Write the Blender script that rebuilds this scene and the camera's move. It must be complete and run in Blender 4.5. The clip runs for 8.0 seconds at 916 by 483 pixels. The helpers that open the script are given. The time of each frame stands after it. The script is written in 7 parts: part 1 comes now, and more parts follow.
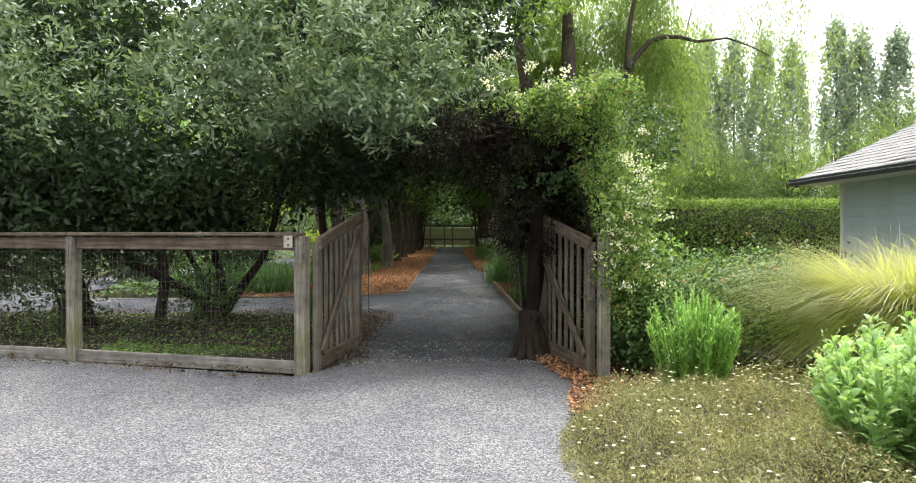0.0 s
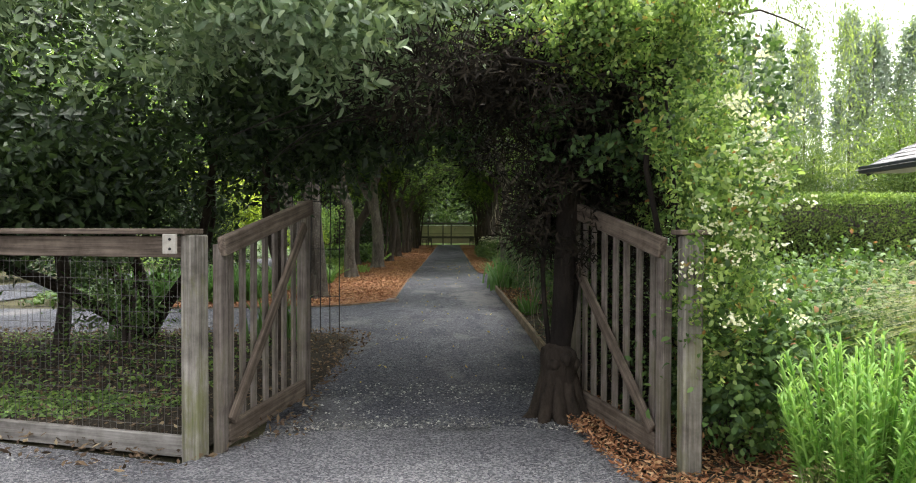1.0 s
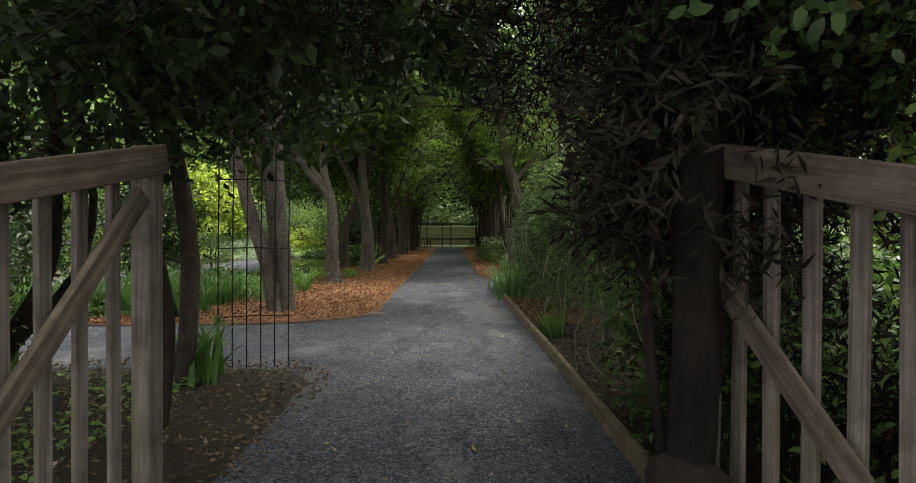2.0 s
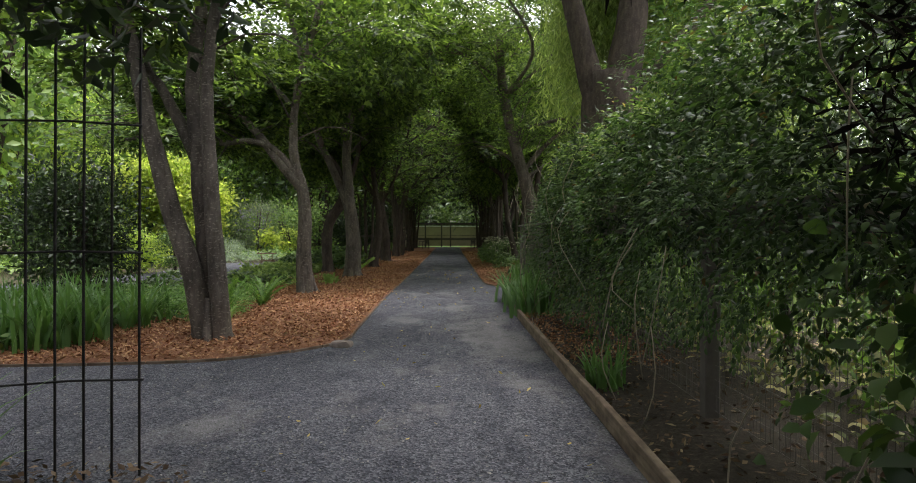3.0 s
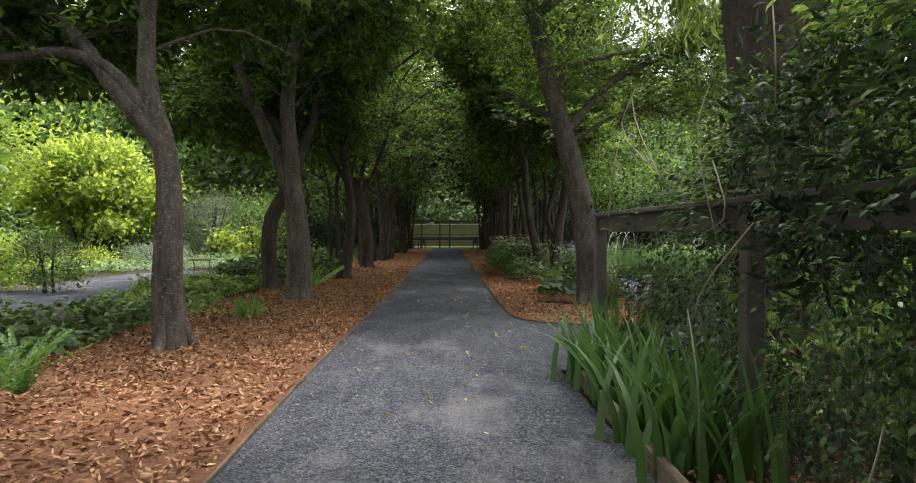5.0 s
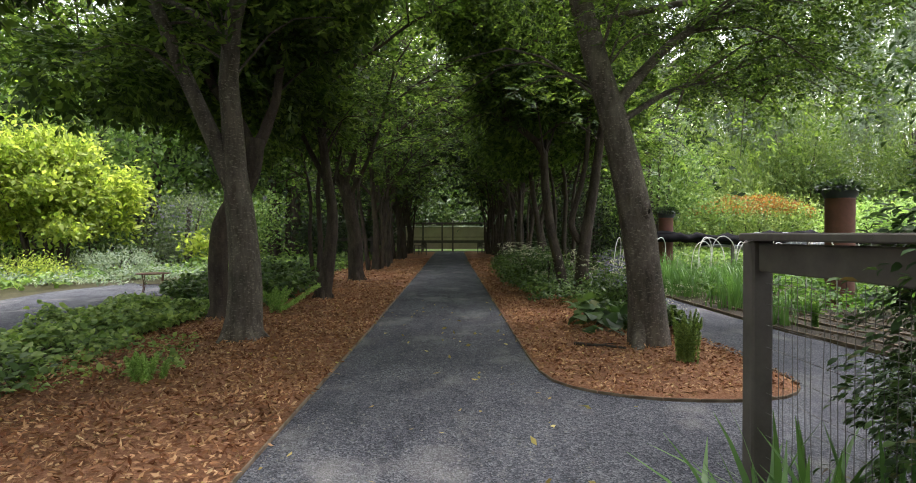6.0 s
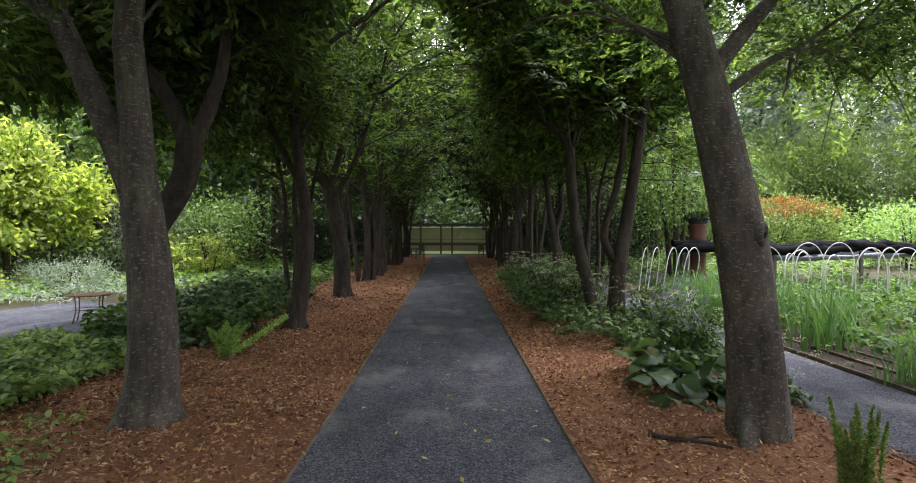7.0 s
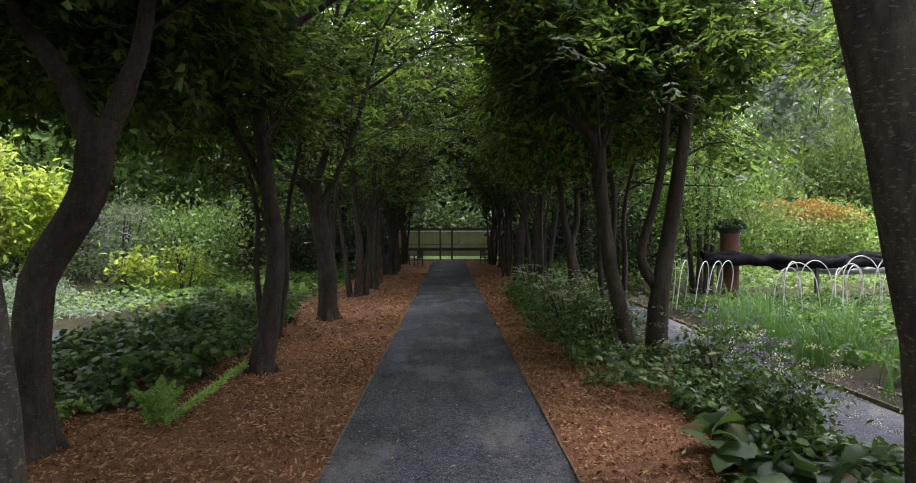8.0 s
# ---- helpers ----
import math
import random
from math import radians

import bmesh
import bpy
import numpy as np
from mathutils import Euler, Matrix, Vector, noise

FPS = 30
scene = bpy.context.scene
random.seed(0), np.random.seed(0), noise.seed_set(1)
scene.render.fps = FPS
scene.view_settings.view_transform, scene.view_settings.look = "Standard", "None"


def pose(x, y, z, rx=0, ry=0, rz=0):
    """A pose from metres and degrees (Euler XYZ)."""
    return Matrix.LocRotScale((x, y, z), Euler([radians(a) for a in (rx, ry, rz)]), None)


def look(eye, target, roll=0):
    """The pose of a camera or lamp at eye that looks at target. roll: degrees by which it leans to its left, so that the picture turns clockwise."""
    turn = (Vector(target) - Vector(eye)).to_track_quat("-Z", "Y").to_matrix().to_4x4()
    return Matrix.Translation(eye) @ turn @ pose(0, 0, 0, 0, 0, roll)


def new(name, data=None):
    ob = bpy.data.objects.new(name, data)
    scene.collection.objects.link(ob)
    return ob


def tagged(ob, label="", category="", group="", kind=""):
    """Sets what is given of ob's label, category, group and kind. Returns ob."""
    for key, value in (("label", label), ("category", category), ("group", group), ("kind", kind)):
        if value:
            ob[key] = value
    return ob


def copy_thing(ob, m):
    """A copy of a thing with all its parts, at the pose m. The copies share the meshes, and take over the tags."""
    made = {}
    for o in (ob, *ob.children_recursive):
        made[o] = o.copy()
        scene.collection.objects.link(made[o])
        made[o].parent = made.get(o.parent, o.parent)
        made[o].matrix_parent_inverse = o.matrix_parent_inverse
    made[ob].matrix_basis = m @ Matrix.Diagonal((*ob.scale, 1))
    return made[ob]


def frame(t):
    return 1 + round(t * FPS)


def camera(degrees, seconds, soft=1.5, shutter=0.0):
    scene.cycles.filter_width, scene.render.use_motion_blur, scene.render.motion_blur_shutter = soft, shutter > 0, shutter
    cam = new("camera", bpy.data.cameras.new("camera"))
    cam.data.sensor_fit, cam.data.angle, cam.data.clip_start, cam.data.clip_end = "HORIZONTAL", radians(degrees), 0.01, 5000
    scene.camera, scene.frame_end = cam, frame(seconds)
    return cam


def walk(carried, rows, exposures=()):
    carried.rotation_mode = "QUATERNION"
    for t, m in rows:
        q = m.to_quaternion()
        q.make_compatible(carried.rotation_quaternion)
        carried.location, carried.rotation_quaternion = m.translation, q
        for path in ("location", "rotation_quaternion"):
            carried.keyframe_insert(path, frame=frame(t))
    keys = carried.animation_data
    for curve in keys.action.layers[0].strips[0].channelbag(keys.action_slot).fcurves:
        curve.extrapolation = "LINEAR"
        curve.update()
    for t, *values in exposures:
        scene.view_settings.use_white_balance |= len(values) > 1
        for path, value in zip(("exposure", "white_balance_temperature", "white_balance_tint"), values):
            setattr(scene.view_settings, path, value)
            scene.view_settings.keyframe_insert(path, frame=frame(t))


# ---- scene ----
cam = camera(72.0, 8.0, 1.0)
PATH = [
    (0, (0.021, -6.255, 1.405), (0.045, -4.256, 1.38), -0.0),
    (0.5, (0.084, -5.094, 1.409), (0.109, -3.095, 1.382), 0.1),
    (1, (0.109, -3.869, 1.403), (0.135, -1.87, 1.371), 0.1),
    (1.5, (0.12, -2.586, 1.382), (0.148, -0.587, 1.352), -0.4),
    (2, (0.134, -1.212, 1.299), (0.16, 0.788, 1.274), 0.2),
    (3.5, (0.179, 3.132, 1.24), (0.206, 5.131, 1.217), -0.0),
    (4, (0.17, 4.681, 1.227), (0.198, 6.681, 1.204), 0.0),
    (4.5, (0.176, 6.339, 1.224), (0.207, 8.339, 1.2), 0.1),
    (4.7, (0.149, 6.996, 1.222), (0.18, 8.995, 1.197), -0.1),
    (5.8, (0.147, 10.429, 1.389), (0.172, 12.428, 1.362), -0.0),
    (6, (0.163, 11.026, 1.427), (0.183, 13.026, 1.402), -0.1),
    (6.5, (0.112, 12.449, 1.555), (0.132, 14.448, 1.531), -0.1),
    (7, (0.054, 13.724, 1.718), (0.081, 15.723, 1.687), 0.1),
    (7.3, (0.042, 14.397, 1.81), (0.062, 16.397, 1.783), 0.3),
    (7.5, (0.037, 14.82, 1.857), (0.064, 16.819, 1.828), 0.1),
    (8, (0.002, 15.81, 1.989), (0.032, 17.809, 1.961), -0.1),
]
walk(cam, [(t, look(eye, target, roll)) for t, eye, target, roll in PATH], [(0.0, 0.15, 6500, 10), (1.0, 0.3, 6450, 12), (1.5, 0.3, 6350, 13), (2.0, 0.06, 6600, 12), (3.5, -0.18, 6300, 18), (4.5, 0.09, 6300, 17), (6.0, 0.22, 6300, 17), (6.5, 0.3, 6000, 20), (7.0, 0.32, 5980, 23), (8.0, 0.12, 5980, 23)])

# ---------------------------------------------------------------- light
SUN_ELEV, SUN_TURN = radians(74), radians(48)
world = bpy.data.worlds.new("world")
scene.world = world
world.use_nodes = True
wn = world.node_tree.nodes
sky = wn.new("ShaderNodeTexSky")
sky.sky_type, sky.sun_disc = "NISHITA", False
sky.sun_elevation, sky.sun_rotation = SUN_ELEV, SUN_TURN
sky.air_density, sky.dust_density, sky.ozone_density = 1.0, 6.0, 1.0
wn["Background"].inputs["Strength"].default_value = 0.47
veil = wn.new("ShaderNodeHueSaturation")
veil.inputs["Saturation"].default_value = 0.14
world.node_tree.links.new(sky.outputs["Color"], veil.inputs["Color"])
world.node_tree.links.new(veil.outputs["Color"], wn["Background"].inputs["Color"])

sun_data = bpy.data.lights.new("sun", "SUN")
sun_data.energy, sun_data.angle, sun_data.color = 1.7, radians(10), (1.0, 0.95, 0.86)
sun = new("sun", sun_data)
to_sun = Vector((math.sin(SUN_TURN) * math.cos(SUN_ELEV), math.cos(SUN_TURN) * math.cos(SUN_ELEV), math.sin(SUN_ELEV)))
sun.matrix_world = look(to_sun * 60, (0, 0, 0))
RNG = np.random.default_rng(11)


# ---------------------------------------------------------------- materials
def material(name):
    m = bpy.data.materials.new(name)
    m.use_nodes = True
    return m, m.node_tree.nodes, m.node_tree.links, m.node_tree.nodes["Principled BSDF"]


def ramp(nodes, stops):
    r = nodes.new("ShaderNodeValToRGB")
    while len(r.color_ramp.elements) < len(stops):
        r.color_ramp.elements.new(0.5)
    for e, (p, c) in zip(r.color_ramp.elements, stops):
        e.position, e.color = p, (*c, 1)
    return r


def coords(nodes, links, scale=(1, 1, 1), kind="Object"):
    tc, mp = nodes.new("ShaderNodeTexCoord"), nodes.new("ShaderNodeMapping")
    mp.inputs["Scale"].default_value = scale
    links.new(tc.outputs[kind], mp.inputs["Vector"])
    return mp.outputs["Vector"]


def noise_tex(nodes, links, vec, scale, detail=4, rough=0.6):
    n = nodes.new("ShaderNodeTexNoise")
    n.inputs["Scale"].default_value, n.inputs["Detail"].default_value, n.inputs["Roughness"].default_value = scale, detail, rough
    links.new(vec, n.inputs["Vector"])
    return n


def mix(nodes, links, kind, fac, a, b):
    m = nodes.new("ShaderNodeMix")
    m.data_type, m.blend_type = "RGBA", kind
    for key, v in ((0, fac), (6, a), (7, b)):
        if isinstance(v, (int, float)):
            m.inputs[key].default_value = v
        elif isinstance(v, tuple):
            m.inputs[key].default_value = (*v, 1)
        else:
            links.new(v, m.inputs[key])
    return m.outputs[2]


def bump(nodes, links, height, bsdf, strength=0.5, distance=0.01):
    b = nodes.new("ShaderNodeBump")
    b.inputs["Strength"].default_value, b.inputs["Distance"].default_value = strength, distance
    links.new(height, b.inputs["Height"])
    links.new(b.outputs["Normal"], bsdf.inputs["Normal"])


def leaf_material(name, dark, mid, light, gloss=0.45, through_light=0.35, warm=None, glow=(1.5, 1.55, 0.85)):
    """Leaves that differ from one to the next and let some light through."""
    m, nodes, links, bsdf = material(name)
    geo = nodes.new("ShaderNodeNewGeometry")
    stops = [(0.0, dark), (0.5, mid), (0.95, light)] + ([(1.0, warm)] if warm else [])
    stops = [(p, tuple(c + (0.14 if q[1] > q[0] else 0.0) * (sum(q) / 3 - c) for c in q)) for p, q in stops]
    r = ramp(nodes, stops)
    links.new(geo.outputs["Random Per Island"], r.inputs["Fac"])
    patch = noise_tex(nodes, links, coords(nodes, links), 1.3, 3)
    pr = ramp(nodes, [(0.3, (0.72, 0.78, 0.7)), (0.7, (1.15, 1.12, 1.0))])
    links.new(patch.outputs["Fac"], pr.inputs["Fac"])
    col = mix(nodes, links, "MULTIPLY", 0.8, r.outputs["Color"], pr.outputs["Color"])
    links.new(col, bsdf.inputs["Base Color"])
    bsdf.inputs["Roughness"].default_value = gloss
    bsdf.inputs["Specular IOR Level"].default_value = 0.4 if through_light else 0.15
    tr, mx = nodes.new("ShaderNodeBsdfTranslucent"), nodes.new("ShaderNodeMixShader")
    bright = mix(nodes, links, "MULTIPLY", 1.0, col, glow)
    links.new(bright, tr.inputs["Color"])
    mx.inputs["Fac"].default_value = through_light
    links.new(bsdf.outputs["BSDF"], mx.inputs[1])
    links.new(tr.outputs["BSDF"], mx.inputs[2])
    links.new(mx.outputs["Shader"], nodes["Material Output"].inputs["Surface"])
    return m


def gravel_material(name, a, b, c, fine=70.0, worn=0.0, depth=0.012, patchy=(0.62, 1.3)):
    m, nodes, links, bsdf = material(name)
    v = coords(nodes, links)
    vor = nodes.new("ShaderNodeTexVoronoi")
    vor.inputs["Scale"].default_value = fine
    links.new(v, vor.inputs["Vector"])
    r = ramp(nodes, [(0.0, a), (0.5, b), (1.0, c)])
    sep = nodes.new("ShaderNodeSeparateColor")
    links.new(vor.outputs["Color"], sep.inputs["Color"])
    links.new(sep.outputs["Red"], r.inputs["Fac"])
    big = noise_tex(nodes, links, v, 0.9, 6, 0.65)
    br = ramp(nodes, [(0.3, (0.72, 0.72, 0.74)), (0.7, (1.12, 1.12, 1.1))])
    links.new(big.outputs["Fac"], br.inputs["Fac"])
    fines = noise_tex(nodes, links, v, 17, 6, 0.78)
    fr = ramp(nodes, [(0.33, (patchy[0], patchy[0], patchy[0] + 0.02)), (0.67, (patchy[1], patchy[1], patchy[1]))])
    links.new(fines.outputs["Fac"], fr.inputs["Fac"])
    col = mix(nodes, links, "MULTIPLY", 1.0, r.outputs["Color"], br.outputs["Color"])
    col = mix(nodes, links, "MULTIPLY", 1.0, col, fr.outputs["Color"])
    if worn:
        # pale patches: worn dust plus sun dapples put in as colour; also darker ones
        wn1 = noise_tex(nodes, links, coords(nodes, links, (1.0, 0.55, 1)), 1.15, 7, 0.62)
        wr = ramp(nodes, [(0.53, (0, 0, 0)), (0.66, (worn, worn, worn))])
        sep2 = nodes.new("ShaderNodeSeparateXYZ")
        links.new(v, sep2.inputs["Vector"])
        # more of the pale tone near the right edge, where sun patches lie
        hill = []
        for axis, centre, half in (("X", 0.75, 0.75), ("Y", 9.6, 3.6)):
            off, size, flip = nodes.new("ShaderNodeMath"), nodes.new("ShaderNodeMath"), nodes.new("ShaderNodeMath")
            off.operation, size.operation, flip.operation = "SUBTRACT", "ABSOLUTE", "SUBTRACT"
            off.inputs[1].default_value = centre
            links.new(sep2.outputs[axis], off.inputs[0])
            links.new(off.outputs[0], size.inputs[0])
            part_of = nodes.new("ShaderNodeMath")
            part_of.operation = "DIVIDE"
            part_of.inputs[1].default_value = half
            links.new(size.outputs[0], part_of.inputs[0])
            flip.inputs[0].default_value, flip.use_clamp = 1.0, True
            links.new(part_of.outputs[0], flip.inputs[1])
            hill.append(flip)
        both, more = nodes.new("ShaderNodeMath"), nodes.new("ShaderNodeMath")
        both.operation, more.operation = "MULTIPLY", "MULTIPLY_ADD"
        links.new(hill[0].outputs[0], both.inputs[0])
        links.new(hill[1].outputs[0], both.inputs[1])
        links.new(both.outputs[0], more.inputs[0])
        more.inputs[1].default_value = 0.22
        links.new(wn1.outputs["Fac"], more.inputs[2])
        links.new(more.outputs[0], wr.inputs["Fac"])
        col = mix(nodes, links, "MIX", wr.outputs["Color"], col, (0.26, 0.25, 0.24))
        wn2 = noise_tex(nodes, links, coords(nodes, links, (1.3, 0.5, 1)), 2.3, 8, 0.7)
        dr = ramp(nodes, [(0.32, (0.55, 0.56, 0.6)), (0.5, (1, 1, 1))])
        links.new(wn2.outputs["Fac"], dr.inputs["Fac"])
        col = mix(nodes, links, "MULTIPLY", 1.0, col, dr.outputs["Color"])
    links.new(col, bsdf.inputs["Base Color"])
    bsdf.inputs["Roughness"].default_value = 0.9
    bsdf.inputs["Specular IOR Level"].default_value = 0.2
    bump(nodes, links, vor.outputs["Distance"], bsdf, 0.9, depth)
    return m


def earth_material(name, stops, scale=30.0, stretch=(1, 1, 1), depth=0.02):
    m, nodes, links, bsdf = material(name)
    v = coords(nodes, links, stretch)
    n = noise_tex(nodes, links, v, scale, 8, 0.75)
    r = ramp(nodes, stops)
    links.new(n.outputs["Fac"], r.inputs["Fac"])
    big = noise_tex(nodes, links, v, 0.8, 5)
    br = ramp(nodes, [(0.3, (0.65, 0.65, 0.65)), (0.7, (1.15, 1.15, 1.15))])
    links.new(big.outputs["Fac"], br.inputs["Fac"])
    links.new(mix(nodes, links, "MULTIPLY", 1.0, r.outputs["Color"], br.outputs["Color"]), bsdf.inputs["Base Color"])
    bsdf.inputs["Roughness"].default_value = 0.95
    bsdf.inputs["Specular IOR Level"].default_value = 0.2
    bump(nodes, links, n.outputs["Fac"], bsdf, 0.8, depth)
    return m


def wood_material(name, dark, light, grain=(38, 38, 2.2), moss=None):
    """Weathered boards, with the grain along z of the piece."""
    m, nodes, links, bsdf = material(name)
    info = nodes.new("ShaderNodeObjectInfo")
    v = coords(nodes, links, grain)
    add = nodes.new("ShaderNodeVectorMath")
    links.new(v, add.inputs[0])
    links.new(info.outputs["Random"], add.inputs[1])
    n = noise_tex(nodes, links, add.outputs["Vector"], 1.0, 6, 0.65)
    r = ramp(nodes, [(0.3, dark), (0.7, light)])
    links.new(n.outputs["Fac"], r.inputs["Fac"])
    blot = noise_tex(nodes, links, coords(nodes, links), 3.1, 5, 0.7)
    stops = [(0.32, (0.48, 0.46, 0.43)), (0.62, (1.15, 1.13, 1.1))]
    br = ramp(nodes, stops)
    links.new(blot.outputs["Fac"], br.inputs["Fac"])
    col = mix(nodes, links, "MULTIPLY", 1.0, r.outputs["Color"], br.outputs["Color"])
    if moss:
        mn = noise_tex(nodes, links, coords(nodes, links, (1.2, 1.2, 0.5)), 5.0, 6, 0.7)
        mr = ramp(nodes, [(0.5, (0, 0, 0)), (0.68, (0.7, 0.7, 0.7))])
        links.new(mn.outputs["Fac"], mr.inputs["Fac"])
        col = mix(nodes, links, "MIX", mr.outputs["Color"], col, moss)
    links.new(col, bsdf.inputs["Base Color"])
    bsdf.inputs["Roughness"].default_value = 0.85
    bsdf.inputs["Specular IOR Level"].default_value = 0.2
    bump(nodes, links, n.outputs["Fac"], bsdf, 0.5, 0.006)
    return m


def bark_material(name, dark, light, flecks=0.5):
    """Grey-brown bark with rough patches and short pale flecks across the stem."""
    m, nodes, links, bsdf = material(name)
    v = coords(nodes, links)
    n = noise_tex(nodes, links, coords(nodes, links, (9, 9, 2.5)), 1.4, 8, 0.7)
    r = ramp(nodes, [(0.3, dark), (0.72, light)])
    links.new(n.outputs["Fac"], r.inputs["Fac"])
    f = noise_tex(nodes, links, coords(nodes, links, (24, 24, 62)), 1.0, 3, 0.55)
    fr = ramp(nodes, [(0.585, (0, 0, 0)), (0.64, (flecks, flecks, flecks))])
    links.new(f.outputs["Fac"], fr.inputs["Fac"])
    col = mix(nodes, links, "MIX", fr.outputs["Color"], r.outputs["Color"], (0.42, 0.39, 0.33))
    lich = noise_tex(nodes, links, v, 1.7, 4)
    lr = ramp(nodes, [(0.35, (0.7, 0.7, 0.68)), (0.65, (1.15, 1.12, 1.05))])
    links.new(lich.outputs["Fac"], lr.inputs["Fac"])
    links.new(mix(nodes, links, "MULTIPLY", 1.0, col, lr.outputs["Color"]), bsdf.inputs["Base Color"])
    bsdf.inputs["Roughness"].default_value = 0.9
    fine = noise_tex(nodes, links, coords(nodes, links, (30, 30, 9)), 1.5, 6, 0.7)
    bsdf.inputs["Specular IOR Level"].default_value = 0.2
    bump(nodes, links, fine.outputs["Fac"], bsdf, 0.9, 0.02)
    return m


def plain_material(name, colour, rough=0.7, metal=0.0, vary=0.25, scale=6.0):
    m, nodes, links, bsdf = material(name)
    n = noise_tex(nodes, links, coords(nodes, links), scale, 6, 0.65)
    r = ramp(nodes, [(0.3, tuple(c * (1 - vary) for c in colour)), (0.7, tuple(min(1, c * (1 + vary * 0.6)) for c in colour))])
    links.new(n.outputs["Fac"], r.inputs["Fac"])
    links.new(r.outputs["Color"], bsdf.inputs["Base Color"])
    bsdf.inputs["Roughness"].default_value, bsdf.inputs["Metallic"].default_value = rough, metal
    bump(nodes, links, n.outputs["Fac"], bsdf, 0.25, 0.004)
    return m


M_YARD = gravel_material("pale_gravel", (0.08, 0.082, 0.09), (0.17, 0.17, 0.178), (0.33, 0.326, 0.322), 88, patchy=(0.92, 1.07))
M_PATH = gravel_material("grey_gravel", (0.041, 0.044, 0.053), (0.091, 0.096, 0.11), (0.2, 0.203, 0.218), 85, 0.5, 0.009)
M_PEBBLE = leaf_material("pebble", (0.10, 0.103, 0.115), (0.23, 0.23, 0.245), (0.56, 0.55, 0.53), 0.85, 0.0)
M_GRIT = leaf_material("grit", (0.07, 0.075, 0.085), (0.14, 0.14, 0.15), (0.26, 0.255, 0.25), 0.9, 0.0)
M_GROUND = earth_material("earth", [(0.3, (0.035, 0.03, 0.02)), (0.55, (0.075, 0.07, 0.035)), (0.75, (0.10, 0.11, 0.045))], 9)
M_LITTER = earth_material("leaf_litter", [(0.3, (0.02, 0.017, 0.012)), (0.55, (0.055, 0.046, 0.033)), (0.75, (0.12, 0.1, 0.072))], 24)
M_MULCH = earth_material("bark_mulch", [(0.28, (0.10, 0.045, 0.026)), (0.5, (0.25, 0.122, 0.066)), (0.72, (0.40, 0.22, 0.125))], 34)
M_CHIP = leaf_material("wood_chip", (0.14, 0.055, 0.028), (0.33, 0.158, 0.085), (0.58, 0.355, 0.205), 0.85, 0.0, (0.60, 0.42, 0.25))
M_DEADLEAF = leaf_material("dead_leaf", (0.05, 0.034, 0.024), (0.115, 0.075, 0.048), (0.23, 0.16, 0.10), 0.8, 0.05, (0.42, 0.33, 0.21))
M_YELLOWLEAF = leaf_material("yellow_leaf", (0.30, 0.20, 0.06), (0.45, 0.33, 0.10), (0.60, 0.50, 0.20), 0.7, 0.1)
M_POST = wood_material("weathered_post", (0.09, 0.082, 0.07), (0.38, 0.36, 0.315), (46, 46, 1.6), moss=(0.16, 0.17, 0.05))
M_GATE = wood_material("weathered_gate_board", (0.085, 0.07, 0.06), (0.31, 0.275, 0.245), (52, 52, 1.8), moss=(0.14, 0.13, 0.08))
M_RAIL = wood_material("weathered_rail", (0.06, 0.047, 0.037), (0.24, 0.195, 0.155), (1.8, 50, 50))
M_KICK = wood_material("weathered_kickboard", (0.15, 0.142, 0.13), (0.37, 0.355, 0.33), (1.8, 50, 50))
M_EDGE = wood_material("edging_board", (0.12, 0.09, 0.065), (0.28, 0.225, 0.165), (30, 2, 30))
M_BARK = bark_material("grey_bark", (0.055, 0.048, 0.042), (0.205, 0.182, 0.158))
M_BARK_VINE = bark_material("vine_bark", (0.010, 0.008, 0.007), (0.035, 0.028, 0.023), 0.0)
M_STUMP = bark_material("stump_bark", (0.018, 0.014, 0.011), (0.07, 0.055, 0.043), 0.0)
M_BARK_DARK = bark_material("dark_bark", (0.04, 0.032, 0.027), (0.115, 0.095, 0.08), 0.1)
M_STONE = plain_material("worn_stone", (0.26, 0.22, 0.185), 0.85, 0.0, 0.4, 18)
M_WIRE = plain_material("wire", (0.17, 0.16, 0.145), 0.6, 0.5)
M_IRON = plain_material("dark_iron", (0.022, 0.02, 0.018), 0.6, 0.3)
M_DRY = plain_material("dry_stem", (0.34, 0.29, 0.21), 0.8)
M_RUST = plain_material("rust", (0.14, 0.07, 0.04), 0.85, 0.1, 0.4, 14)
M_CLAY = plain_material("rusty_clay", (0.14, 0.058, 0.04), 0.8, 0.0, 0.35, 3)
M_PIPE = plain_material("white_plastic", (0.72, 0.70, 0.66), 0.45, 0, 0.12)
M_CLOTH = plain_material("black_cloth", (0.010, 0.010, 0.011), 0.85, 0, 0.4, 12)
M_TARP = plain_material("grey_sheet", (0.34, 0.36, 0.39), 0.5, 0, 0.35, 9)
M_STUCCO = plain_material("grey_blue_paint", (0.50, 0.57, 0.67), 0.8, 0, 0.1, 2)
M_PLATE = plain_material("worn_plate", (0.42, 0.39, 0.33), 0.6, 0, 0.35, 22)
M_WHITE = plain_material("white_paint", (0.74, 0.74, 0.72), 0.6, 0, 0.08)
M_SHINGLE = plain_material("grey_shingle", (0.25, 0.245, 0.24), 0.9, 0, 0.3, 14)
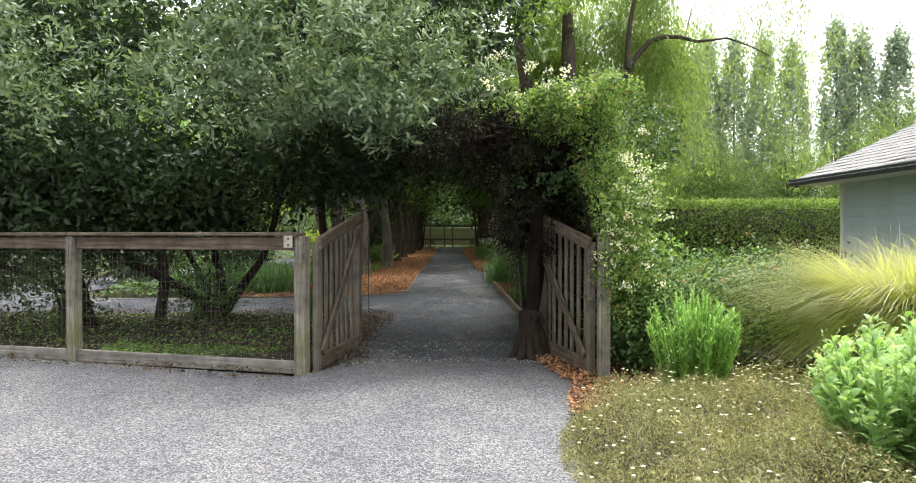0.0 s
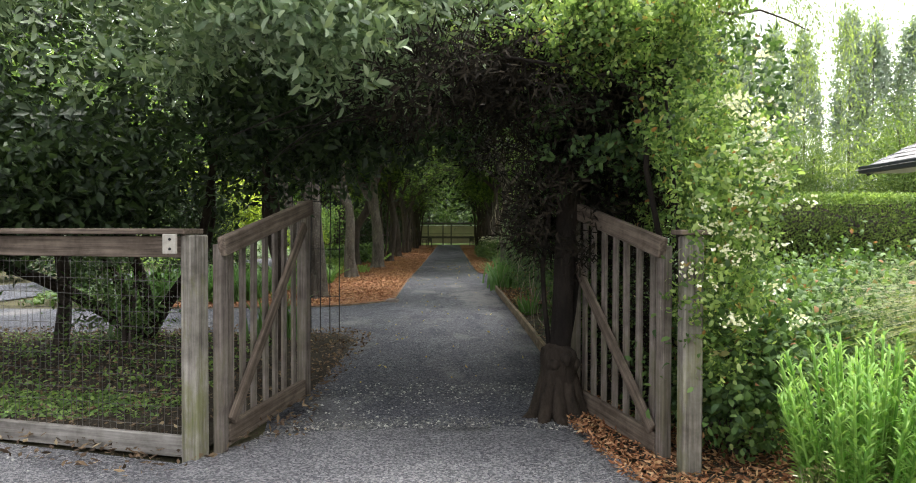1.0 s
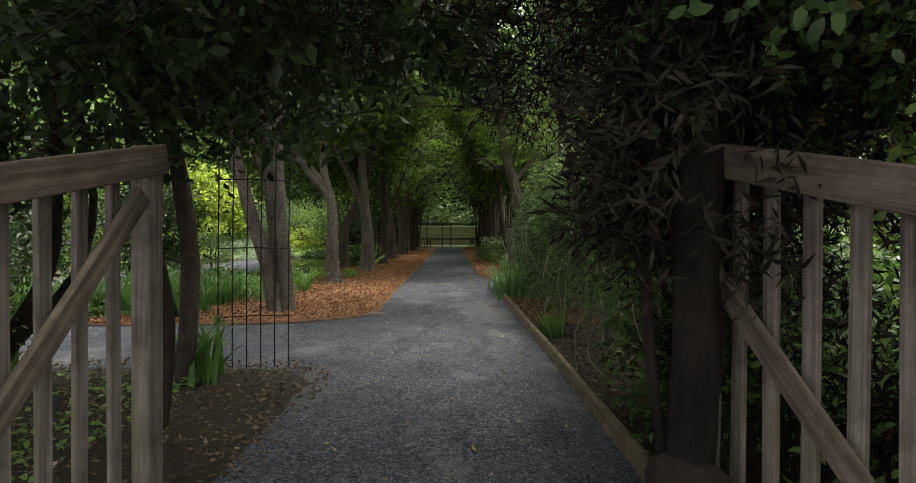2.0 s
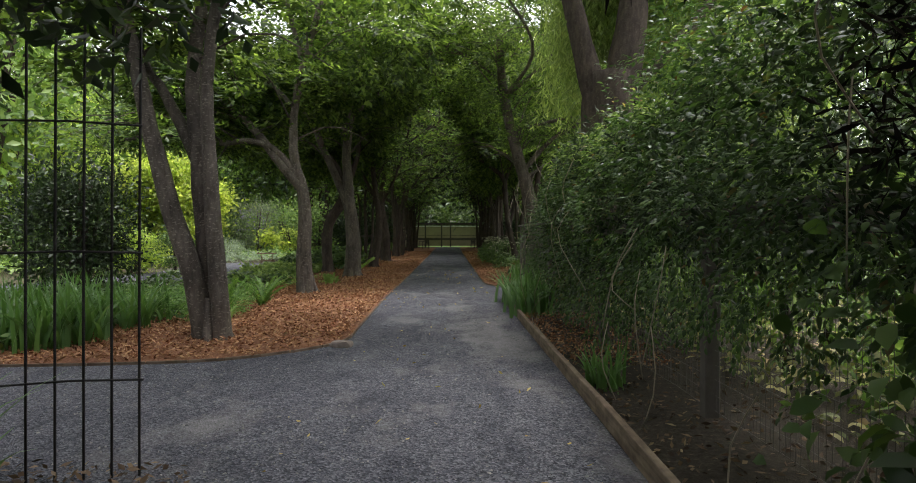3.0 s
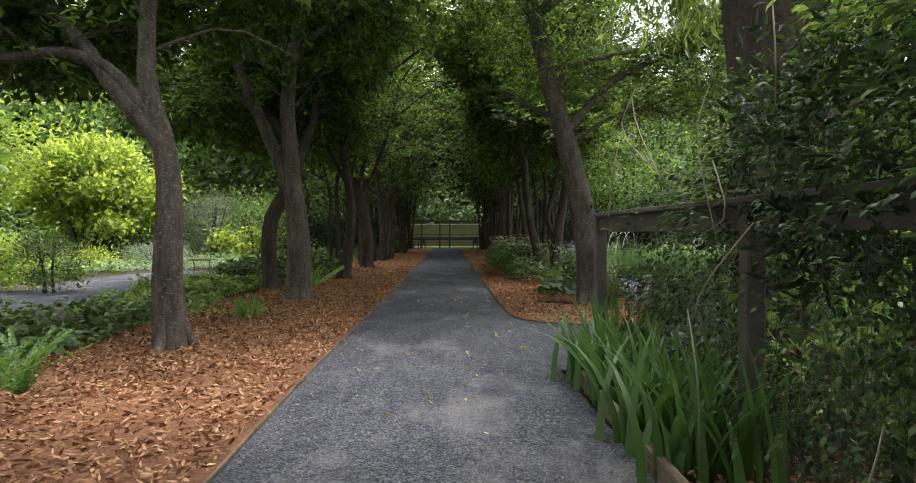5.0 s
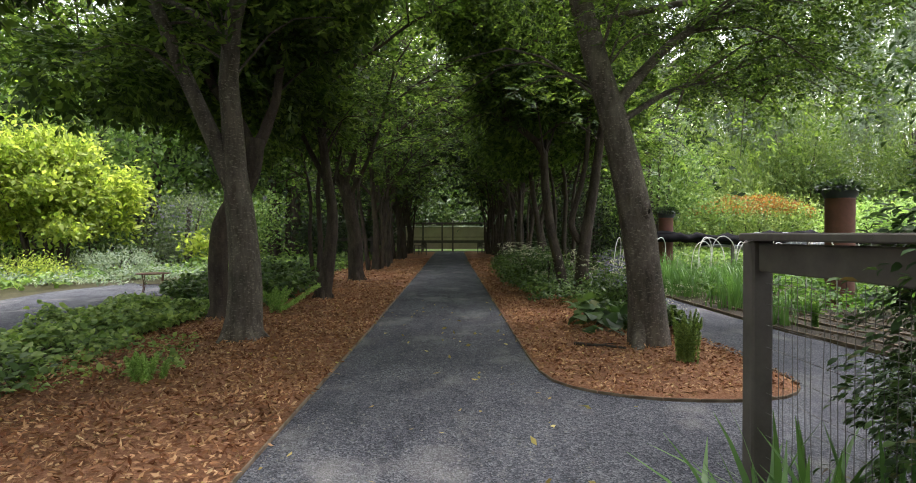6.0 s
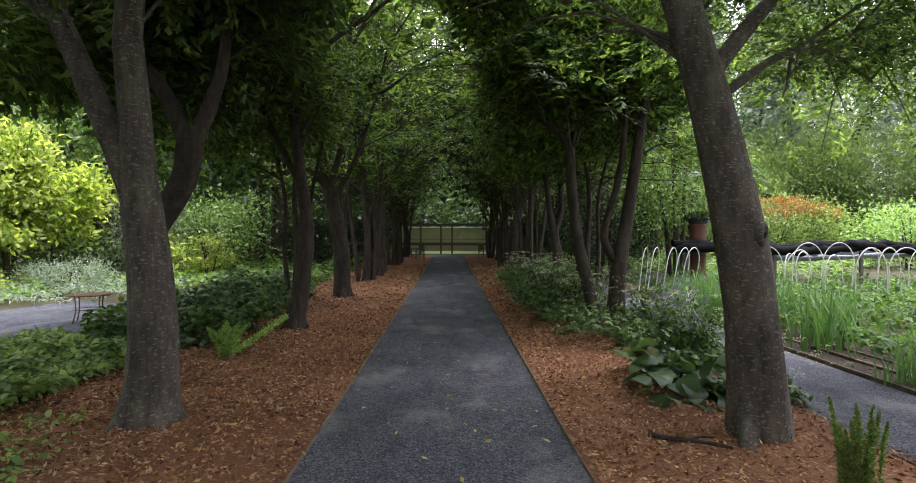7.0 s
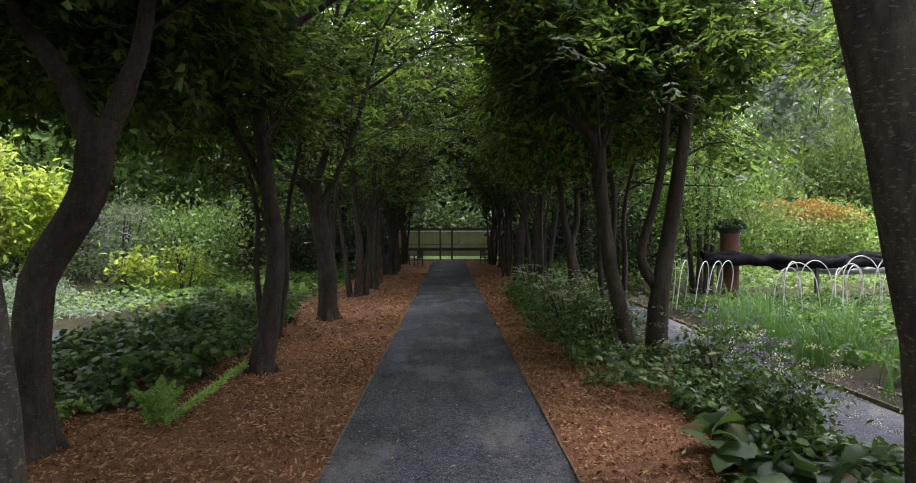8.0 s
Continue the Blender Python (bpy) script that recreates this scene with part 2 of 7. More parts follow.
M_GUTTER = plain_material("dark_gutter", (0.035, 0.04, 0.05), 0.5, 0, 0.2)
M_CREAM = plain_material("cream_wall", (0.43, 0.37, 0.265), 0.85, 0, 0.15, 1.5)
M_TIMBER = plain_material("grey_timber", (0.13, 0.115, 0.10), 0.85, 0, 0.35, 5)
M_PETAL = leaf_material("white_petal", (0.62, 0.60, 0.50), (0.78, 0.76, 0.68), (0.86, 0.85, 0.82), 0.6, 0.3)
M_VIOLET = leaf_material("violet_petal", (0.14, 0.11, 0.32), (0.22, 0.18, 0.45), (0.36, 0.30, 0.6), 0.6, 0.3)
M_CLOTH.node_tree.nodes["Principled BSDF"].inputs["Specular IOR Level"].default_value = 0.08
G_FEIJOA = leaf_material("grey_green_leaf", (0.055, 0.10, 0.042), (0.14, 0.215, 0.105), (0.29, 0.37, 0.23), 0.5, 0.2, (0.22, 0.30, 0.09))
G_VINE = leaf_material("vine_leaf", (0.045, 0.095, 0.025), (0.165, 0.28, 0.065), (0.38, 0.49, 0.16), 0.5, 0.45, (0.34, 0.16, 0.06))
# leaf of the vine wall, and the shaded copy of the vine leaf
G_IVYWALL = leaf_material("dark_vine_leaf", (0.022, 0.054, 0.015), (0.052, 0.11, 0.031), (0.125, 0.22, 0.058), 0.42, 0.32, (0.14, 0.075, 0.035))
G_ALLEY = leaf_material("alley_leaf", (0.024, 0.052, 0.016), (0.057, 0.115, 0.027), (0.16, 0.27, 0.062), 0.45, 0.5, glow=(2.35, 2.15, 1.0))
G_WILLOW = leaf_material("willow_leaf", (0.15, 0.23, 0.06), (0.28, 0.38, 0.11), (0.44, 0.54, 0.20), 0.5, 0.55)
G_PALE = leaf_material("pale_willow_leaf", (0.08, 0.15, 0.04), (0.15, 0.25, 0.07), (0.26, 0.37, 0.13), 0.6, 0.45, glow=(1.8, 1.7, 0.7))
# leaf colour lightened and greyed to stand in for the haze of distance
G_POPLAR = leaf_material("hazy_poplar_leaf", (0.27, 0.34, 0.29), (0.39, 0.47, 0.39), (0.53, 0.60, 0.51), 0.5, 0.45, glow=(1.3, 1.35, 1.1))
G_HEDGE = leaf_material("hedge_leaf", (0.035, 0.075, 0.02), (0.08, 0.155, 0.035), (0.16, 0.26, 0.06), 0.4, 0.3)
# dead stems, near-black because the shade inside the climbers is in the colour
G_SHADE_THATCH = leaf_material("shade_thatch", (0.010, 0.009, 0.007), (0.020, 0.017, 0.013), (0.040, 0.033, 0.025), 0.95, 0.0)
G_GOLD = leaf_material("golden_leaf", (0.15, 0.23, 0.03), (0.31, 0.40, 0.05), (0.54, 0.60, 0.12), 0.5, 0.6)
G_LIME = leaf_material("lime_leaf", (0.19, 0.30, 0.035), (0.35, 0.47, 0.055), (0.49, 0.60, 0.13), 0.5, 0.5)
G_SHRUB = leaf_material("shrub_leaf", (0.065, 0.135, 0.035), (0.155, 0.275, 0.06), (0.29, 0.43, 0.11), 0.45, 0.4)
G_ROSE = leaf_material("rose_leaf", (0.035, 0.08, 0.022), (0.10, 0.195, 0.045), (0.20, 0.32, 0.085), 0.62, 0.35, (0.30, 0.12, 0.06))
# dark shrubs and trees; inside the guava and vine wall it stands for shade
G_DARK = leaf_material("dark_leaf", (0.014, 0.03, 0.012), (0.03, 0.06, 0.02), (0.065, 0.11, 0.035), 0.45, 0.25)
G_FRESH = leaf_material("fresh_green_leaf", (0.18, 0.34, 0.06), (0.31, 0.51, 0.12), (0.50, 0.68, 0.26), 0.4, 0.4)
G_SEDUM = leaf_material("fleshy_leaf", (0.18, 0.34, 0.085), (0.30, 0.47, 0.155), (0.45, 0.60, 0.28), 0.6, 0.4)
G_VEG = leaf_material("vegetable_leaf", (0.034, 0.09, 0.016), (0.075, 0.165, 0.028), (0.14, 0.25, 0.05), 0.65, 0.38)
G_CLIP = leaf_material("clipped_hedge_leaf", (0.10, 0.175, 0.045), (0.215, 0.33, 0.075), (0.38, 0.50, 0.14), 0.5, 0.4)
G_RED = leaf_material("orange_tip_leaf", (0.22, 0.09, 0.03), (0.42, 0.17, 0.05), (0.5, 0.3, 0.08), 0.45, 0.35)
G_IRIS = leaf_material("sword_leaf", (0.04, 0.115, 0.035), (0.095, 0.215, 0.055), (0.18, 0.33, 0.09), 0.4, 0.35)
G_GRASS = leaf_material("arching_grass", (0.26, 0.38, 0.05), (0.43, 0.52, 0.11), (0.62, 0.64, 0.28), 0.6, 0.7, glow=(1.6, 1.5, 0.8))
G_STRAW = leaf_material("grass_plume", (0.30, 0.31, 0.15), (0.42, 0.41, 0.24), (0.57, 0.55, 0.38), 0.6, 0.35, glow=(1.2, 1.2, 0.95))
G_MAT = leaf_material("daisy_mat_leaf", (0.09, 0.11, 0.04), (0.24, 0.25, 0.10), (0.48, 0.43, 0.23), 0.7, 0.3, (0.42, 0.30, 0.20))
G_SPIKE = leaf_material("spiky_plant_leaf", (0.13, 0.30, 0.04), (0.23, 0.43, 0.075), (0.38, 0.57, 0.15), 0.6, 0.4)
G_BUD = leaf_material("pale_bud", (0.25, 0.40, 0.13), (0.40, 0.56, 0.22), (0.58, 0.70, 0.36), 0.7, 0.3)
G_GREY = leaf_material("grey_leaf", (0.07, 0.10, 0.07), (0.13, 0.175, 0.115), (0.21, 0.26, 0.18), 0.6, 0.3)
G_SILVER = leaf_material("silver_leaf", (0.14, 0.21, 0.15), (0.24, 0.32, 0.24), (0.36, 0.43, 0.34), 0.7, 0.3)
G_FERN = leaf_material("fern_leaf", (0.05, 0.13, 0.025), (0.11, 0.24, 0.045), (0.2, 0.36, 0.08), 0.45, 0.4)


# ---------------------------------------------------------------- geometry tools
class Geo:
    """Vertices and faces gathered for one mesh."""

    def __init__(self):
        self.verts, self.faces, self.count = [], [], 0

    def add(self, v, *faces):
        v = np.asarray(v, dtype=np.float64).reshape(-1, 3)
        for f in faces:
            self.faces.append(np.asarray(f, dtype=np.int64) + self.count)
        self.verts.append(v)
        self.count += len(v)

    def box(self, centre, size, turn=0.0, tilt=0.0, taper=1.0):
        x, y, z = (s / 2 for s in size)
        c = np.array([(sx * x * k, sy * y * k, sz * z) for sz, k in ((-1, 1), (1, taper)) for sx, sy in ((-1, -1), (1, -1), (1, 1), (-1, 1))])
        m = np.array((Matrix.Rotation(turn, 3, "Z") @ Matrix.Rotation(tilt, 3, "Y")))
        self.add(c @ m.T + np.array(centre), [(0, 3, 2, 1), (4, 5, 6, 7), (0, 1, 5, 4), (1, 2, 6, 5), (2, 3, 7, 6), (3, 0, 4, 7)])

    def tube(self, pts, radii, sides=8, rough=0.0, seed=0):
        pts, n = np.asarray(pts, float), len(pts)
        rng = np.random.default_rng(seed + n)
        radii = np.broadcast_to(np.asarray(radii, float), (n,))
        tan = np.gradient(pts, axis=0)
        tan /= np.linalg.norm(tan, axis=1, keepdims=True) + 1e-9
        side = np.cross(tan[0], (0.31, 0.95, 0.02) if abs(tan[0][2]) > 0.9 else (0, 0, 1))
        out, ang = [], np.linspace(0, 2 * np.pi, sides, endpoint=False)
        lobes = 1 + rough * rng.normal(size=sides)
        for k in range(n):
            side = side - tan[k] * side.dot(tan[k])
            side /= np.linalg.norm(side) + 1e-9
            other = np.cross(tan[k], side)
            r = radii[k] * (lobes + 0.5 * rough * rng.normal(size=sides))
            out.append(pts[k] + (np.cos(ang) * r)[:, None] * side + (np.sin(ang) * r)[:, None] * other)
        v = np.concatenate(out + [pts[-1:]])
        i = np.arange(sides)
        j = (i + 1) % sides
        quads = np.concatenate([np.stack([k * sides + i, k * sides + j, (k + 1) * sides + j, (k + 1) * sides + i], 1) for k in range(n - 1)])
        cap = np.stack([(n - 1) * sides + i, (n - 1) * sides + j, np.full(sides, n * sides)], 1)
        self.add(v, quads, cap)

    def mesh(self, name, mat, smooth=False):
        me = bpy.data.meshes.new(name)
        if not self.count:
            return me
        v = np.concatenate(self.verts)
        loops = np.concatenate([f.ravel() for f in self.faces])
        sizes = np.concatenate([np.full(len(f), f.shape[1]) for f in self.faces])
        me.vertices.add(len(v))
        me.vertices.foreach_set("co", v.ravel())
        me.loops.add(len(loops))
        me.loops.foreach_set("vertex_index", loops)
        me.polygons.add(len(sizes))
        me.polygons.foreach_set("loop_start", np.concatenate([[0], np.cumsum(sizes)[:-1]]))
        if smooth:
            me.polygons.foreach_set("use_smooth", np.ones(len(sizes), dtype=bool))
        me.update(calc_edges=True)
        me.materials.append(mat)
        return me


def unit(v):
    return v / (np.linalg.norm(v, axis=-1, keepdims=True) + 1e-9)


def scatter_dirs(n, rng):
    return unit(rng.normal(size=(n, 3)))


def put_leaves(geo, p, d, s, length, width, oval=False, fold=0.22):
    """One leaf from each point p along d, as wide as it is along s."""
    n = len(p)
    length, width = np.broadcast_to(length, (n,))[:, None], np.broadcast_to(width, (n,))[:, None]
    s = unit(s - d * (s * d).sum(1, keepdims=True))
    up = np.cross(s, d)
    i = np.arange(n)[:, None]
    if oval:
        b, t = p, p + d * length - up * length * 0.12
        rows = [b, p + d * length * 0.33 - s * width * 0.46 + up * fold * width, p + d * length * 0.33 + s * width * 0.46 + up * fold * width,
                p + d * length * 0.72 - s * width * 0.42 + up * fold * width * 0.7, p + d * length * 0.72 + s * width * 0.42 + up * fold * width * 0.7, t]
        v = np.stack(rows, 1).reshape(-1, 3)
        geo.add(v, np.concatenate([i * 6 + np.array([[0, 2, 1]]), i * 6 + np.array([[3, 4, 5]])]), i * 6 + np.array([[1, 2, 4, 3]]))
    else:
        v = np.stack([p, p + d * length * 0.45 - s * width * 0.5 + up * fold * width, p + d * length, p + d * length * 0.45 + s * width * 0.5 + up * fold * width], 1).reshape(-1, 3)
        geo.add(v, np.concatenate([i * 4 + np.array([[0, 2, 1]]), i * 4 + np.array([[0, 3, 2]])]))


def put_sprays(geo, p, d, rng, pairs=5, length=0.3, leaf=0.075, wide=0.034):
    """Feathered leaves: pairs of leaflets along a drooping stalk."""
    n = len(p)
    s = unit(np.cross(d, np.array([0, 0, 1.0])) + 0.25 * rng.normal(size=(n, 3)))
    size = rng.uniform(0.7, 1.25, n)
    for k in range(pairs):
        u = (k + 0.6) / pairs
        at = p + d * (length * size * u)[:, None] + np.array([0, 0, -1.0]) * (0.25 * length * size * u * u)[:, None]
        for sign in (-1, 1):
            dd = unit(d * 0.55 + s * sign * 0.8 + 0.18 * rng.normal(size=(n, 3)) + np.array([0, 0, -0.15]))
            put_leaves(geo, at, dd, np.cross(dd, np.cross(d, s)), leaf * size * (1.1 - 0.35 * abs(u - 0.5)), wide * size)
    put_leaves(geo, p + d * (length * size)[:, None] * 0.98, unit(d + np.array([0, 0, -0.3])), s, leaf * size, wide * size)


def put_blades(geo, p, lean, height, width, rng, bend=0.5, steps=4, spread=1.0, least=0.25):
    """Sword or grass blades that rise from p, lean and bow over."""
    n = len(p)
    height, width = np.broadcast_to(height, (n,)), np.broadcast_to(width, (n,))
    a = rng.uniform(0, 2 * np.pi, n)
    out = np.stack([np.cos(a), np.sin(a), np.zeros(n)], 1) if lean is None else unit(lean)
    side = np.stack([-out[:, 1], out[:, 0], np.zeros(n)], 1)
    bow = bend * rng.uniform(least, 1.3, n)
    rows = []
    for k in range(steps + 1):
        u = k / steps
        q = p + out * (height * bow * spread * u ** 1.8)[:, None] + np.array([0, 0, 1.0]) * (height * (u - 0.42 * bow * u ** 2.6))[:, None]
        w = width * (1 - u ** 1.7) * 0.5 + 0.0008
        rows += [q - side * w[:, None], q + side * w[:, None]]
    v = np.stack(rows, 1).reshape(-1, 3)
    i = np.arange(n)[:, None] * (2 * steps + 2)
    geo.add(v, np.concatenate([i + np.array([[2 * k, 2 * k + 1, 2 * k + 3, 2 * k + 2]]) for k in range(steps)]))


def thing(name, place, label, category, group="", turn=0.0, kind=""):
    ob = new(name)
    ob.empty_display_size = 0.1
    ob.matrix_basis = pose(*place, 0, 0, turn)
    return tagged(ob, label, category, group, kind)


def part(name, geo, mat, parent, label="", smooth=False, place=None, kind=""):
    ob = new(name, geo.mesh(name, mat, smooth) if isinstance(geo, Geo) else geo)
    ob.parent = parent
    if place is not None:
        ob.matrix_basis = place
    return tagged(ob, label, kind=kind)


def solo(name, geo, mat, place, label, category, group="", kind="", smooth=False):
    ob = new(name, geo.mesh(name, mat, smooth))
    ob.matrix_basis = pose(*place)
    return tagged(ob, label, category, group, kind)


def bevelled(size, cut=0.006):
    """A board with its edges taken off, centred on its own origin, as a mesh."""
    bm = bmesh.new()
    bmesh.ops.create_cube(bm, size=1.0)
    bmesh.ops.scale(bm, vec=size, verts=bm.verts)
    bmesh.ops.bevel(bm, geom=list(bm.edges), offset=cut, segments=1, affect="EDGES")
    return bm


def board(name, size, mat, parent, m, label="", cut=0.006):
    me = bpy.data.meshes.new(name)
    bm = bevelled(size, cut)
    bm.to_mesh(me)
    bm.free()
    me.materials.append(mat)
    return part(name, me, mat, parent, label, place=m)


def curve_pts(pts, n=10):
    """A smooth line through a few points."""
    pts = np.asarray(pts, float)
    t = np.linspace(0, len(pts) - 1, n)
    out = []
    for u in t:
        i = min(int(u), len(pts) - 2)
        f = u - i
        p0, p1, p2, p3 = pts[max(i - 1, 0)], pts[i], pts[i + 1], pts[min(i + 2, len(pts) - 1)]
        out.append(0.5 * (2 * p1 + (p2 - p0) * f + (2 * p0 - 5 * p1 + 4 * p2 - p3) * f * f + (3 * p1 - p0 - 3 * p2 + p3) * f ** 3))
    return np.array(out)


def lumps(x, y, uneven, seed):
    return max(0.0, uneven * (0.5 + noise.noise(Vector((x * 0.7 + seed, y * 0.7, 0))) + 0.4 * noise.noise(Vector((x * 2.3, y * 2.3, 0.5)))))


def sheet(outline, z, step=0.5, uneven=0.0, seed=0):
    """A level sheet with that outline, cut fine enough to be uneven."""
    bm = bmesh.new()
    bm.faces.new([bm.verts.new((x, y, z)) for x, y in outline])
    bmesh.ops.triangulate(bm, faces=bm.faces[:])
    xs, ys = [p[0] for p in outline], [p[1] for p in outline]
    if uneven:
        for axis, lo, hi in (((1, 0, 0), min(xs), max(xs)), ((0, 1, 0), min(ys), max(ys))):
            for k in range(1, int((hi - lo) / step)):
                co = Vector(axis) * (lo + k * step)
                bmesh.ops.bisect_plane(bm, geom=bm.verts[:] + bm.edges[:] + bm.faces[:], plane_co=co, plane_no=axis)
        for v in bm.verts:
            if not v.is_boundary:
                v.co.z += lumps(v.co.x, v.co.y, uneven, seed)
    return bm


def setting(name, bm, mat, label, category="ground"):
    me = bpy.data.meshes.new(name)
    bm.to_mesh(me)
    bm.free()
    me.materials.append(mat)
    for p in me.polygons:
        p.use_smooth = True
    return tagged(new(name, me), label, category, kind="structure")


def inside(poly, pts):
    x, y = pts[:, 0], pts[:, 1]
    hit = np.zeros(len(pts), bool)
    for (x0, y0), (x1, y1) in zip(poly, poly[1:] + poly[:1]):
        cross = ((y0 > y) != (y1 > y)) & (x < (x1 - x0) * (y - y0) / (y1 - y0 + 1e-12) + x0)
        hit ^= cross
    return hit


def points_in(poly, n, rng):
    xs, ys = [p[0] for p in poly], [p[1] for p in poly]
    pts = np.stack([rng.uniform(min(xs), max(xs), 4 * n), rng.uniform(min(ys), max(ys), 4 * n)], 1)
    pts = pts[inside(poly, pts)][:n]
    return np.concatenate([pts, np.zeros((len(pts), 1))], 1)


# ---------------------------------------------------------------- ground
CORNER_L = [tuple(p[:2]) for p in curve_pts([(-1.03, 9.8, 0), (-1.1, 8.8, 0), (-1.9, 7.95, 0), (-3.1, 7.65, 0), (-5.5, 7.5, 0)], 14)]
CORNER_R = [tuple(p[:2]) for p in curve_pts([(1.04, 18.4, 0), (1.12, 17.1, 0), (1.6, 16.5, 0), (2.4, 16.3, 0), (3.1, 16.45, 0), (3.45, 17.1, 0), (3.45, 18.6, 0)], 18)]
YARD = [(-14, -14), (7.6, -14), (7.6, -4.5), (0.85, -3.6), (0.82, -2.3), (1.0, -1.2), (1.25, -0.5), (1.1, 0.2), (0.92, 0.5), (0.4, 0.6), (-0.3, 0.57), (-0.85, 0.5), (-1.15, 0.4), (-1.5, -0.1), (-5.1, 0.95), (-14, 3.3)]
LANE = [(-1.15, 0.38), (1.1, 0.30), (1.16, 1.9), (1.2, 10.0), (1.15, 13.6), (1.6, 14.2), (6.5, 13.9), (6.5, 16.3), (5.2, 18.0), (4.95, 20), (4.9, 24), (5.2, 36), (3.9, 36), (3.6, 24)] \
    + CORNER_R[::-1] + [(1.02, 40), (1.1, 61), (-1.1, 61), (-1.05, 40), (-1.05, 20), (-1.09, 14)] + CORNER_L + [(-9, 7.6), (-9, 4.9), (-2.1, 4.85), (-1.3, 4.7), (-1.02, 4.2)]
SIDE_LANE = [(-9, 4.9), (-9, 7.6), (-8.6, 12), (-7.0, 17), (-6.3, 20.5), (-6.1, 24), (-7.2, 28.5), (-9.2, 29.5), (-9.8, 26.8), (-9.4, 22), (-10.5, 17), (-12, 10), (-12, 5)]
BED_L = [(-4.1, 9.3), (-3.7, 12.8), (-4.0, 18.5), (-4.2, 24), (-4.0, 60), (-1.1, 60), (-1.05, 40), (-1.05, 20), (-1.09, 14)] + CORNER_L
BED_R = CORNER_R + [(3.5, 24), (3.8, 36), (3.8, 60), (1.1, 60), (1.02, 40)]
STRIP_R = [(1.22, 1.6), (2.6, 1.6), (2.6, 13.6), (1.25, 13.6)]
FRONT_L = [(-1.5, 0.05), (-1.1, 1.5), (-1.05, 4.2), (-1.35, 4.7), (-2.1, 4.83), (-8.8, 4.88), (-8.8, 2.0), (-5.1, 1.05)]
FRONT_R = [(1.25, -0.5), (0.98, -1.2), (0.82, -2.3), (0.85, -3.6), (7.0, -4.4), (7.0, 14), (1.6, 14), (1.6, 1.6), (1.2, 0.55)]

bm = bmesh.new()
bmesh.ops.create_grid(bm, x_segments=40, y_segments=40, size=700)
for v in bm.verts:
    v.co.z = -0.03
setting("ground", bm, M_GROUND, "dark earth with low green growth between the garden beds")
setting("yard", sheet(YARD, 0.012, 0.6, 0.02, 3), M_YARD, "pale grey gravel yard in front of the gate", "gravel")
setting("path", sheet(LANE, 0.0, 0.7, 0.012, 5), M_PATH, "grey fine gravel path between mulched beds", "path")
setting("side_path", sheet(SIDE_LANE, -0.004), M_PATH, "grey gravel path winding through the garden", "path")
setting("bed_left", sheet(BED_L, 0.012, 0.5, 0.07, 9), M_MULCH, "bed of red-brown bark mulch under the trees", "garden bed")
setting("bed_right", sheet(BED_R, 0.012, 0.5, 0.06, 12), M_MULCH, "bed of red-brown bark mulch beside the path", "garden bed")
setting("bed_strip", sheet(STRIP_R, 0.012, 0.5, 0.05, 2), M_LITTER, "narrow bed of earth and fallen leaves under the vines", "garden bed")
setting("bed_front_left", sheet(FRONT_L, 0.008, 0.5, 0.05, 7), M_LITTER, "bare earth littered with dry leaves behind the wire fence", "garden bed")
setting("bed_front_right", sheet(FRONT_R, 0.022, 0.5, 0.02, 8), M_LITTER, "planted bed of dark earth and chips", "garden bed")


def scatter_flakes(name, poly, n, size, mat, label, category, seed, lift=0.03, aspect=0.35, flat=0.35, bed=None):
    rng = np.random.default_rng(seed)
    p = points_in(poly, n, rng)
    n = len(p)
    p[:, 2] = lift + rng.uniform(-0.01, 0.022, n)
    if bed:
        p[:, 2] += np.array([lumps(q[0], q[1], *bed) for q in p])
    d = scatter_dirs(n, rng) * np.array([1, 1, flat])
    s = scatter_dirs(n, rng) * np.array([1, 1, flat])
    geo = Geo()
    put_leaves(geo, p, unit(d), s, rng.uniform(0.5, 1.4, n) * size, rng.uniform(0.6, 1.3, n) * size * aspect, fold=0.1)
    return solo(name, geo, mat, (0, 0, 0), label, category, kind="stuff")


def scatter_stones(name, poly, n, size, label, seed, mat):
    rng = np.random.default_rng(seed)
    p = points_in(poly, n, rng)
    n = len(p)
    r = size * rng.uniform(0.5, 1.3, (n, 1))
    corners = np.array([(1, 0, 0), (-1, 0, 0), (0, 1, 0), (0, -1, 0), (0, 0, 0.7), (0, 0, -0.7)], float)
    v = p[:, None, :] + corners[None] * r[:, None] * rng.uniform(0.6, 1.3, (n, 6, 1)) + rng.normal(size=(n, 6, 3)) * r[:, None] * 0.2
    v[:, :, 2] += 0.006
    tri = np.array([(0, 2, 4), (2, 1, 4), (1, 3, 4), (3, 0, 4)])
    geo = Geo()
    geo.add(v.reshape(-1, 3), (np.arange(n)[:, None, None] * 6 + tri).reshape(-1, 3))
    return solo(name, geo, mat, (0, 0, 0), label, "gravel", kind="stuff")


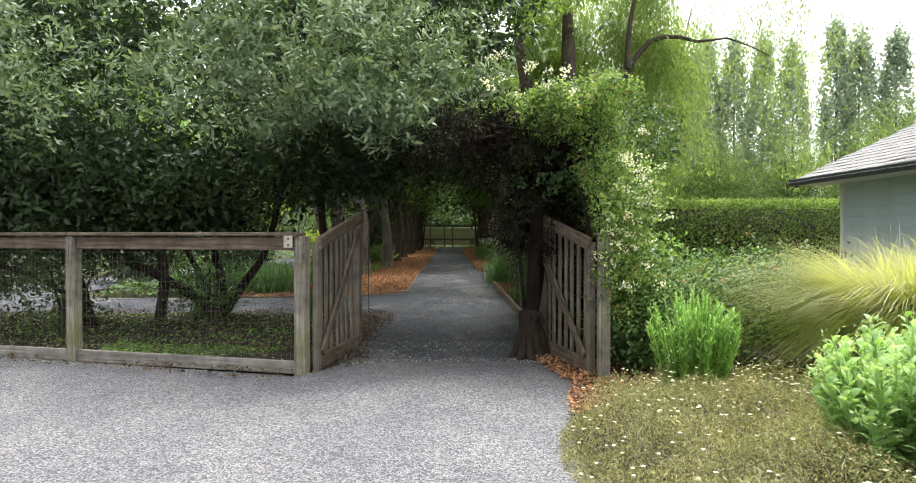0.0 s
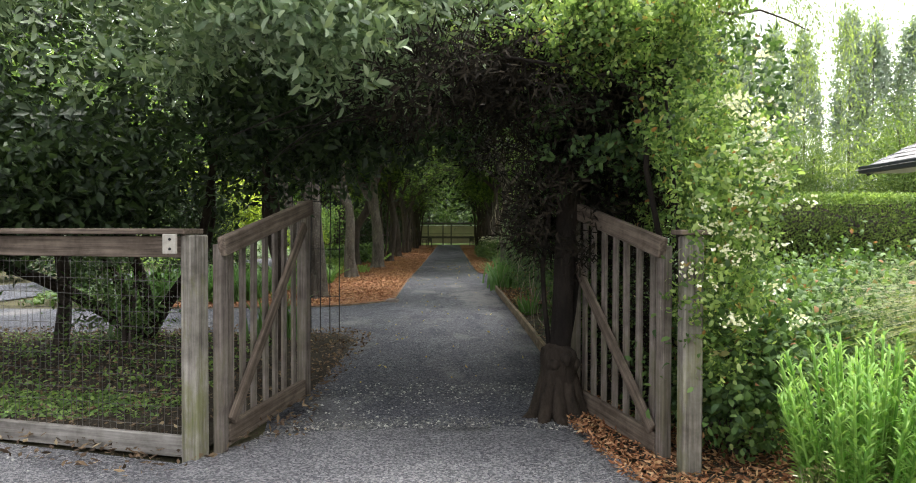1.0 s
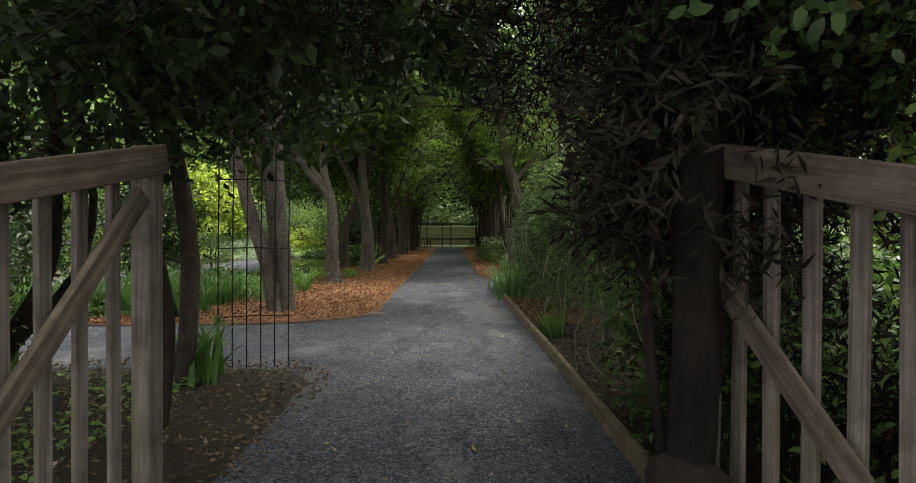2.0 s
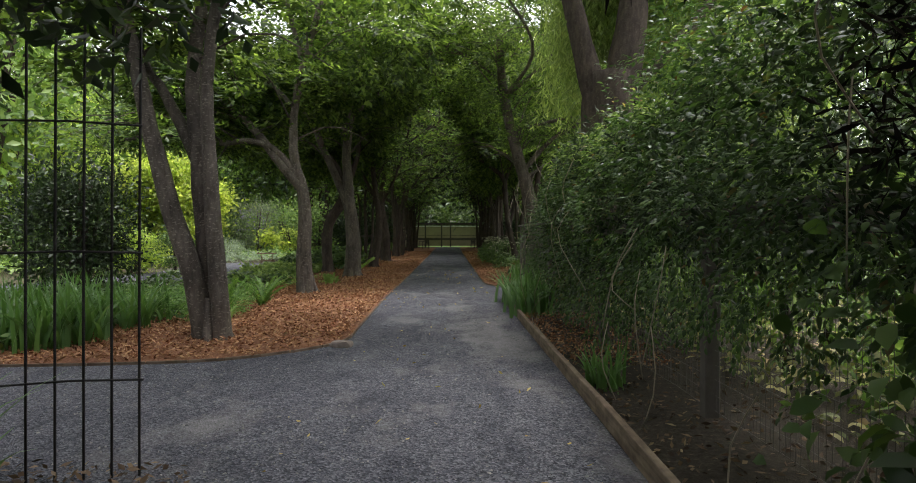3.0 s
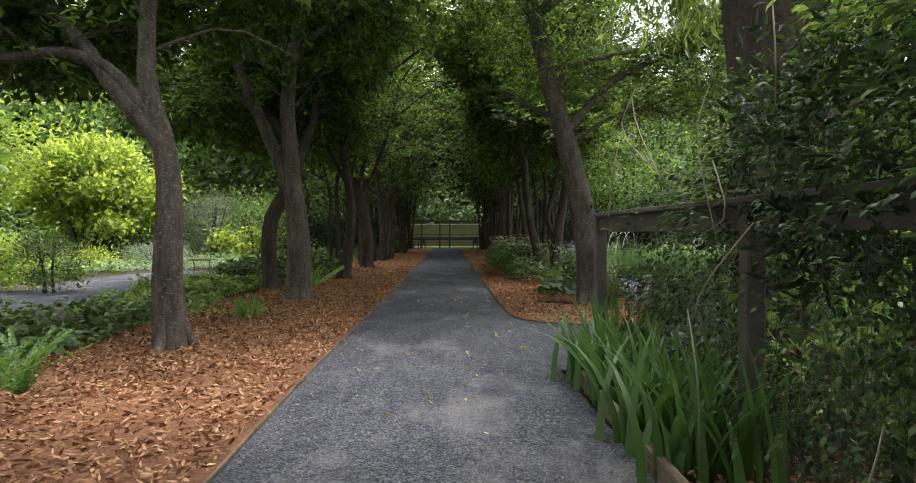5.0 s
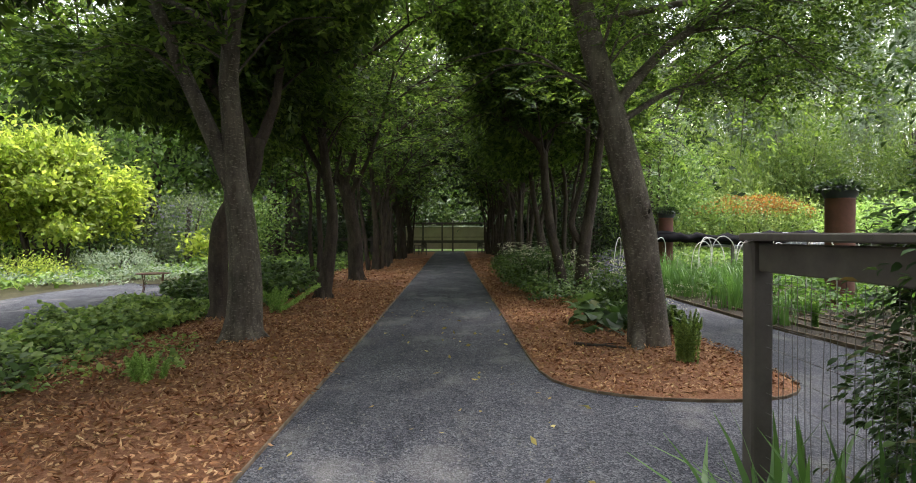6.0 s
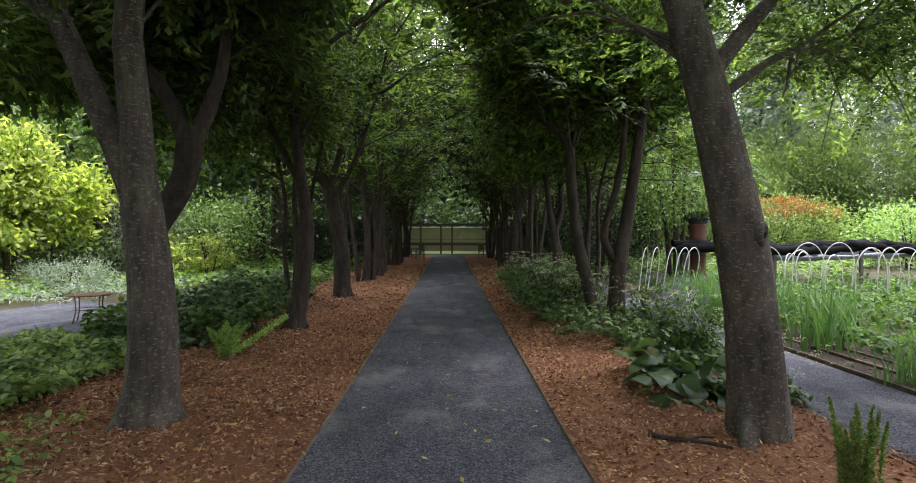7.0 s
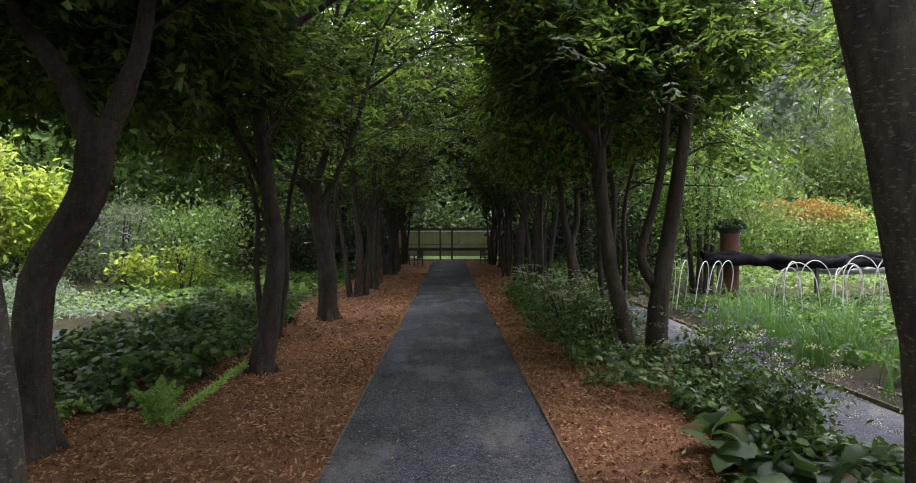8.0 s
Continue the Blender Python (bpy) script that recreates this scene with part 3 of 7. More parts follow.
scatter_flakes("mulch_chips", [(-4.1, 9.3), (-3.7, 12.8), (-4.0, 18.5), (-4.2, 27), (-1.05, 27), (-1.05, 20), (-1.09, 14)] + CORNER_L, 52000, 0.06, M_CHIP, "loose red-brown wood chips on the bed", "mulch", 21, 0.022, bed=(0.07, 9))
scatter_flakes("mulch_chips", CORNER_R + [(3.5, 24), (3.6, 28), (1.05, 28)], 24000, 0.055, M_CHIP, "loose red-brown wood chips beside the path", "mulch", 22, 0.022, bed=(0.06, 12))
scatter_flakes("mulch_chips", [(-4.2, 27), (-4.0, 46), (-1.07, 46), (-1.06, 27)], 8000, 0.1, M_CHIP, "wood chips farther along the avenue bed", "mulch", 26, 0.022, bed=(0.07, 9))
scatter_flakes("mulch_chips", [(1.04, 28), (1.04, 46), (3.7, 46), (3.6, 28)], 6000, 0.1, M_CHIP, "wood chips farther along the avenue bed", "mulch", 27, 0.022, bed=(0.06, 12))
scatter_flakes("mulch_chips", [(0.95, 0.6), (1.12, -0.6), (0.97, -1.2), (0.92, -1.55), (1.25, -1.4), (2.0, -0.7), (2.3, 0.2), (1.6, 0.6), (1.2, 1.6)], 6000, 0.045, M_CHIP, "loose wood chips at the foot of the gate post", "mulch", 23, 0.032, bed=(0.02, 8))
scatter_flakes("dry_leaves", [(-1.6, -0.35), (-0.85, 0.4), (-0.95, 1.6), (-0.85, 4.3), (-1.2, 4.95), (-2.1, 5.0), (-8.8, 5.0), (-8.8, 1.9), (-5.1, 0.75)], 10500, 0.055, M_DEADLEAF, "dry brown fallen leaves on bare earth", "leaves", 24, 0.015, 0.45, bed=(0.05, 7))
scatter_flakes("mulch_chips", [(1.26, 7.4), (2.3, 7.4), (2.3, 11.4), (1.26, 11.4)], 2600, 0.05, M_CHIP, "red-brown chips and litter at the foot of the vines", "mulch", 29, 0.03, bed=(0.05, 2))
scatter_flakes("dry_leaves", STRIP_R, 3500, 0.055, M_DEADLEAF, "dry fallen leaves under the vines", "leaves", 25, 0.02, 0.45, bed=(0.05, 2))
scatter_stones("loose_stones", [(-6, -4.5), (1.0, -4.0), (0.95, 0.4), (-1.2, 0.3), (-1.5, -0.15), (-6, 0.9)], 13000, 0.012, "loose pale gravel stones on the yard", 31, M_PEBBLE)
scatter_stones("loose_stones", [(-1.0, 1.2), (0.95, 1.2), (1.15, 2), (1.15, 13.5), (1.0, 19), (1.0, 25), (-1.02, 25), (-1.05, 12), (-1.1, 8.6), (-5, 7.5), (-5, 4.9)], 15000, 0.009, "loose grey gravel stones on the path", 32, M_GRIT)


scatter_stones("loose_stones", [(-1.4, -0.3), (1.15, -0.3), (1.0, 0.8), (-1.1, 0.7)], 1800, 0.012, "loose gravel stones strewn between yard and path", 33, M_PEBBLE)
scatter_stones("loose_stones", [(-1.45, -0.8), (1.1, -0.8), (1.0, 0.9), (-1.1, 0.8)], 7000, 0.012, "dark grey gravel stones strewn over the gateway, blending yard into path", 36, M_GRIT)
scatter_stones("loose_stones", [(-1.05, 0.5), (1.0, 0.5), (1.0, 1.9), (-1.0, 1.9)], 1300, 0.011, "pale gravel stones carried in through the gateway", 37, M_PEBBLE)
scatter_flakes("fallen_leaves", [(-3.6, 12.5), (-1.0, 12.5), (1.0, 14.5), (3.2, 16.6), (3.3, 24), (-3.8, 24)], 260, 0.06, M_YELLOWLEAF, "scattered yellow fallen leaves on mulch and path", "leaves", 34, 0.07, 0.5)
scatter_flakes("fallen_leaves", [(-0.9, 1.5), (1.0, 1.5), (1.0, 14), (-1.0, 14)], 90, 0.045, M_YELLOWLEAF, "scattered dry leaves on the gravel path", "leaves", 35, 0.022, 0.5)


def flat_stone(place, size, seed):
    """A worn stone with rounded edges, half sunk in the ground."""
    bm = bmesh.new()
    bmesh.ops.create_icosphere(bm, subdivisions=3, radius=1.0)
    for v in bm.verts:
        w = 1 + 0.35 * noise.noise(v.co * 1.4 + Vector((seed, 0, 0))) + 0.06 * noise.noise(v.co * 6)
        v.co = Vector((v.co.x * size[0] * w, v.co.y * size[1] * w, min(max(v.co.z * 1.5, -0.8), 0.8) * size[2] * w))
    mesh = bpy.data.meshes.new("flat_stone")
    bm.to_mesh(mesh)
    bm.free()
    mesh.materials.append(M_STONE)
    ob = new("flat_stone", mesh)
    ob.matrix_basis = pose(*place)
    return tagged(ob, "pale worn flat stone at the corner of the mulch bed", "stone")


flat_stone((-1.03, 8.62, 0.025), (0.12, 0.075, 0.05), 4)


# ---------------------------------------------------------------- edging boards
def edging(line, thick, high, mat, label, piece=2.4):
    """Boards set on edge along a line, end to end."""
    base = thing("garden_edging", (*line[0], 0), label, "edging")
    for (x0, y0), (x1, y1) in zip(line, line[1:]):
        run = math.hypot(x1 - x0, y1 - y0)
        n = max(1, round(run / piece))
        for k in range(n):
            u = (k + 0.5) / n
            m = pose(x0 + (x1 - x0) * u - line[0][0], y0 + (y1 - y0) * u - line[0][1], high / 2 - 0.01 + 0.004 * (k % 2), 0, 0, math.degrees(math.atan2(y1 - y0, x1 - x0)) - 90)
            board("edging_board", (thick, run / n - 0.006, high), mat, base, m, cut=0.004)


edging(CORNER_L[::-1] + [(-1.09, 14), (-1.05, 20), (-1.05, 40), (-1.1, 60)], 0.014, 0.04, M_EDGE, "thin brown timber edging along the mulch bed")
edging(CORNER_R[::-1] + [(1.03, 30), (1.02, 40), (1.1, 60)], 0.014, 0.04, M_EDGE, "thin brown timber edging round the mulch bed")
edging([(1.18, 1.9), (1.21, 6.0), (1.2, 10.2), (1.24, 13.5)], 0.05, 0.13, M_EDGE, "old weathered timber board holding the bed", 2.0)
edging([(6.5, 16.4), (5.25, 18.0), (5.0, 20), (4.95, 24), (5.25, 36)], 0.025, 0.055, M_EDGE, "timber edging along the vegetable bed")


# ---------------------------------------------------------------- fences and gate
def wire_net(base, a, b, z0, z1, dx=0.05, dz=0.1, seed=0):
    """Welded wire between two places, each wire a thin bent rod."""
    rng = np.random.default_rng(seed)
    geo, a, b = Geo(), np.array(a, float), np.array(b, float)
    run = np.linalg.norm(b - a)
    for k in range(1, int(run / dx)):
        p = a + (b - a) * k * dx / run
        j = rng.normal(0, 0.006, (3, 2))
        geo.tube([(p[0] + j[i, 0], p[1] + j[i, 1], z) for i, z in enumerate((z0, (z0 + z1) / 2, z1))], 0.0017, 3)
    for k in range(int((z1 - z0) / dz) + 1):
        z = z0 + k * dz
        geo.tube([(*(a + (b - a) * u), z + rng.normal(0, 0.006)) for u in np.linspace(0, 1, 6)], 0.0017, 3)
    part("wire_mesh", geo, M_WIRE, base, "rusty welded wire mesh", kind="stuff")


def fence(line, label, height=1.40, kick=True, mesh=True, mat=None, thick=0.14):
    """Square posts with a heavy top rail, a flat cap, a kickboard and wire."""
    base = thing("fence", (*line[0], 0), label, "fence")
    o = line[0]
    for k, (x, y) in enumerate(line):
        turn = math.degrees(math.atan2(line[min(k + 1, len(line) - 1)][1] - line[max(k - 1, 0)][1], line[min(k + 1, len(line) - 1)][0] - line[max(k - 1, 0)][0]))
        board("post", (thick, thick, height), mat or M_POST, base, pose(x - o[0], y - o[1], height / 2 - 0.02, 0, 0, turn), cut=0.01)
    for (x0, y0), (x1, y1) in zip(line, line[1:]):
        run, turn = math.hypot(x1 - x0, y1 - y0), math.degrees(math.atan2(y1 - y0, x1 - x0))
        cx, cy = (x0 + x1) / 2 - o[0], (y0 + y1) / 2 - o[1]
        board("top_rail", (run - thick, 0.05, 0.13), mat or M_RAIL, base, pose(cx, cy, height - 0.095, 0, 0, turn))
        board("cap", (run - 0.004, 0.19, 0.035), mat or M_RAIL, base, pose(cx, cy, height + 0.0, 0, 0, turn))
        if kick:
            board("kickboard", (run - thick, 0.04, 0.13), M_KICK, base, pose(cx, cy, 0.075, 0, 0, turn))
        if mesh:
            u = 0.075 / run
            wire_net(base, (x0 + (x1 - x0) * u - o[0], y0 + (y1 - y0) * u - o[1]), (x1 - (x1 - x0) * u - o[0], y1 - (y1 - y0) * u - o[1]), 0.1, height - 0.17, seed=int(run * 97))
    return base


front = fence([(-1.45, 0.0), (-4.1, 0.69), (-6.7, 1.37), (-9.3, 2.05)], "weathered timber fence with wire mesh along the gravel yard", thick=0.118)
plate = board("switch_plate", (0.085, 0.02, 0.12), M_PLATE, front, pose(-0.115, -0.078, 1.325, 0, 0, -3), "small worn beige plate", 0.004)
for z in (-0.03, 0.028):
    geo = Geo()
    geo.tube([(0.004, -0.009, z), (0.004, -0.0125, z), (0.004, -0.013, z)], [0.009, 0.009, 0.005], 10)
    part("screw", geo, M_IRON, plate, "small dark screw")
fence([(1.6, 13.97), (1.72, 11.2), (1.86, 8.5), (1.9, 5.8), (1.92, 3.1)], "weathered timber fence overgrown by vines beside the path", 1.41, False, True, M_TIMBER, 0.1)

gate_post = thing("gate_post", (1.465, -0.34, 0), "weathered square timber gate post wrapped in flowering vine", "post")
board("shaft", (0.11, 0.11, 1.40), M_POST, gate_post, pose(0, 0, 0.68), cut=0.01)
board("cap", (0.17, 0.17, 0.03), M_RAIL, gate_post, pose(0, 0, 1.40))


def gate(place, turn, side):
    """One leaf: stiles, rails, pickets under a rising top rail, and a brace. The leaf runs along its own +x."""
    g = thing("gate", (*place, 0), "open weathered grey-brown picket gate with a rising top rail", "gate", "pair of open gates", turn)
    run, low, high = 1.42, 1.30, 1.60
    slope = math.degrees(math.atan2(high - low, run))
    board("hinge_stile", (0.085, 0.06, low), M_GATE, g, pose(0.05, 0, 0.02 + low / 2))
    board("latch_stile", (0.10, 0.08, high + 0.02), M_GATE, g, pose(run - 0.05, 0, 0.04 + high / 2))
    board("bottom_rail", (run - 0.2, 0.045, 0.14), M_RAIL, g, pose(run / 2, side * 0.012, 0.11))
    board("top_rail", (run + 0.03, 0.055, 0.12), M_RAIL, g, pose(run / 2, side * 0.038, (low + high) / 2 + 0.005, 0, -slope))
    for k in range(7):
        x = 0.19 + 0.166 * k
        top = low + (high - low) * x / run - 0.03
        board("picket", (0.06, 0.024, top - 0.1), M_GATE, g, pose(x, -side * 0.012 + 0.003 * (k % 3), 0.08 + top / 2, 0, (k % 3 - 1) * 0.35), cut=0.004)
    rise = high - (0.35 if side < 0 else 0.62)
    reach = math.hypot(run - 0.24, rise)
    board("brace", (reach, 0.032, 0.085), M_RAIL, g, pose(run / 2 - 0.02, side * 0.046, 0.2 + rise / 2, 0, -math.degrees(math.atan2(rise, run - 0.24))))
    return g


gate((-1.33, 0.03), 80.5, -1)
gate((1.405, -0.16), 102.5, 1)

# a wire arch for climbers behind the open gate
arch_frame = thing("trellis", (-1.55, 4.75, 0), "thin rusty black metal garden trellis standing in the earth", "trellis")
for k in range(6):
    geo = Geo()
    geo.tube(curve_pts([(k * 0.125 - 0.5, 0.03 * k, 0), (k * 0.125 - 0.5, 0.03 * k + 0.01, 1.1), (k * 0.125 - 0.48, 0.03 * k, 2.3)], 6), 0.007, 5)
    part("rod", geo, M_IRON, arch_frame)
for z in (0.5, 1.15, 1.8):
    geo = Geo()
    geo.tube([(-0.52, 0, z), (-0.18, 0.075, z + 0.01), (0.15, 0.15, z)], 0.006, 5)
    part("cross_rod", geo, M_IRON, arch_frame)


# ---------------------------------------------------------------- trees
def make_tree(name, place, limbs, label, leaf_mat, bark, seed, subs=26, sub_len=(0.9, 2.7), per=22, pairs=3, leaf=0.145, first=0.42, turn=0.0, low=3.0, over=1.0, group="trees of the avenue", roots=0, skirts_and_shade=(), tops=0.0):
    """Stems and limbs through given points, side branches that end in feathered sprays."""
    rng = np.random.default_rng(seed)
    tree = thing(name, place, label, "tree", group, turn)
    tips, ways = [], []
    twigs = Geo()
    inward = -1 if place[0] > 0 else 1
    stem = curve_pts(limbs[0][0], 60) if limbs[0][0][-1][2] > 4.6 else curve_pts(limbs[1][0], 60)

    def on_stem(z):
        return tuple(stem[np.argmin(np.abs(stem[:, 2] - z))])
    across = [([on_stem(4.5), (inward * 0.9, 0.5, 5.4), (inward * 2.0, 0.7, 6.3), (inward * 3.2, 0.5, 6.8)], 0.06, 0.02),
              ([on_stem(5.0), (inward * 0.3, -1.0, 6.0), (inward * 1.2, -1.6, 7.4), (inward * 2.4, -1.8, 8.4)], 0.06, 0.02)]
    own = len(limbs)
    limbs = limbs + (across if over else []) + [([on_stem(5.0), (-inward * 0.6, 0.6, 6.6), (-inward * 1.0, 1.0, 9.0)], 0.06, 0.02),
                                                ([on_stem(4.0), (-inward * 1.1, 0.5, 4.6), (-inward * 2.4, 0.9, 4.9), (-inward * 3.8, 1.1, 4.7)], 0.05, 0.02)]
    if tops:
        # thin upright leaders above the forks
        limbs = limbs + [([pts[-1], (pts[-1][0] + 0.3 * inward * k, 0.2 - 0.3 * k, pts[-1][2] + 0.6 * tops), (pts[-1][0] + 0.5 * inward * k, 0.3, pts[-1][2] + 1.4 * tops)], r1, 0.012) for k, (pts, r0, r1) in enumerate(limbs) if pts[-1][2] > 6.0]
    for i, (pts, r0, r1) in enumerate(limbs):
        line = curve_pts(pts, 14)
        wobble = np.cumsum(rng.normal(0, 0.012, line.shape), 0) * np.linspace(0, 1, 14)[:, None]
        line = line + wobble
        radii = np.linspace(r0, r1, 14)
        if pts[0][2] <= 0.01:
            radii = radii * (1 + 0.14 * np.exp(-np.linspace(0, 6, 14) * 1.9))
            line[0][2] = -0.06
        geo = Geo()
        geo.tube(line, radii, 12 if r0 > 0.1 else 7, 0.05, seed + i)
        if roots and i == 0:
            for k in range(roots):
                a = 2 * math.pi * (k + rng.uniform(0, 0.6)) / roots
                geo.tube(curve_pts([(0.45 * r0 * math.cos(a), 0.45 * r0 * math.sin(a), 0.5), (0.95 * r0 * math.cos(a), 0.95 * r0 * math.sin(a), 0.14), (1.9 * r0 * math.cos(a + 0.15), 1.9 * r0 * math.sin(a + 0.15), -0.04), (3.0 * r0 * math.cos(a + 0.3), 3.0 * r0 * math.sin(a + 0.3), -0.1)], 9), np.array([0.3, 0.33, 0.35, 0.35, 0.32, 0.27, 0.2, 0.14, 0.07]) * r0, 7, 0.08, seed + 50 + k)
        part("trunk" if pts[0][2] <= 0.01 else "limb", geo, bark, tree, smooth=True)
        run = np.linalg.norm(line[-1] - line[0])
        for k in range(max(4, int(0.62 * subs * run / 4 * (over if own <= i < own + 2 else 1)))):
            u = rng.uniform(first, 1.0) * 13
            j = min(int(u), 12)
            p = line[j] + (line[j + 1] - line[j]) * (u - j)
            if p[2] < low:
                continue
            way = unit(0.55 * unit(line[j + 1] - line[j]) + 0.75 * rng.normal(size=3) * np.array([1, 1, 0.5]) + np.array([0, 0, 0.15]))
            reach = rng.uniform(*sub_len)
            end = p + way * reach
            mid = p + way * reach * 0.5 + np.array([0, 0, 0.14 * reach])
            end[2] -= 0.12 * reach
            end[2] = max(end[2], low)
            sub = curve_pts([p, mid, end], 6)
            twigs.tube(sub, np.linspace(0.022, 0.005, 6), 4, 0, seed + k)
            many_at = int(1.6 * per)
            q = sub[rng.integers(1, 6, many_at)] + rng.normal(0, 0.27, (many_at, 3)) * np.array([1, 1, 0.34])
            tips.append(q)
            ways.append(unit(0.6 * way + 0.75 * rng.normal(size=(many_at, 3)) * np.array([1, 1, 0.35]) + np.array([0, 0, -0.18])))
    part("twig_mass", twigs, bark, tree, kind="stuff")
    crown = Geo()
    if tips:
        at, to = np.concatenate(tips), np.concatenate(ways)
        outer = (at[:, 0] + place[0]) * (1 if place[0] > 0 else -1)
        clear = at[:, 2] > np.where(outer > 3.6, 3.0, (4.2 if place[1] < 26 else 3.7) - 0.2 * np.abs(outer))
        tall = at[:, 2] > 6.6
        put_sprays(crown, at[clear & ~tall], to[clear & ~tall], rng, pairs, 0.34, leaf, leaf * 0.46)
        # fewer, larger leaflets in the upper crown
        put_sprays(crown, at[clear & tall], to[clear & tall], rng, max(1, pairs // 2), 0.34, leaf * 1.45, leaf * 0.8)
        for centre, half, m in skirts_and_shade:
            # drooping outer boughs, and high foliage added above the view for shade
            d = scatter_dirs(m, rng)
            q = np.array(centre) + d * np.array(half) * rng.uniform(0.3, 1, (m, 1)) ** 0.5
            put_sprays(crown, q, unit(d * 0.6 + 0.6 * rng.normal(size=(m, 3)) + np.array([0, 0, -0.3])), rng, 3, 0.34, leaf * 1.1, leaf * 0.5)
    part("crown", crown, leaf_mat, tree, "dense feathery green foliage", kind="stuff")
    return tree


# left row
# foliage at z 6.6 is out of view, added to shade the path
make_tree("avenue_tree", (-2.62, 9.05, 0), [
    ([(-0.05, 0.0, 0), (-0.22, 0.0, 0.8), (-0.5, 0.0, 1.7), (-0.95, 0.1, 3.5), (-1.3, 0.3, 5.6)], 0.15, 0.07),
    ([(0.0, 0.1, 0), (-0.07, 0.12, 0.9), (-0.17, 0.15, 1.95), (-0.24, 0.2, 3.4), (0.1, 0.5, 5.8)], 0.14, 0.06),
    ([(0.14, -0.05, 0), (0.09, -0.05, 0.9), (0.03, -0.03, 1.8), (0.05, -0.1, 3.4), (0.7, -0.3, 6.0)], 0.115, 0.05),
    ([(-0.17, 0.15, 2.05), (-0.5, 0.2, 2.7), (-0.95, 0.4, 3.3), (-1.9, 0.8, 4.2)], 0.09, 0.03)],
    "avenue tree of three leaning grey stems from one foot", G_ALLEY, M_BARK, 101, subs=22, roots=4, skirts_and_shade=[((2.6, -4.3, 6.6), (2.8, 2.6, 1.0), 800), ((1.6, 1.5, 6.2), (2.4, 2.6, 1.2), 800)])
make_tree("avenue_tree", (-2.8, 14.7, 0), [
    ([(0, 0, 0), (-0.04, 0, 0.8), (-0.02, 0, 1.6), (-0.1, 0, 2.25), (-0.28, 0, 2.85), (-0.26, 0.1, 4.3), (0.3, 0.2, 6.4)], 0.175, 0.06),
    ([(-0.08, 0, 2.2), (-0.55, 0, 2.75), (-1.15, 0.1, 3.5), (-2.2, 0.3, 4.4), (-3.2, 0.4, 5.0)], 0.11, 0.04),
    ([(-0.15, 0, 2.4), (-0.6, 0, 2.95), (-1.14, 0, 3.16), (-1.84, 0, 3.08), (-2.8, 0, 3.24), (-3.9, 0.1, 3.1)], 0.085, 0.03)],
    "avenue tree with a forked grey trunk and long side limbs", G_ALLEY, M_BARK, 102, subs=22, per=19, roots=3, over=0, skirts_and_shade=[((0.7, 1.6, 5.7), (2.0, 2.2, 1.1), 700), ((-2.3, 1.2, 4.4), (1.9, 1.6, 1.1), 1700), ((-0.6, 2.6, 5.0), (1.6, 1.2, 0.9), 800)])
# foliage at z 7.4 is mostly above the view, there to darken the path
make_tree("avenue_tree", (-2.56, 19.2, 0), [
    ([(0.02, 0, 0), (0.06, 0, 0.8), (0.03, 0, 1.4), (-0.06, 0, 2.1), (-0.1, 0, 2.8), (-0.14, 0, 4.0), (0.3, 0.3, 6.6)], 0.225, 0.09),
    ([(-0.08, 0, 2.0), (-0.36, 0, 2.7), (-0.95, 0.05, 4.0), (-1.7, 0.1, 5.6)], 0.13, 0.06)],
    "avenue tree with a smooth grey forked trunk", G_ALLEY, M_BARK, 103, subs=18, per=13, roots=4, skirts_and_shade=[((-1.9, 3.4, 4.9), (2.2, 1.8, 1.4), 600), ((-2.8, 1.7, 3.9), (1.1, 1.3, 0.5), 420), ((0.6, 0.9, 5.6), (1.6, 1.5, 0.9), 400), ((-0.4, 2.4, 6.4), (2.2, 2.6, 1.0), 1200), ((-0.5, 2.6, 5.2), (2.0, 1.5, 1.0), 800), ((1.9, 0.4, 7.4), (2.2, 2.4, 0.8), 500)])
make_tree("avenue_tree", (-2.6, 24.6, 0), [
    ([(0, 0, 0), (0.12, 0, 0.9), (0.2, 0, 1.8), (0.05, 0, 2.8), (-0.1, 0, 4.2), (0.2, 0, 6.4)], 0.15, 0.06),
    ([(0.05, 0, 2.6), (-0.5, 0.2, 3.6), (-1.2, 0.3, 5.2)], 0.07, 0.03)],
    "slim avenue tree with a gently bent dark trunk", G_ALLEY, M_BARK_DARK, 104, roots=3, over=0.5, per=19, skirts_and_shade=[((-1.5, 1.6, 4.8), (2.2, 2.6, 1.6), 1900), ((-1.3, 1.0, 7.0), (2.6, 3.0, 1.0), 900)])
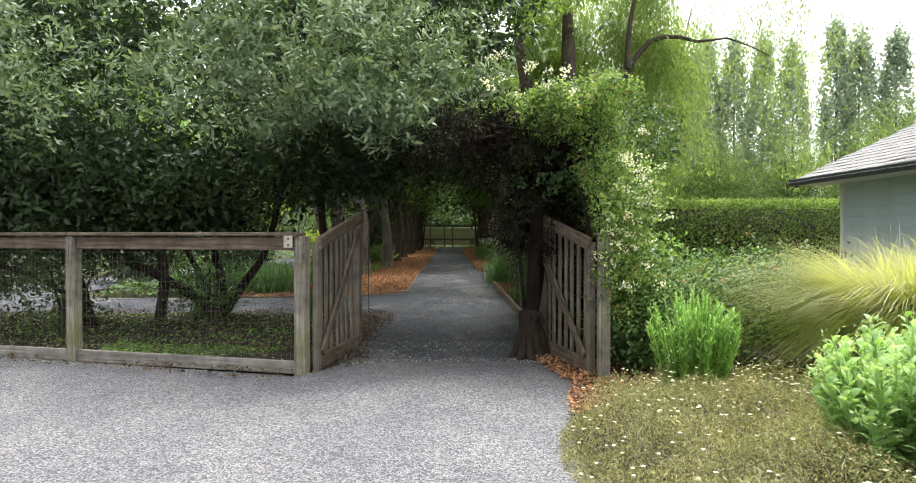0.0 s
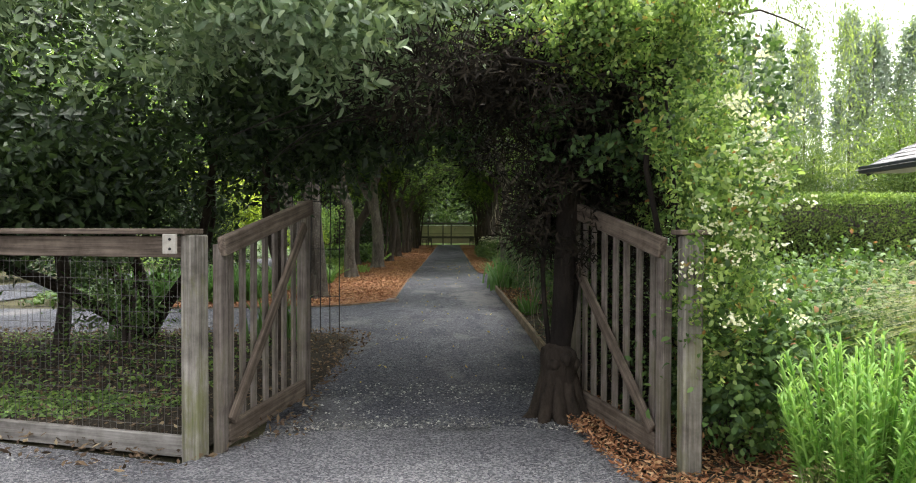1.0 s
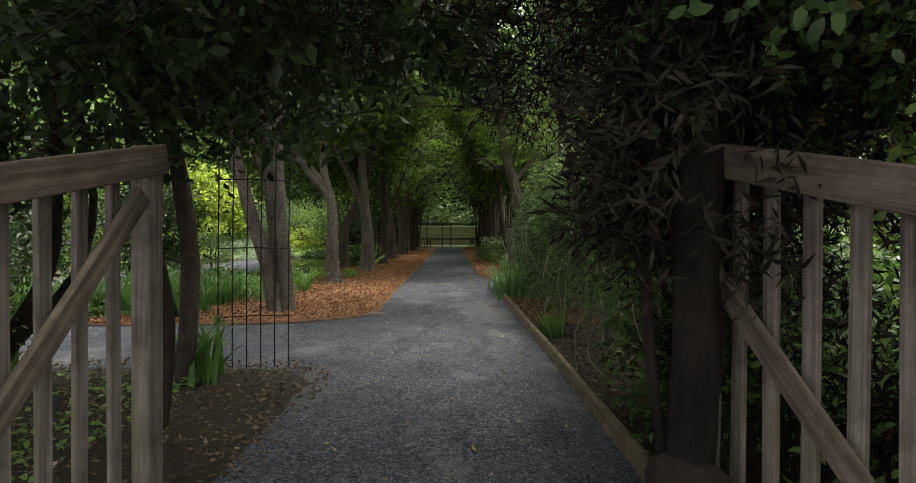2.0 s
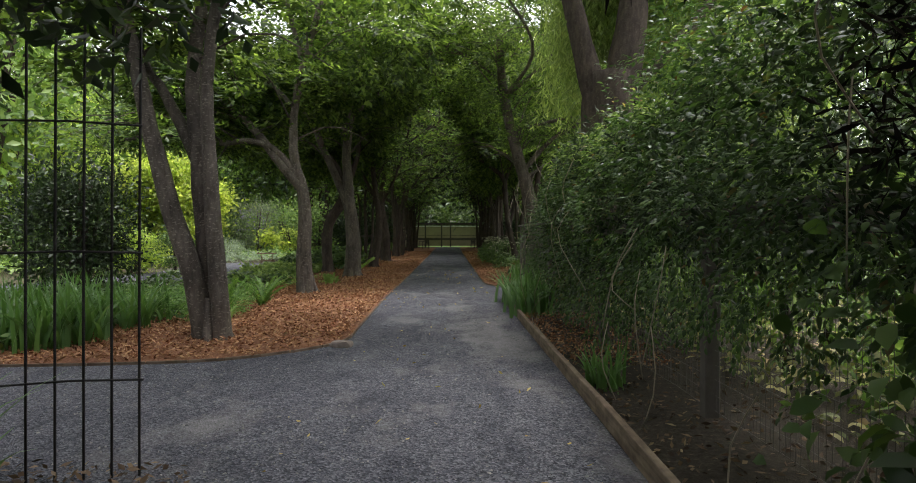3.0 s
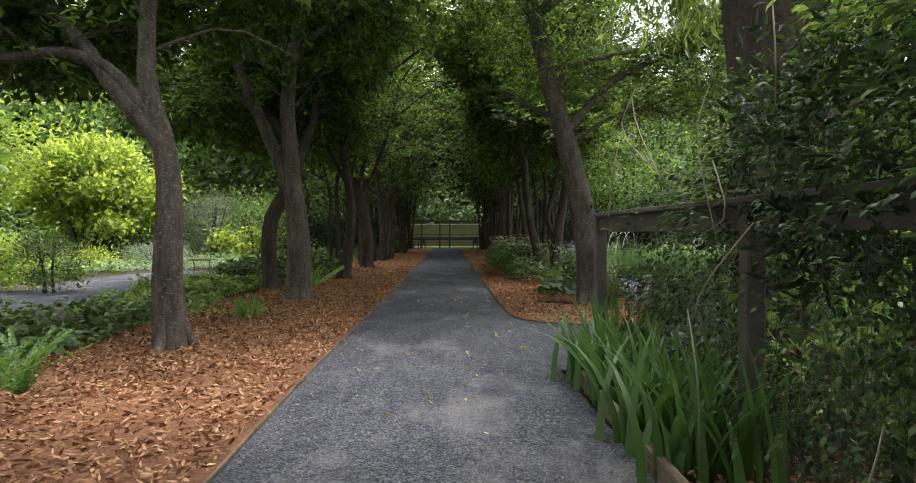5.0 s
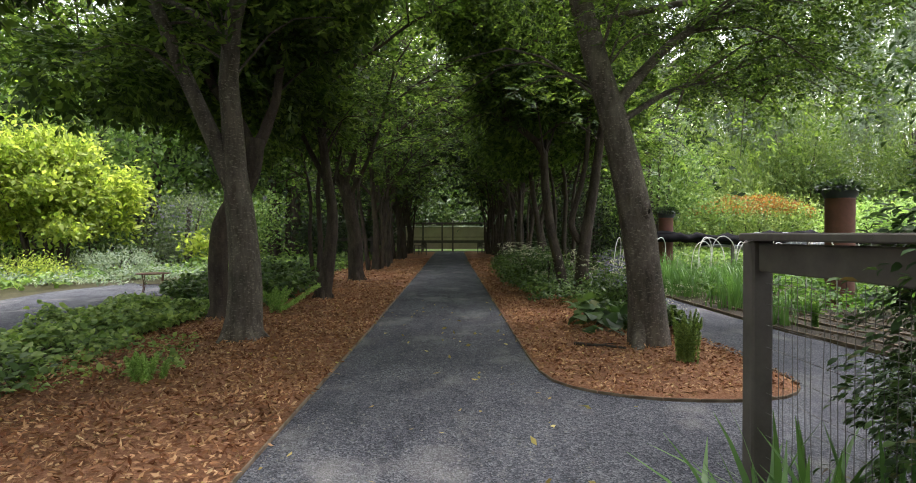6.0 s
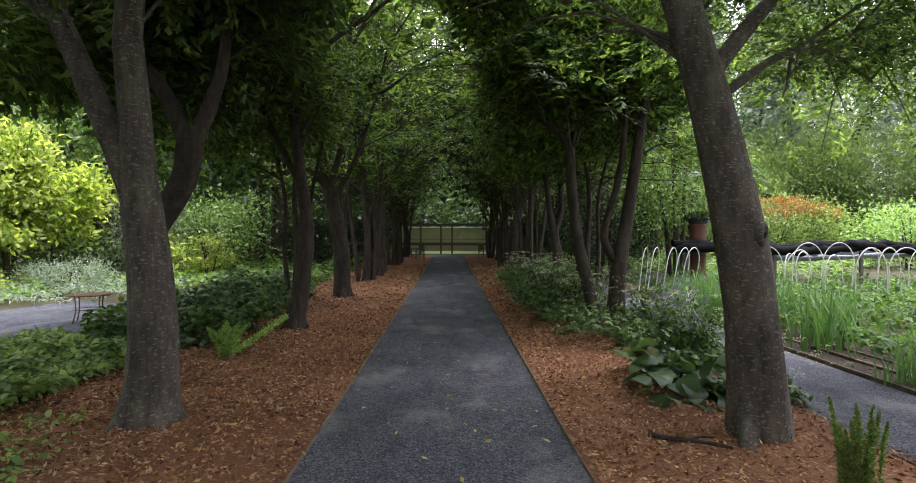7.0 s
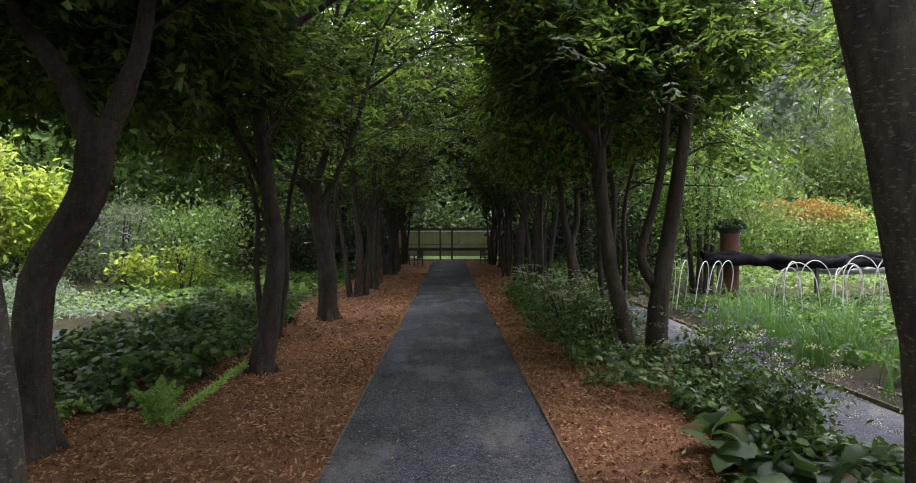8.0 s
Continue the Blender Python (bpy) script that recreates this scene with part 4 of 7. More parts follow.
make_tree("avenue_tree", (-3.62, 21.4, 0), [
    ([(0, 0, 0), (-0.06, 0, 0.8), (0.02, 0, 1.6), (0.35, 0, 2.1), (0.52, 0, 2.5), (0.56, 0, 2.9)], 0.155, 0.155),
    ([(0.54, 0, 2.75), (0.22, 0, 3.4), (-0.18, 0, 4.05), (-0.6, 0.1, 5.6)], 0.13, 0.05),
    ([(0.54, 0, 2.7), (0.74, 0.05, 3.2), (0.87, 0.1, 3.8), (0.95, 0.3, 5.8)], 0.11, 0.05)],
    "avenue tree with a bent dark trunk leaning to the path", G_ALLEY, M_BARK_DARK, 110, subs=16, roots=3, skirts_and_shade=[((-0.5, 1.6, 4.6), (2.0, 1.8, 1.3), 1500), ((0.9, 1.0, 6.0), (1.6, 2.2, 1.2), 1100)])
thick = make_tree("avenue_tree", (-2.7, 30, 0), [
    ([(0, 0, 0), (-0.03, 0, 1.2), (-0.25, 0, 2.6), (-0.5, 0, 3.3)], 0.21, 0.16),
    ([(-0.4, 0, 2.9), (-0.7, 0, 4.4), (-0.8, 0.2, 7.0)], 0.11, 0.04),
    ([(-0.35, 0, 2.9), (0.0, 0.1, 4.2), (0.2, 0.2, 7.2)], 0.1, 0.04),
    ([(-0.2, 0, 2.6), (0.5, 0, 4.0), (1.2, 0.2, 6.6)], 0.08, 0.03),
    ([(-0.3, 0, 2.8), (-1.4, -0.2, 3.8), (-2.6, 0, 5.0)], 0.08, 0.03)],
    "stout avenue tree dividing into many upright stems", G_ALLEY, M_BARK_DARK, 105, subs=22, roots=4, per=7, leaf=0.17, low=2.8, over=0.75, tops=1.6)
many = make_tree("avenue_tree", (-2.75, 35, 0), [
    ([(0, 0, 0), (0.05, 0, 1.5), (-0.1, 0, 3.2), (-0.3, 0, 7.0)], 0.14, 0.05),
    ([(0.22, 0.1, 0), (0.3, 0, 1.4), (0.5, 0, 3.2), (0.6, 0, 7.0)], 0.09, 0.03),
    ([(-0.25, 0, 0), (-0.42, 0, 1.5), (-0.7, 0, 3.4), (-1.4, 0, 6.6)], 0.1, 0.03),
    ([(0.05, 0, 2.2), (0.6, -0.2, 3.2), (1.5, -0.3, 4.4)], 0.05, 0.02)],
    "avenue tree of several thin upright stems", G_ALLEY, M_BARK_DARK, 106, subs=20, per=7, leaf=0.17, low=2.8, over=0.75, tops=1.6)
# right row
# foliage at z 7.8 is mostly unseen and serves to shade the ground
leaning = make_tree("avenue_tree", (2.62, 18.95, 0), [
    ([(0.02, 0, 0), (-0.02, 0, 0.7), (-0.14, 0, 1.6), (-0.395, 0, 2.7), (-0.64, 0, 3.5), (-1.02, 0.2, 5.2), (-1.15, 0.4, 6.8)], 0.245, 0.10),
    ([(-0.42, 0, 3.0), (0.3, 0.3, 3.8), (1.1, 0.6, 4.35), (2.6, 1.2, 4.9)], 0.08, 0.03),
    ([(-0.38, 0, 2.8), (0.6, 0.9, 3.4), (1.6, 1.8, 3.7), (2.8, 2.8, 3.6)], 0.045, 0.02)],
    "leaning avenue tree with grey speckled bark and a knot", G_ALLEY, M_BARK, 107, subs=26, per=24, pairs=6, leaf=0.08, roots=2, low=2.9, skirts_and_shade=[((2.4, 1.6, 4.7), (1.6, 1.8, 0.7), 900), ((3.6, 2.6, 4.0), (1.2, 1.6, 0.5), 300), ((-0.6, 1.4, 5.6), (1.7, 2.2, 1.2), 1300), ((0.9, 0.6, 7.8), (2.0, 3.0, 0.8), 1200)])
# a collar of bark round an old branch scar
knot = Geo()
ring = [(-0.045 + 0.052 * math.cos(u) * 0.85, -0.165 + 0.03 * math.cos(u), 1.70 + 0.075 * math.sin(u)) for u in np.linspace(0, 2 * math.pi, 15)]
knot.tube(ring, 0.036 + 0.012 * np.sin(np.linspace(0, 2 * math.pi, 15) - 1.2), 9, 0.05, 5)
part("knot", knot, M_BARK, leaning, "swollen bark round an old branch scar", smooth=True)
# solid plug; its near-black colour stands for the shade in the hole
hollow = Geo()
hollow.tube([(-0.05, -0.15, 1.70), (-0.043, -0.182, 1.70), (-0.04, -0.186, 1.70)], [0.045, 0.04, 0.02], 9)
part("scar", hollow, M_BARK_VINE, leaning, "near-black plug in place of the shaded hole in the knot", smooth=True)
# foliage at z 7.4 is added over the path for its shade
make_tree("avenue_tree", (2.75, 25.0, 0), [
    ([(-0.05, 0, 0), (-0.2, 0, 0.7), (-0.42, 0, 1.6), (-0.55, 0, 2.7), (-0.65, 0, 3.3), (-1.5, 0.1, 4.1), (-2.0, 0.3, 5.6)], 0.13, 0.06),
    ([(0.3, 0.05, 0), (0.33, 0, 0.8), (0.42, 0, 1.5), (0.6, 0, 2.6), (0.8, 0, 4.0), (1.1, 0.2, 6.0)], 0.17, 0.07),
    ([(0.33, 0, 1.15), (0.1, 0.02, 1.5), (0.12, 0.0, 1.9), (0.4, 0, 2.9), (0.5, 0, 4.6), (0.2, 0.1, 6.2)], 0.09, 0.04),
    ([(-0.6, 0, 2.9), (-0.4, 0.2, 4.0), (-0.6, 0.4, 6.0)], 0.08, 0.03)],
    "avenue tree of crooked dark stems rising from one foot", G_ALLEY, M_BARK_DARK, 108, subs=20, per=19, over=0.5, skirts_and_shade=[((-0.9, 0.3, 4.7), (1.2, 1.5, 0.8), 900), ((1.0, 0.8, 5.2), (1.3, 1.6, 1.2), 1100), ((0.0, 2.6, 4.5), (2.2, 1.5, 1.2), 1300), ((-1.3, 1.0, 6.4), (1.6, 2.0, 1.0), 1000), ((-1.8, 0.3, 7.4), (2.2, 2.6, 0.8), 700)])
make_tree("avenue_tree", (3.0, 31.0, 0), [
    ([(0, 0, 0), (0.02, 0, 0.8), (-0.1, 0, 1.8), (-0.3, 0, 3.0), (-0.6, 0, 6.6)], 0.15, 0.05),
    ([(0.1, 0, 1.0), (-0.02, 0, 1.7), (0.15, 0, 2.4), (0.1, 0, 4.0), (0.4, 0, 6.4)], 0.1, 0.04),
    ([(-0.1, 0, 2.2), (0.8, 0.2, 3.2), (2.0, 0.3, 4.4)], 0.06, 0.02)],
    "avenue tree with two twisted dark stems", G_ALLEY, M_BARK_DARK, 109, subs=20, per=18, over=0.5, low=2.8, skirts_and_shade=[((-0.8, 0.2, 4.6), (1.5, 2.0, 1.3), 1300), ((0.9, 0.6, 5.4), (1.5, 2.0, 1.3), 1000)])
slim = make_tree("avenue_tree", (-3.3, 27.4, 0), [
    ([(0, 0, 0), (0.06, 0, 1.2), (0.02, 0, 2.6), (0.2, 0, 4.4), (0.1, 0.1, 7.6)], 0.085, 0.03),
    ([(0.12, 0.1, 0), (0.3, 0.1, 1.1), (0.34, 0.1, 2.4), (0.7, 0.2, 4.4), (0.8, 0.2, 7.6)], 0.065, 0.025),
    ([(-0.1, 0.05, 0), (-0.22, 0, 1.3), (-0.2, 0, 2.5), (-0.6, 0, 4.6), (-0.7, 0.2, 7.4)], 0.06, 0.02)],
    "clump of thin dark stems between the avenue trees", G_ALLEY, M_BARK_DARK, 112, subs=10, per=6, leaf=0.17, low=2.8, over=0)
for k, (x, y, a) in enumerate([(-3.2, 32.6, 60), (-2.5, 37.6, 130), (-3.1, 42.6, 200), (-2.6, 47.5, 20), (-3.0, 52.6, 100), (3.3, 28.3, 180), (2.6, 33.6, 250), (3.2, 38.4, 300), (2.6, 43.6, 150), (3.1, 48.6, 210), (2.7, 53.6, 170)]):
    copy_thing(slim, pose(x, y, 0, 0, 0, a))
for k, (x, y, a, src) in enumerate([(-2.8, 40.2, 20, thick), (-2.7, 45, -25, many), (-2.9, 50, -15, thick), (-2.8, 55, 30, many), (-3.0, 60, 10, thick),
                                    (2.9, 36, 160, many), (2.8, 41, 205, thick), (2.9, 46, 190, many), (3.0, 51, 150, thick), (2.8, 56, 215, many), (3.0, 60.5, 180, thick)]):
    copy_thing(src, pose(x, y, 0, 0, 0, a))


def bushy(name, place, size, n, leaf_mat, label, seed, leaf=0.09, wide=0.45, stems=5, bark=None, group="", category="shrub", oval=False, hollow=0.55, rough=0.25, loose=0.13, clump=60, clear=0.0):
    """A shrub or far tree: stems, and leaves in clumps over an uneven rounded mass."""
    rng = np.random.default_rng(seed)
    ob = thing(name, place, label, category, group)
    sx, sy, sz = size
    if stems:
        for k in range(stems):
            a = rng.uniform(0, 6.28)
            r = rng.uniform(0.2, 0.75)
            wood = Geo()
            wood.tube(curve_pts([(0.08 * sx * math.cos(a), 0.08 * sy * math.sin(a), -0.05), (0.2 * sx * r * math.cos(a), 0.2 * sy * r * math.sin(a), 0.35 * sz), (0.42 * sx * r * math.cos(a), 0.42 * sy * r * math.sin(a), 0.8 * sz)], 7), np.linspace(0.018, 0.006, 7) * (1 + sz * 0.8), 6, 0.05, seed + k)
            part("stem", wood, bark or M_BARK_DARK, ob, smooth=True)
    clumps = max(24, n // clump)
    d = scatter_dirs(clumps, rng)
    d[:, 2] = np.abs(d[:, 2]) * 1.25 - 0.5 if category == "tree" else rng.uniform(-0.95, 1.0, clumps)
    d = unit(d)
    rad = rng.uniform(hollow, 1.0, clumps) * (1 + rough * rng.normal(size=clumps) * 0.5)
    c = d * rad[:, None] * np.array([sx / 2, sy / 2, sz * 0.5]) + np.array([0, 0, sz * 0.5])
    if clear:
        # a dome on bare stems
        c = np.stack([c[:, 0], c[:, 1], clear + (sz - clear) * np.sqrt(np.clip(1 - (c[:, 0] / (0.53 * sx)) ** 2 - (c[:, 1] / (0.53 * sy)) ** 2, 0.01, 1)) * rng.choice([0.35, 0.62, 0.9, 1.0], clumps)], 1)
    pick = rng.integers(0, clumps, n)
    spread = loose * (sx + sy + sz) / 3
    p = c[pick] + rng.normal(size=(n, 3)) * spread * rng.uniform(0.5, 1.2, (n, 1)) * np.array([1, 1, 0.7])
    p[:, 2] = np.maximum(p[:, 2], 0.04)
    out = unit(p - np.array([0, 0, sz * 0.45]))
    way = unit(out * 0.6 + 0.8 * rng.normal(size=(n, 3)) + np.array([0, 0, 0.05]))
    side = np.cross(way, unit(out + np.array([0, 0, 0.7]) + 0.5 * rng.normal(size=(n, 3))))
    size_n = leaf * rng.uniform(0.6, 1.3, n)
    crown = Geo()
    put_leaves(crown, p, way, side, size_n, size_n * wide, oval)
    part("crown", crown, leaf_mat, ob, kind="stuff")
    return ob


# ---------------------------------------------------------------- big shrub over the fence, arch of vines, overgrown fence
def leaf_mass(name, place, boxes, n, mat, label, category, seed, leaf=0.06, wide=0.5, oval=True, sprig=7, hang=0.0, stems=None, gaps=-0.1, rugged=0.3, under=None, part_name="crown", bark=None, step=0.55, wave=1.6, low=-9.0, droop=0.0):
    """Leafy sprigs over a mass made of rounded boxes: (centre, half size, share). Leaves stand in rosettes along sprigs that point outward."""
    rng = np.random.default_rng(seed)
    ob = under or thing(name, place, label, category)
    shift = np.array(place) - np.array(under.location) if under else np.zeros(3)
    crown = Geo()
    share = np.array([b[2] for b in boxes], float)
    count = (1.35 * n / sprig * share / share.sum()).astype(int)
    for (centre, half, _), m in zip(boxes, count):
        d = scatter_dirs(m, rng)
        r = rng.uniform(0.25, 1.0, m) ** 0.45
        p = np.sign(d) * np.abs(d) ** 0.75 * r[:, None] * np.array(half) + np.array(centre)
        lump = np.array([noise.noise(Vector(q * wave)) for q in p])
        p = p + d * (rugged * lump)[:, None]
        keep = np.array([noise.noise(Vector(q * 2.1) + Vector((seed, 0, 0))) for q in p]) > gaps
        keep |= rng.uniform(0, 1, m) < 0.2
        keep &= p[:, 2] > low + 0.5 * lump
        p, d = p[keep], d[keep]
        m = len(p)
        way = unit(d * 0.8 + 0.55 * rng.normal(size=(m, 3)) + np.array([0, 0, 0.1 - hang]))
        s = unit(np.cross(way, rng.normal(size=(m, 3))))
        t = np.cross(way, s)
        for k in range(sprig):
            a = 2.4 * k
            q = p + shift + way * (leaf * step * k)
            q[:, 2] = np.maximum(q[:, 2], 0.03)
            ld = unit(way * (0.35 + 0.1 * k) + s * math.cos(a) + t * math.sin(a) + 0.3 * rng.normal(size=(m, 3)))
            size = leaf * rng.uniform(0.6, 1.25, m)
            if droop:
                # leaves that hang out and down, with their faces to the sky
                ld = unit(d * np.array([1, 1, 0.3]) + 0.55 * ld - np.array([0, 0, droop]))
                put_leaves(crown, q, ld, np.cross(ld, np.array([0, 0, 1.0])) + 0.3 * rng.normal(size=(m, 3)), size, size * wide, oval)
            else:
                put_leaves(crown, q, ld, np.cross(ld, way), size, size * wide, oval)
    if stems:
        for k, (pts, r0, r1) in enumerate(stems):
            geo = Geo()
            geo.tube(curve_pts(pts, 10), np.linspace(r0, r1, 10), 9, 0.08, seed + k)
            part("trunk" if r0 > 0.05 else "branch", geo, bark or M_BARK_DARK, ob, smooth=True)
    part(part_name, crown, mat, ob, label if under else "", kind="stuff")
    return ob


guava = leaf_mass("guava_shrub", (-3.0, 1.9, 0), [
    ((-0.6, -1.35, 3.3), (3.4, 0.8, 0.7), 3.4), ((1.5, -1.4, 3.3), (1.5, 0.8, 0.85), 5.6), ((2.5, -0.9, 3.35), (1.1, 0.7, 0.65), 3.4), ((2.1, -1.75, 2.85), (0.85, 0.5, 0.55), 2.6), ((-3.9, -0.8, 3.25), (2.8, 1.1, 0.8), 2.0),
    ((-0.2, -0.6, 4.1), (4.8, 1.7, 1.0), 4.2), ((1.9, -0.3, 3.1), (1.5, 1.2, 0.7), 1.4)],
    56000, G_FEIJOA, "large overhanging shrub with grey-green oval leaves", "shrub", 201, 0.096, 0.34, True, 8, 0.0, gaps=0.2, rugged=0.85, step=0.2, wave=1.0, low=2.25,
    stems=[([(-0.8, 2.2, -0.05), (-0.95, 2.1, 0.25), (-1.5, 1.7, 0.75), (-2.1, 1.2, 1.2), (-2.9, 0.6, 2.4)], 0.0936, 0.04),
           ([(-0.75, 2.25, -0.05), (-0.7, 2.2, 0.5), (-0.75, 1.9, 1.2), (-0.8, 1.2, 2.6)], 0.0864, 0.04),
           ([(-0.72, 2.2, 0.05), (-0.3, 2.0, 0.6), (0.2, 1.6, 1.2), (0.7, 0.8, 2.4)], 0.0792, 0.032),
           ([(-0.85, 2.25, 0.15), (-1.2, 2.4, 0.8), (-1.5, 2.2, 1.5), (-1.9, 1.6, 2.6)], 0.0576, 0.032),
           ([(-0.7, 2.3, 0.2), (-0.2, 2.5, 0.9), (0.1, 2.3, 1.6), (0.3, 1.6, 2.6)], 0.0504, 0.024),
           ([(-2.2, 1.1, -0.05), (-2.3, 1.0, 0.6), (-2.5, 0.8, 1.4), (-2.8, 0.3, 2.4)], 0.0792, 0.04),
           ([(-2.25, 1.1, 0.3), (-2.9, 0.9, 0.8), (-3.6, 0.6, 1.1), (-4.4, 0.2, 1.8)], 0.0432, 0.024),
           ([(1.25, 1.0, -0.05), (1.3, 1.0, 0.8), (1.2, 0.8, 1.6), (1.35, 0.4, 2.5)], 0.0504, 0.04)], bark=M_STUMP)

# the dark leaf colour here carries the shade under the canopy
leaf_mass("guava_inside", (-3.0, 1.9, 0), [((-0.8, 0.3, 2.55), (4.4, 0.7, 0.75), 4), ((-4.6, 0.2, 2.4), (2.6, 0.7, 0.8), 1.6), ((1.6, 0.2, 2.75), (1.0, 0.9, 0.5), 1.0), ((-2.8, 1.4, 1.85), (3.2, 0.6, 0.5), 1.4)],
    33000, G_DARK, "leaves inside the shrub, coloured dark for the shade there", "shrub", 214, 0.11, 0.45, False, 6, 0.2, under=guava, part_name="inner_foliage", low=1.35)
# added dark mass: blocks sky gaps and gives the shade behind the guava
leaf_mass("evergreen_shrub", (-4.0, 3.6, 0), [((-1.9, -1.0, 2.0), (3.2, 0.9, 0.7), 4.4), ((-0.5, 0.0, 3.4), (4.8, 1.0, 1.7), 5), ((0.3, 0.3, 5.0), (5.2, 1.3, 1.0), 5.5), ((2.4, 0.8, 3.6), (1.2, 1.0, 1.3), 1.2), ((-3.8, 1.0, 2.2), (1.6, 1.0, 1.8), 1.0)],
    66000, G_DARK, "dense leaf mass added behind the overhanging shrub, dark as its shaded back", "shrub", 204, 0.12, 0.5, False, 6, 0.1,
    stems=[([(-0.6, 0.2, -0.05), (-0.5, 0.1, 1.0), (-0.9, 0.0, 2.6)], 0.09, 0.05), ([(-3.4, 0.4, -0.05), (-3.3, 0.3, 1.2), (-3.6, 0.3, 2.8)], 0.1, 0.05), ([(1.9, 0.5, -0.05), (2.0, 0.4, 1.2), (1.8, 0.2, 2.8)], 0.08, 0.05)])
vine = leaf_mass("climbing_vine", (1.35, 0.6, 0), [
    ((-0.12, -0.72, 2.7), (0.6, 0.36, 0.26), 3.0), ((-0.4, 0.5, 2.74), (0.85, 1.3, 0.22), 2.2), ((0.22, -0.6, 2.3), (0.26, 0.36, 0.45), 2.0),
    ((0.42, -0.62, 1.3), (0.17, 0.3, 0.9), 1.7), ((0.45, 0.3, 1.9), (0.28, 0.5, 0.8), 1.0), ((0.27, -1.0, 1.25), (0.1, 0.1, 0.75), 0.6), ((0.12, -0.92, 1.15), (0.07, 0.06, 0.2), 0.06)],
    54000, G_VINE, "flowering climber forming an arch over the gate", "vine", 202, 0.043, 0.5, True, 5, 0.25, gaps=0.05,
    stems=[([(0.28, 2.4, -0.06), (0.3, 2.38, 0.5), (0.27, 2.4, 1.3), (0.2, 2.4, 2.5)], 0.15, 0.11),
           ([(0.52, 2.08, -0.06), (0.5, 2.1, 0.6), (0.53, 2.1, 1.4), (0.45, 2.1, 2.4)], 0.09, 0.07),
           ([(-0.42, 0.31, 0.42), (-0.39, 0.34, 0.9), (-0.38, 0.44, 1.5), (-0.2, 0.6, 2.4)], 0.035, 0.025),
           ([(-0.36, 0.35, 0.42), (-0.26, 0.4, 1.0), (-0.26, 0.5, 1.6), (-0.05, 0.6, 2.4)], 0.03, 0.02),
           ([(-0.41, 0.32, 0.25), (-0.37, 0.34, 0.9), (-0.32, 0.42, 1.5), (-0.12, 0.6, 2.5)], 0.085, 0.07),
           ([(-0.47, 0.35, 0.45), (-0.52, 0.42, 1.1), (-0.45, 0.5, 1.7), (-0.5, 0.7, 2.45)], 0.02, 0.015),
           ([(0.12, -0.5, 1.2), (0.0, -0.5, 1.8), (-0.1, -0.55, 2.3), (-0.9, -0.5, 2.5)], 0.02, 0.01),
           ([(0.2, -0.55, 1.2), (0.12, -0.6, 1.9), (0.1, -0.5, 2.4)], 0.015, 0.008),
           ([(-1.2, 0.5, 2.45), (-0.6, 0.45, 2.5), (0.0, 0.4, 2.35)], 0.04, 0.03)], bark=M_BARK_VINE)
stump = Geo()
stump.tube(curve_pts([(-0.29, 0.55, -0.06), (-0.3, 0.56, 0.18), (-0.28, 0.56, 0.4), (-0.27, 0.57, 0.6), (-0.26, 0.58, 0.66)], 10), [0.2, 0.18, 0.165, 0.165, 0.175, 0.185, 0.19, 0.17, 0.12, 0.05], 14, 0.07, 31)
for k in range(6):
    u = 3.3 + 0.62 * k
    stump.tube(curve_pts([(-0.28 + 0.1 * math.cos(u), 0.56 + 0.1 * math.sin(u), 0.45), (-0.28 + 0.17 * math.cos(u), 0.56 + 0.17 * math.sin(u), 0.2), (-0.28 + 0.24 * math.cos(u + 0.1), 0.56 + 0.24 * math.sin(u + 0.1), 0.03), (-0.28 + 0.42 * math.cos(u + 0.2), 0.56 + 0.42 * math.sin(u + 0.2), -0.06)], 8), [0.05, 0.062, 0.068, 0.07, 0.066, 0.058, 0.046, 0.025], 8, 0.1, 40 + k)
for k in range(3):
    u = 4.2 + 0.7 * k
    stump.tube([(-0.27 + 0.14 * math.cos(u), 0.56 + 0.14 * math.sin(u), 0.5 + 0.06 * (k % 2)), (-0.27 + 0.19 * math.cos(u), 0.56 + 0.19 * math.sin(u), 0.5 + 0.06 * (k % 2)), (-0.27 + 0.2 * math.cos(u), 0.56 + 0.2 * math.sin(u), 0.5)], [0.06, 0.05, 0.02], 9, 0.1, 60 + k)
part("stump", stump, M_STUMP, vine, "gnarled brown stump with spreading roots", smooth=True, place=pose(-0.18, -0.14, 0) @ Matrix.Scale(0.82, 4))
rng = np.random.default_rng(79)
for k in range(14):
    # bare runners that arch over the path
    y, z = rng.uniform(0.0, 3.6), rng.uniform(2.15, 2.6)
    geo = Geo()
    geo.tube(curve_pts([(-2.6, y + rng.normal(0, 0.4), z - rng.uniform(0, 0.5)), (-1.9, y, z + 0.1), (-1.0, y + rng.normal(0, 0.2), z + 0.2), (0.0, y + rng.normal(0, 0.3), z)], 12), np.linspace(0.004, 0.008, 12), 4)
    part("runner", geo, M_BARK_VINE, vine)
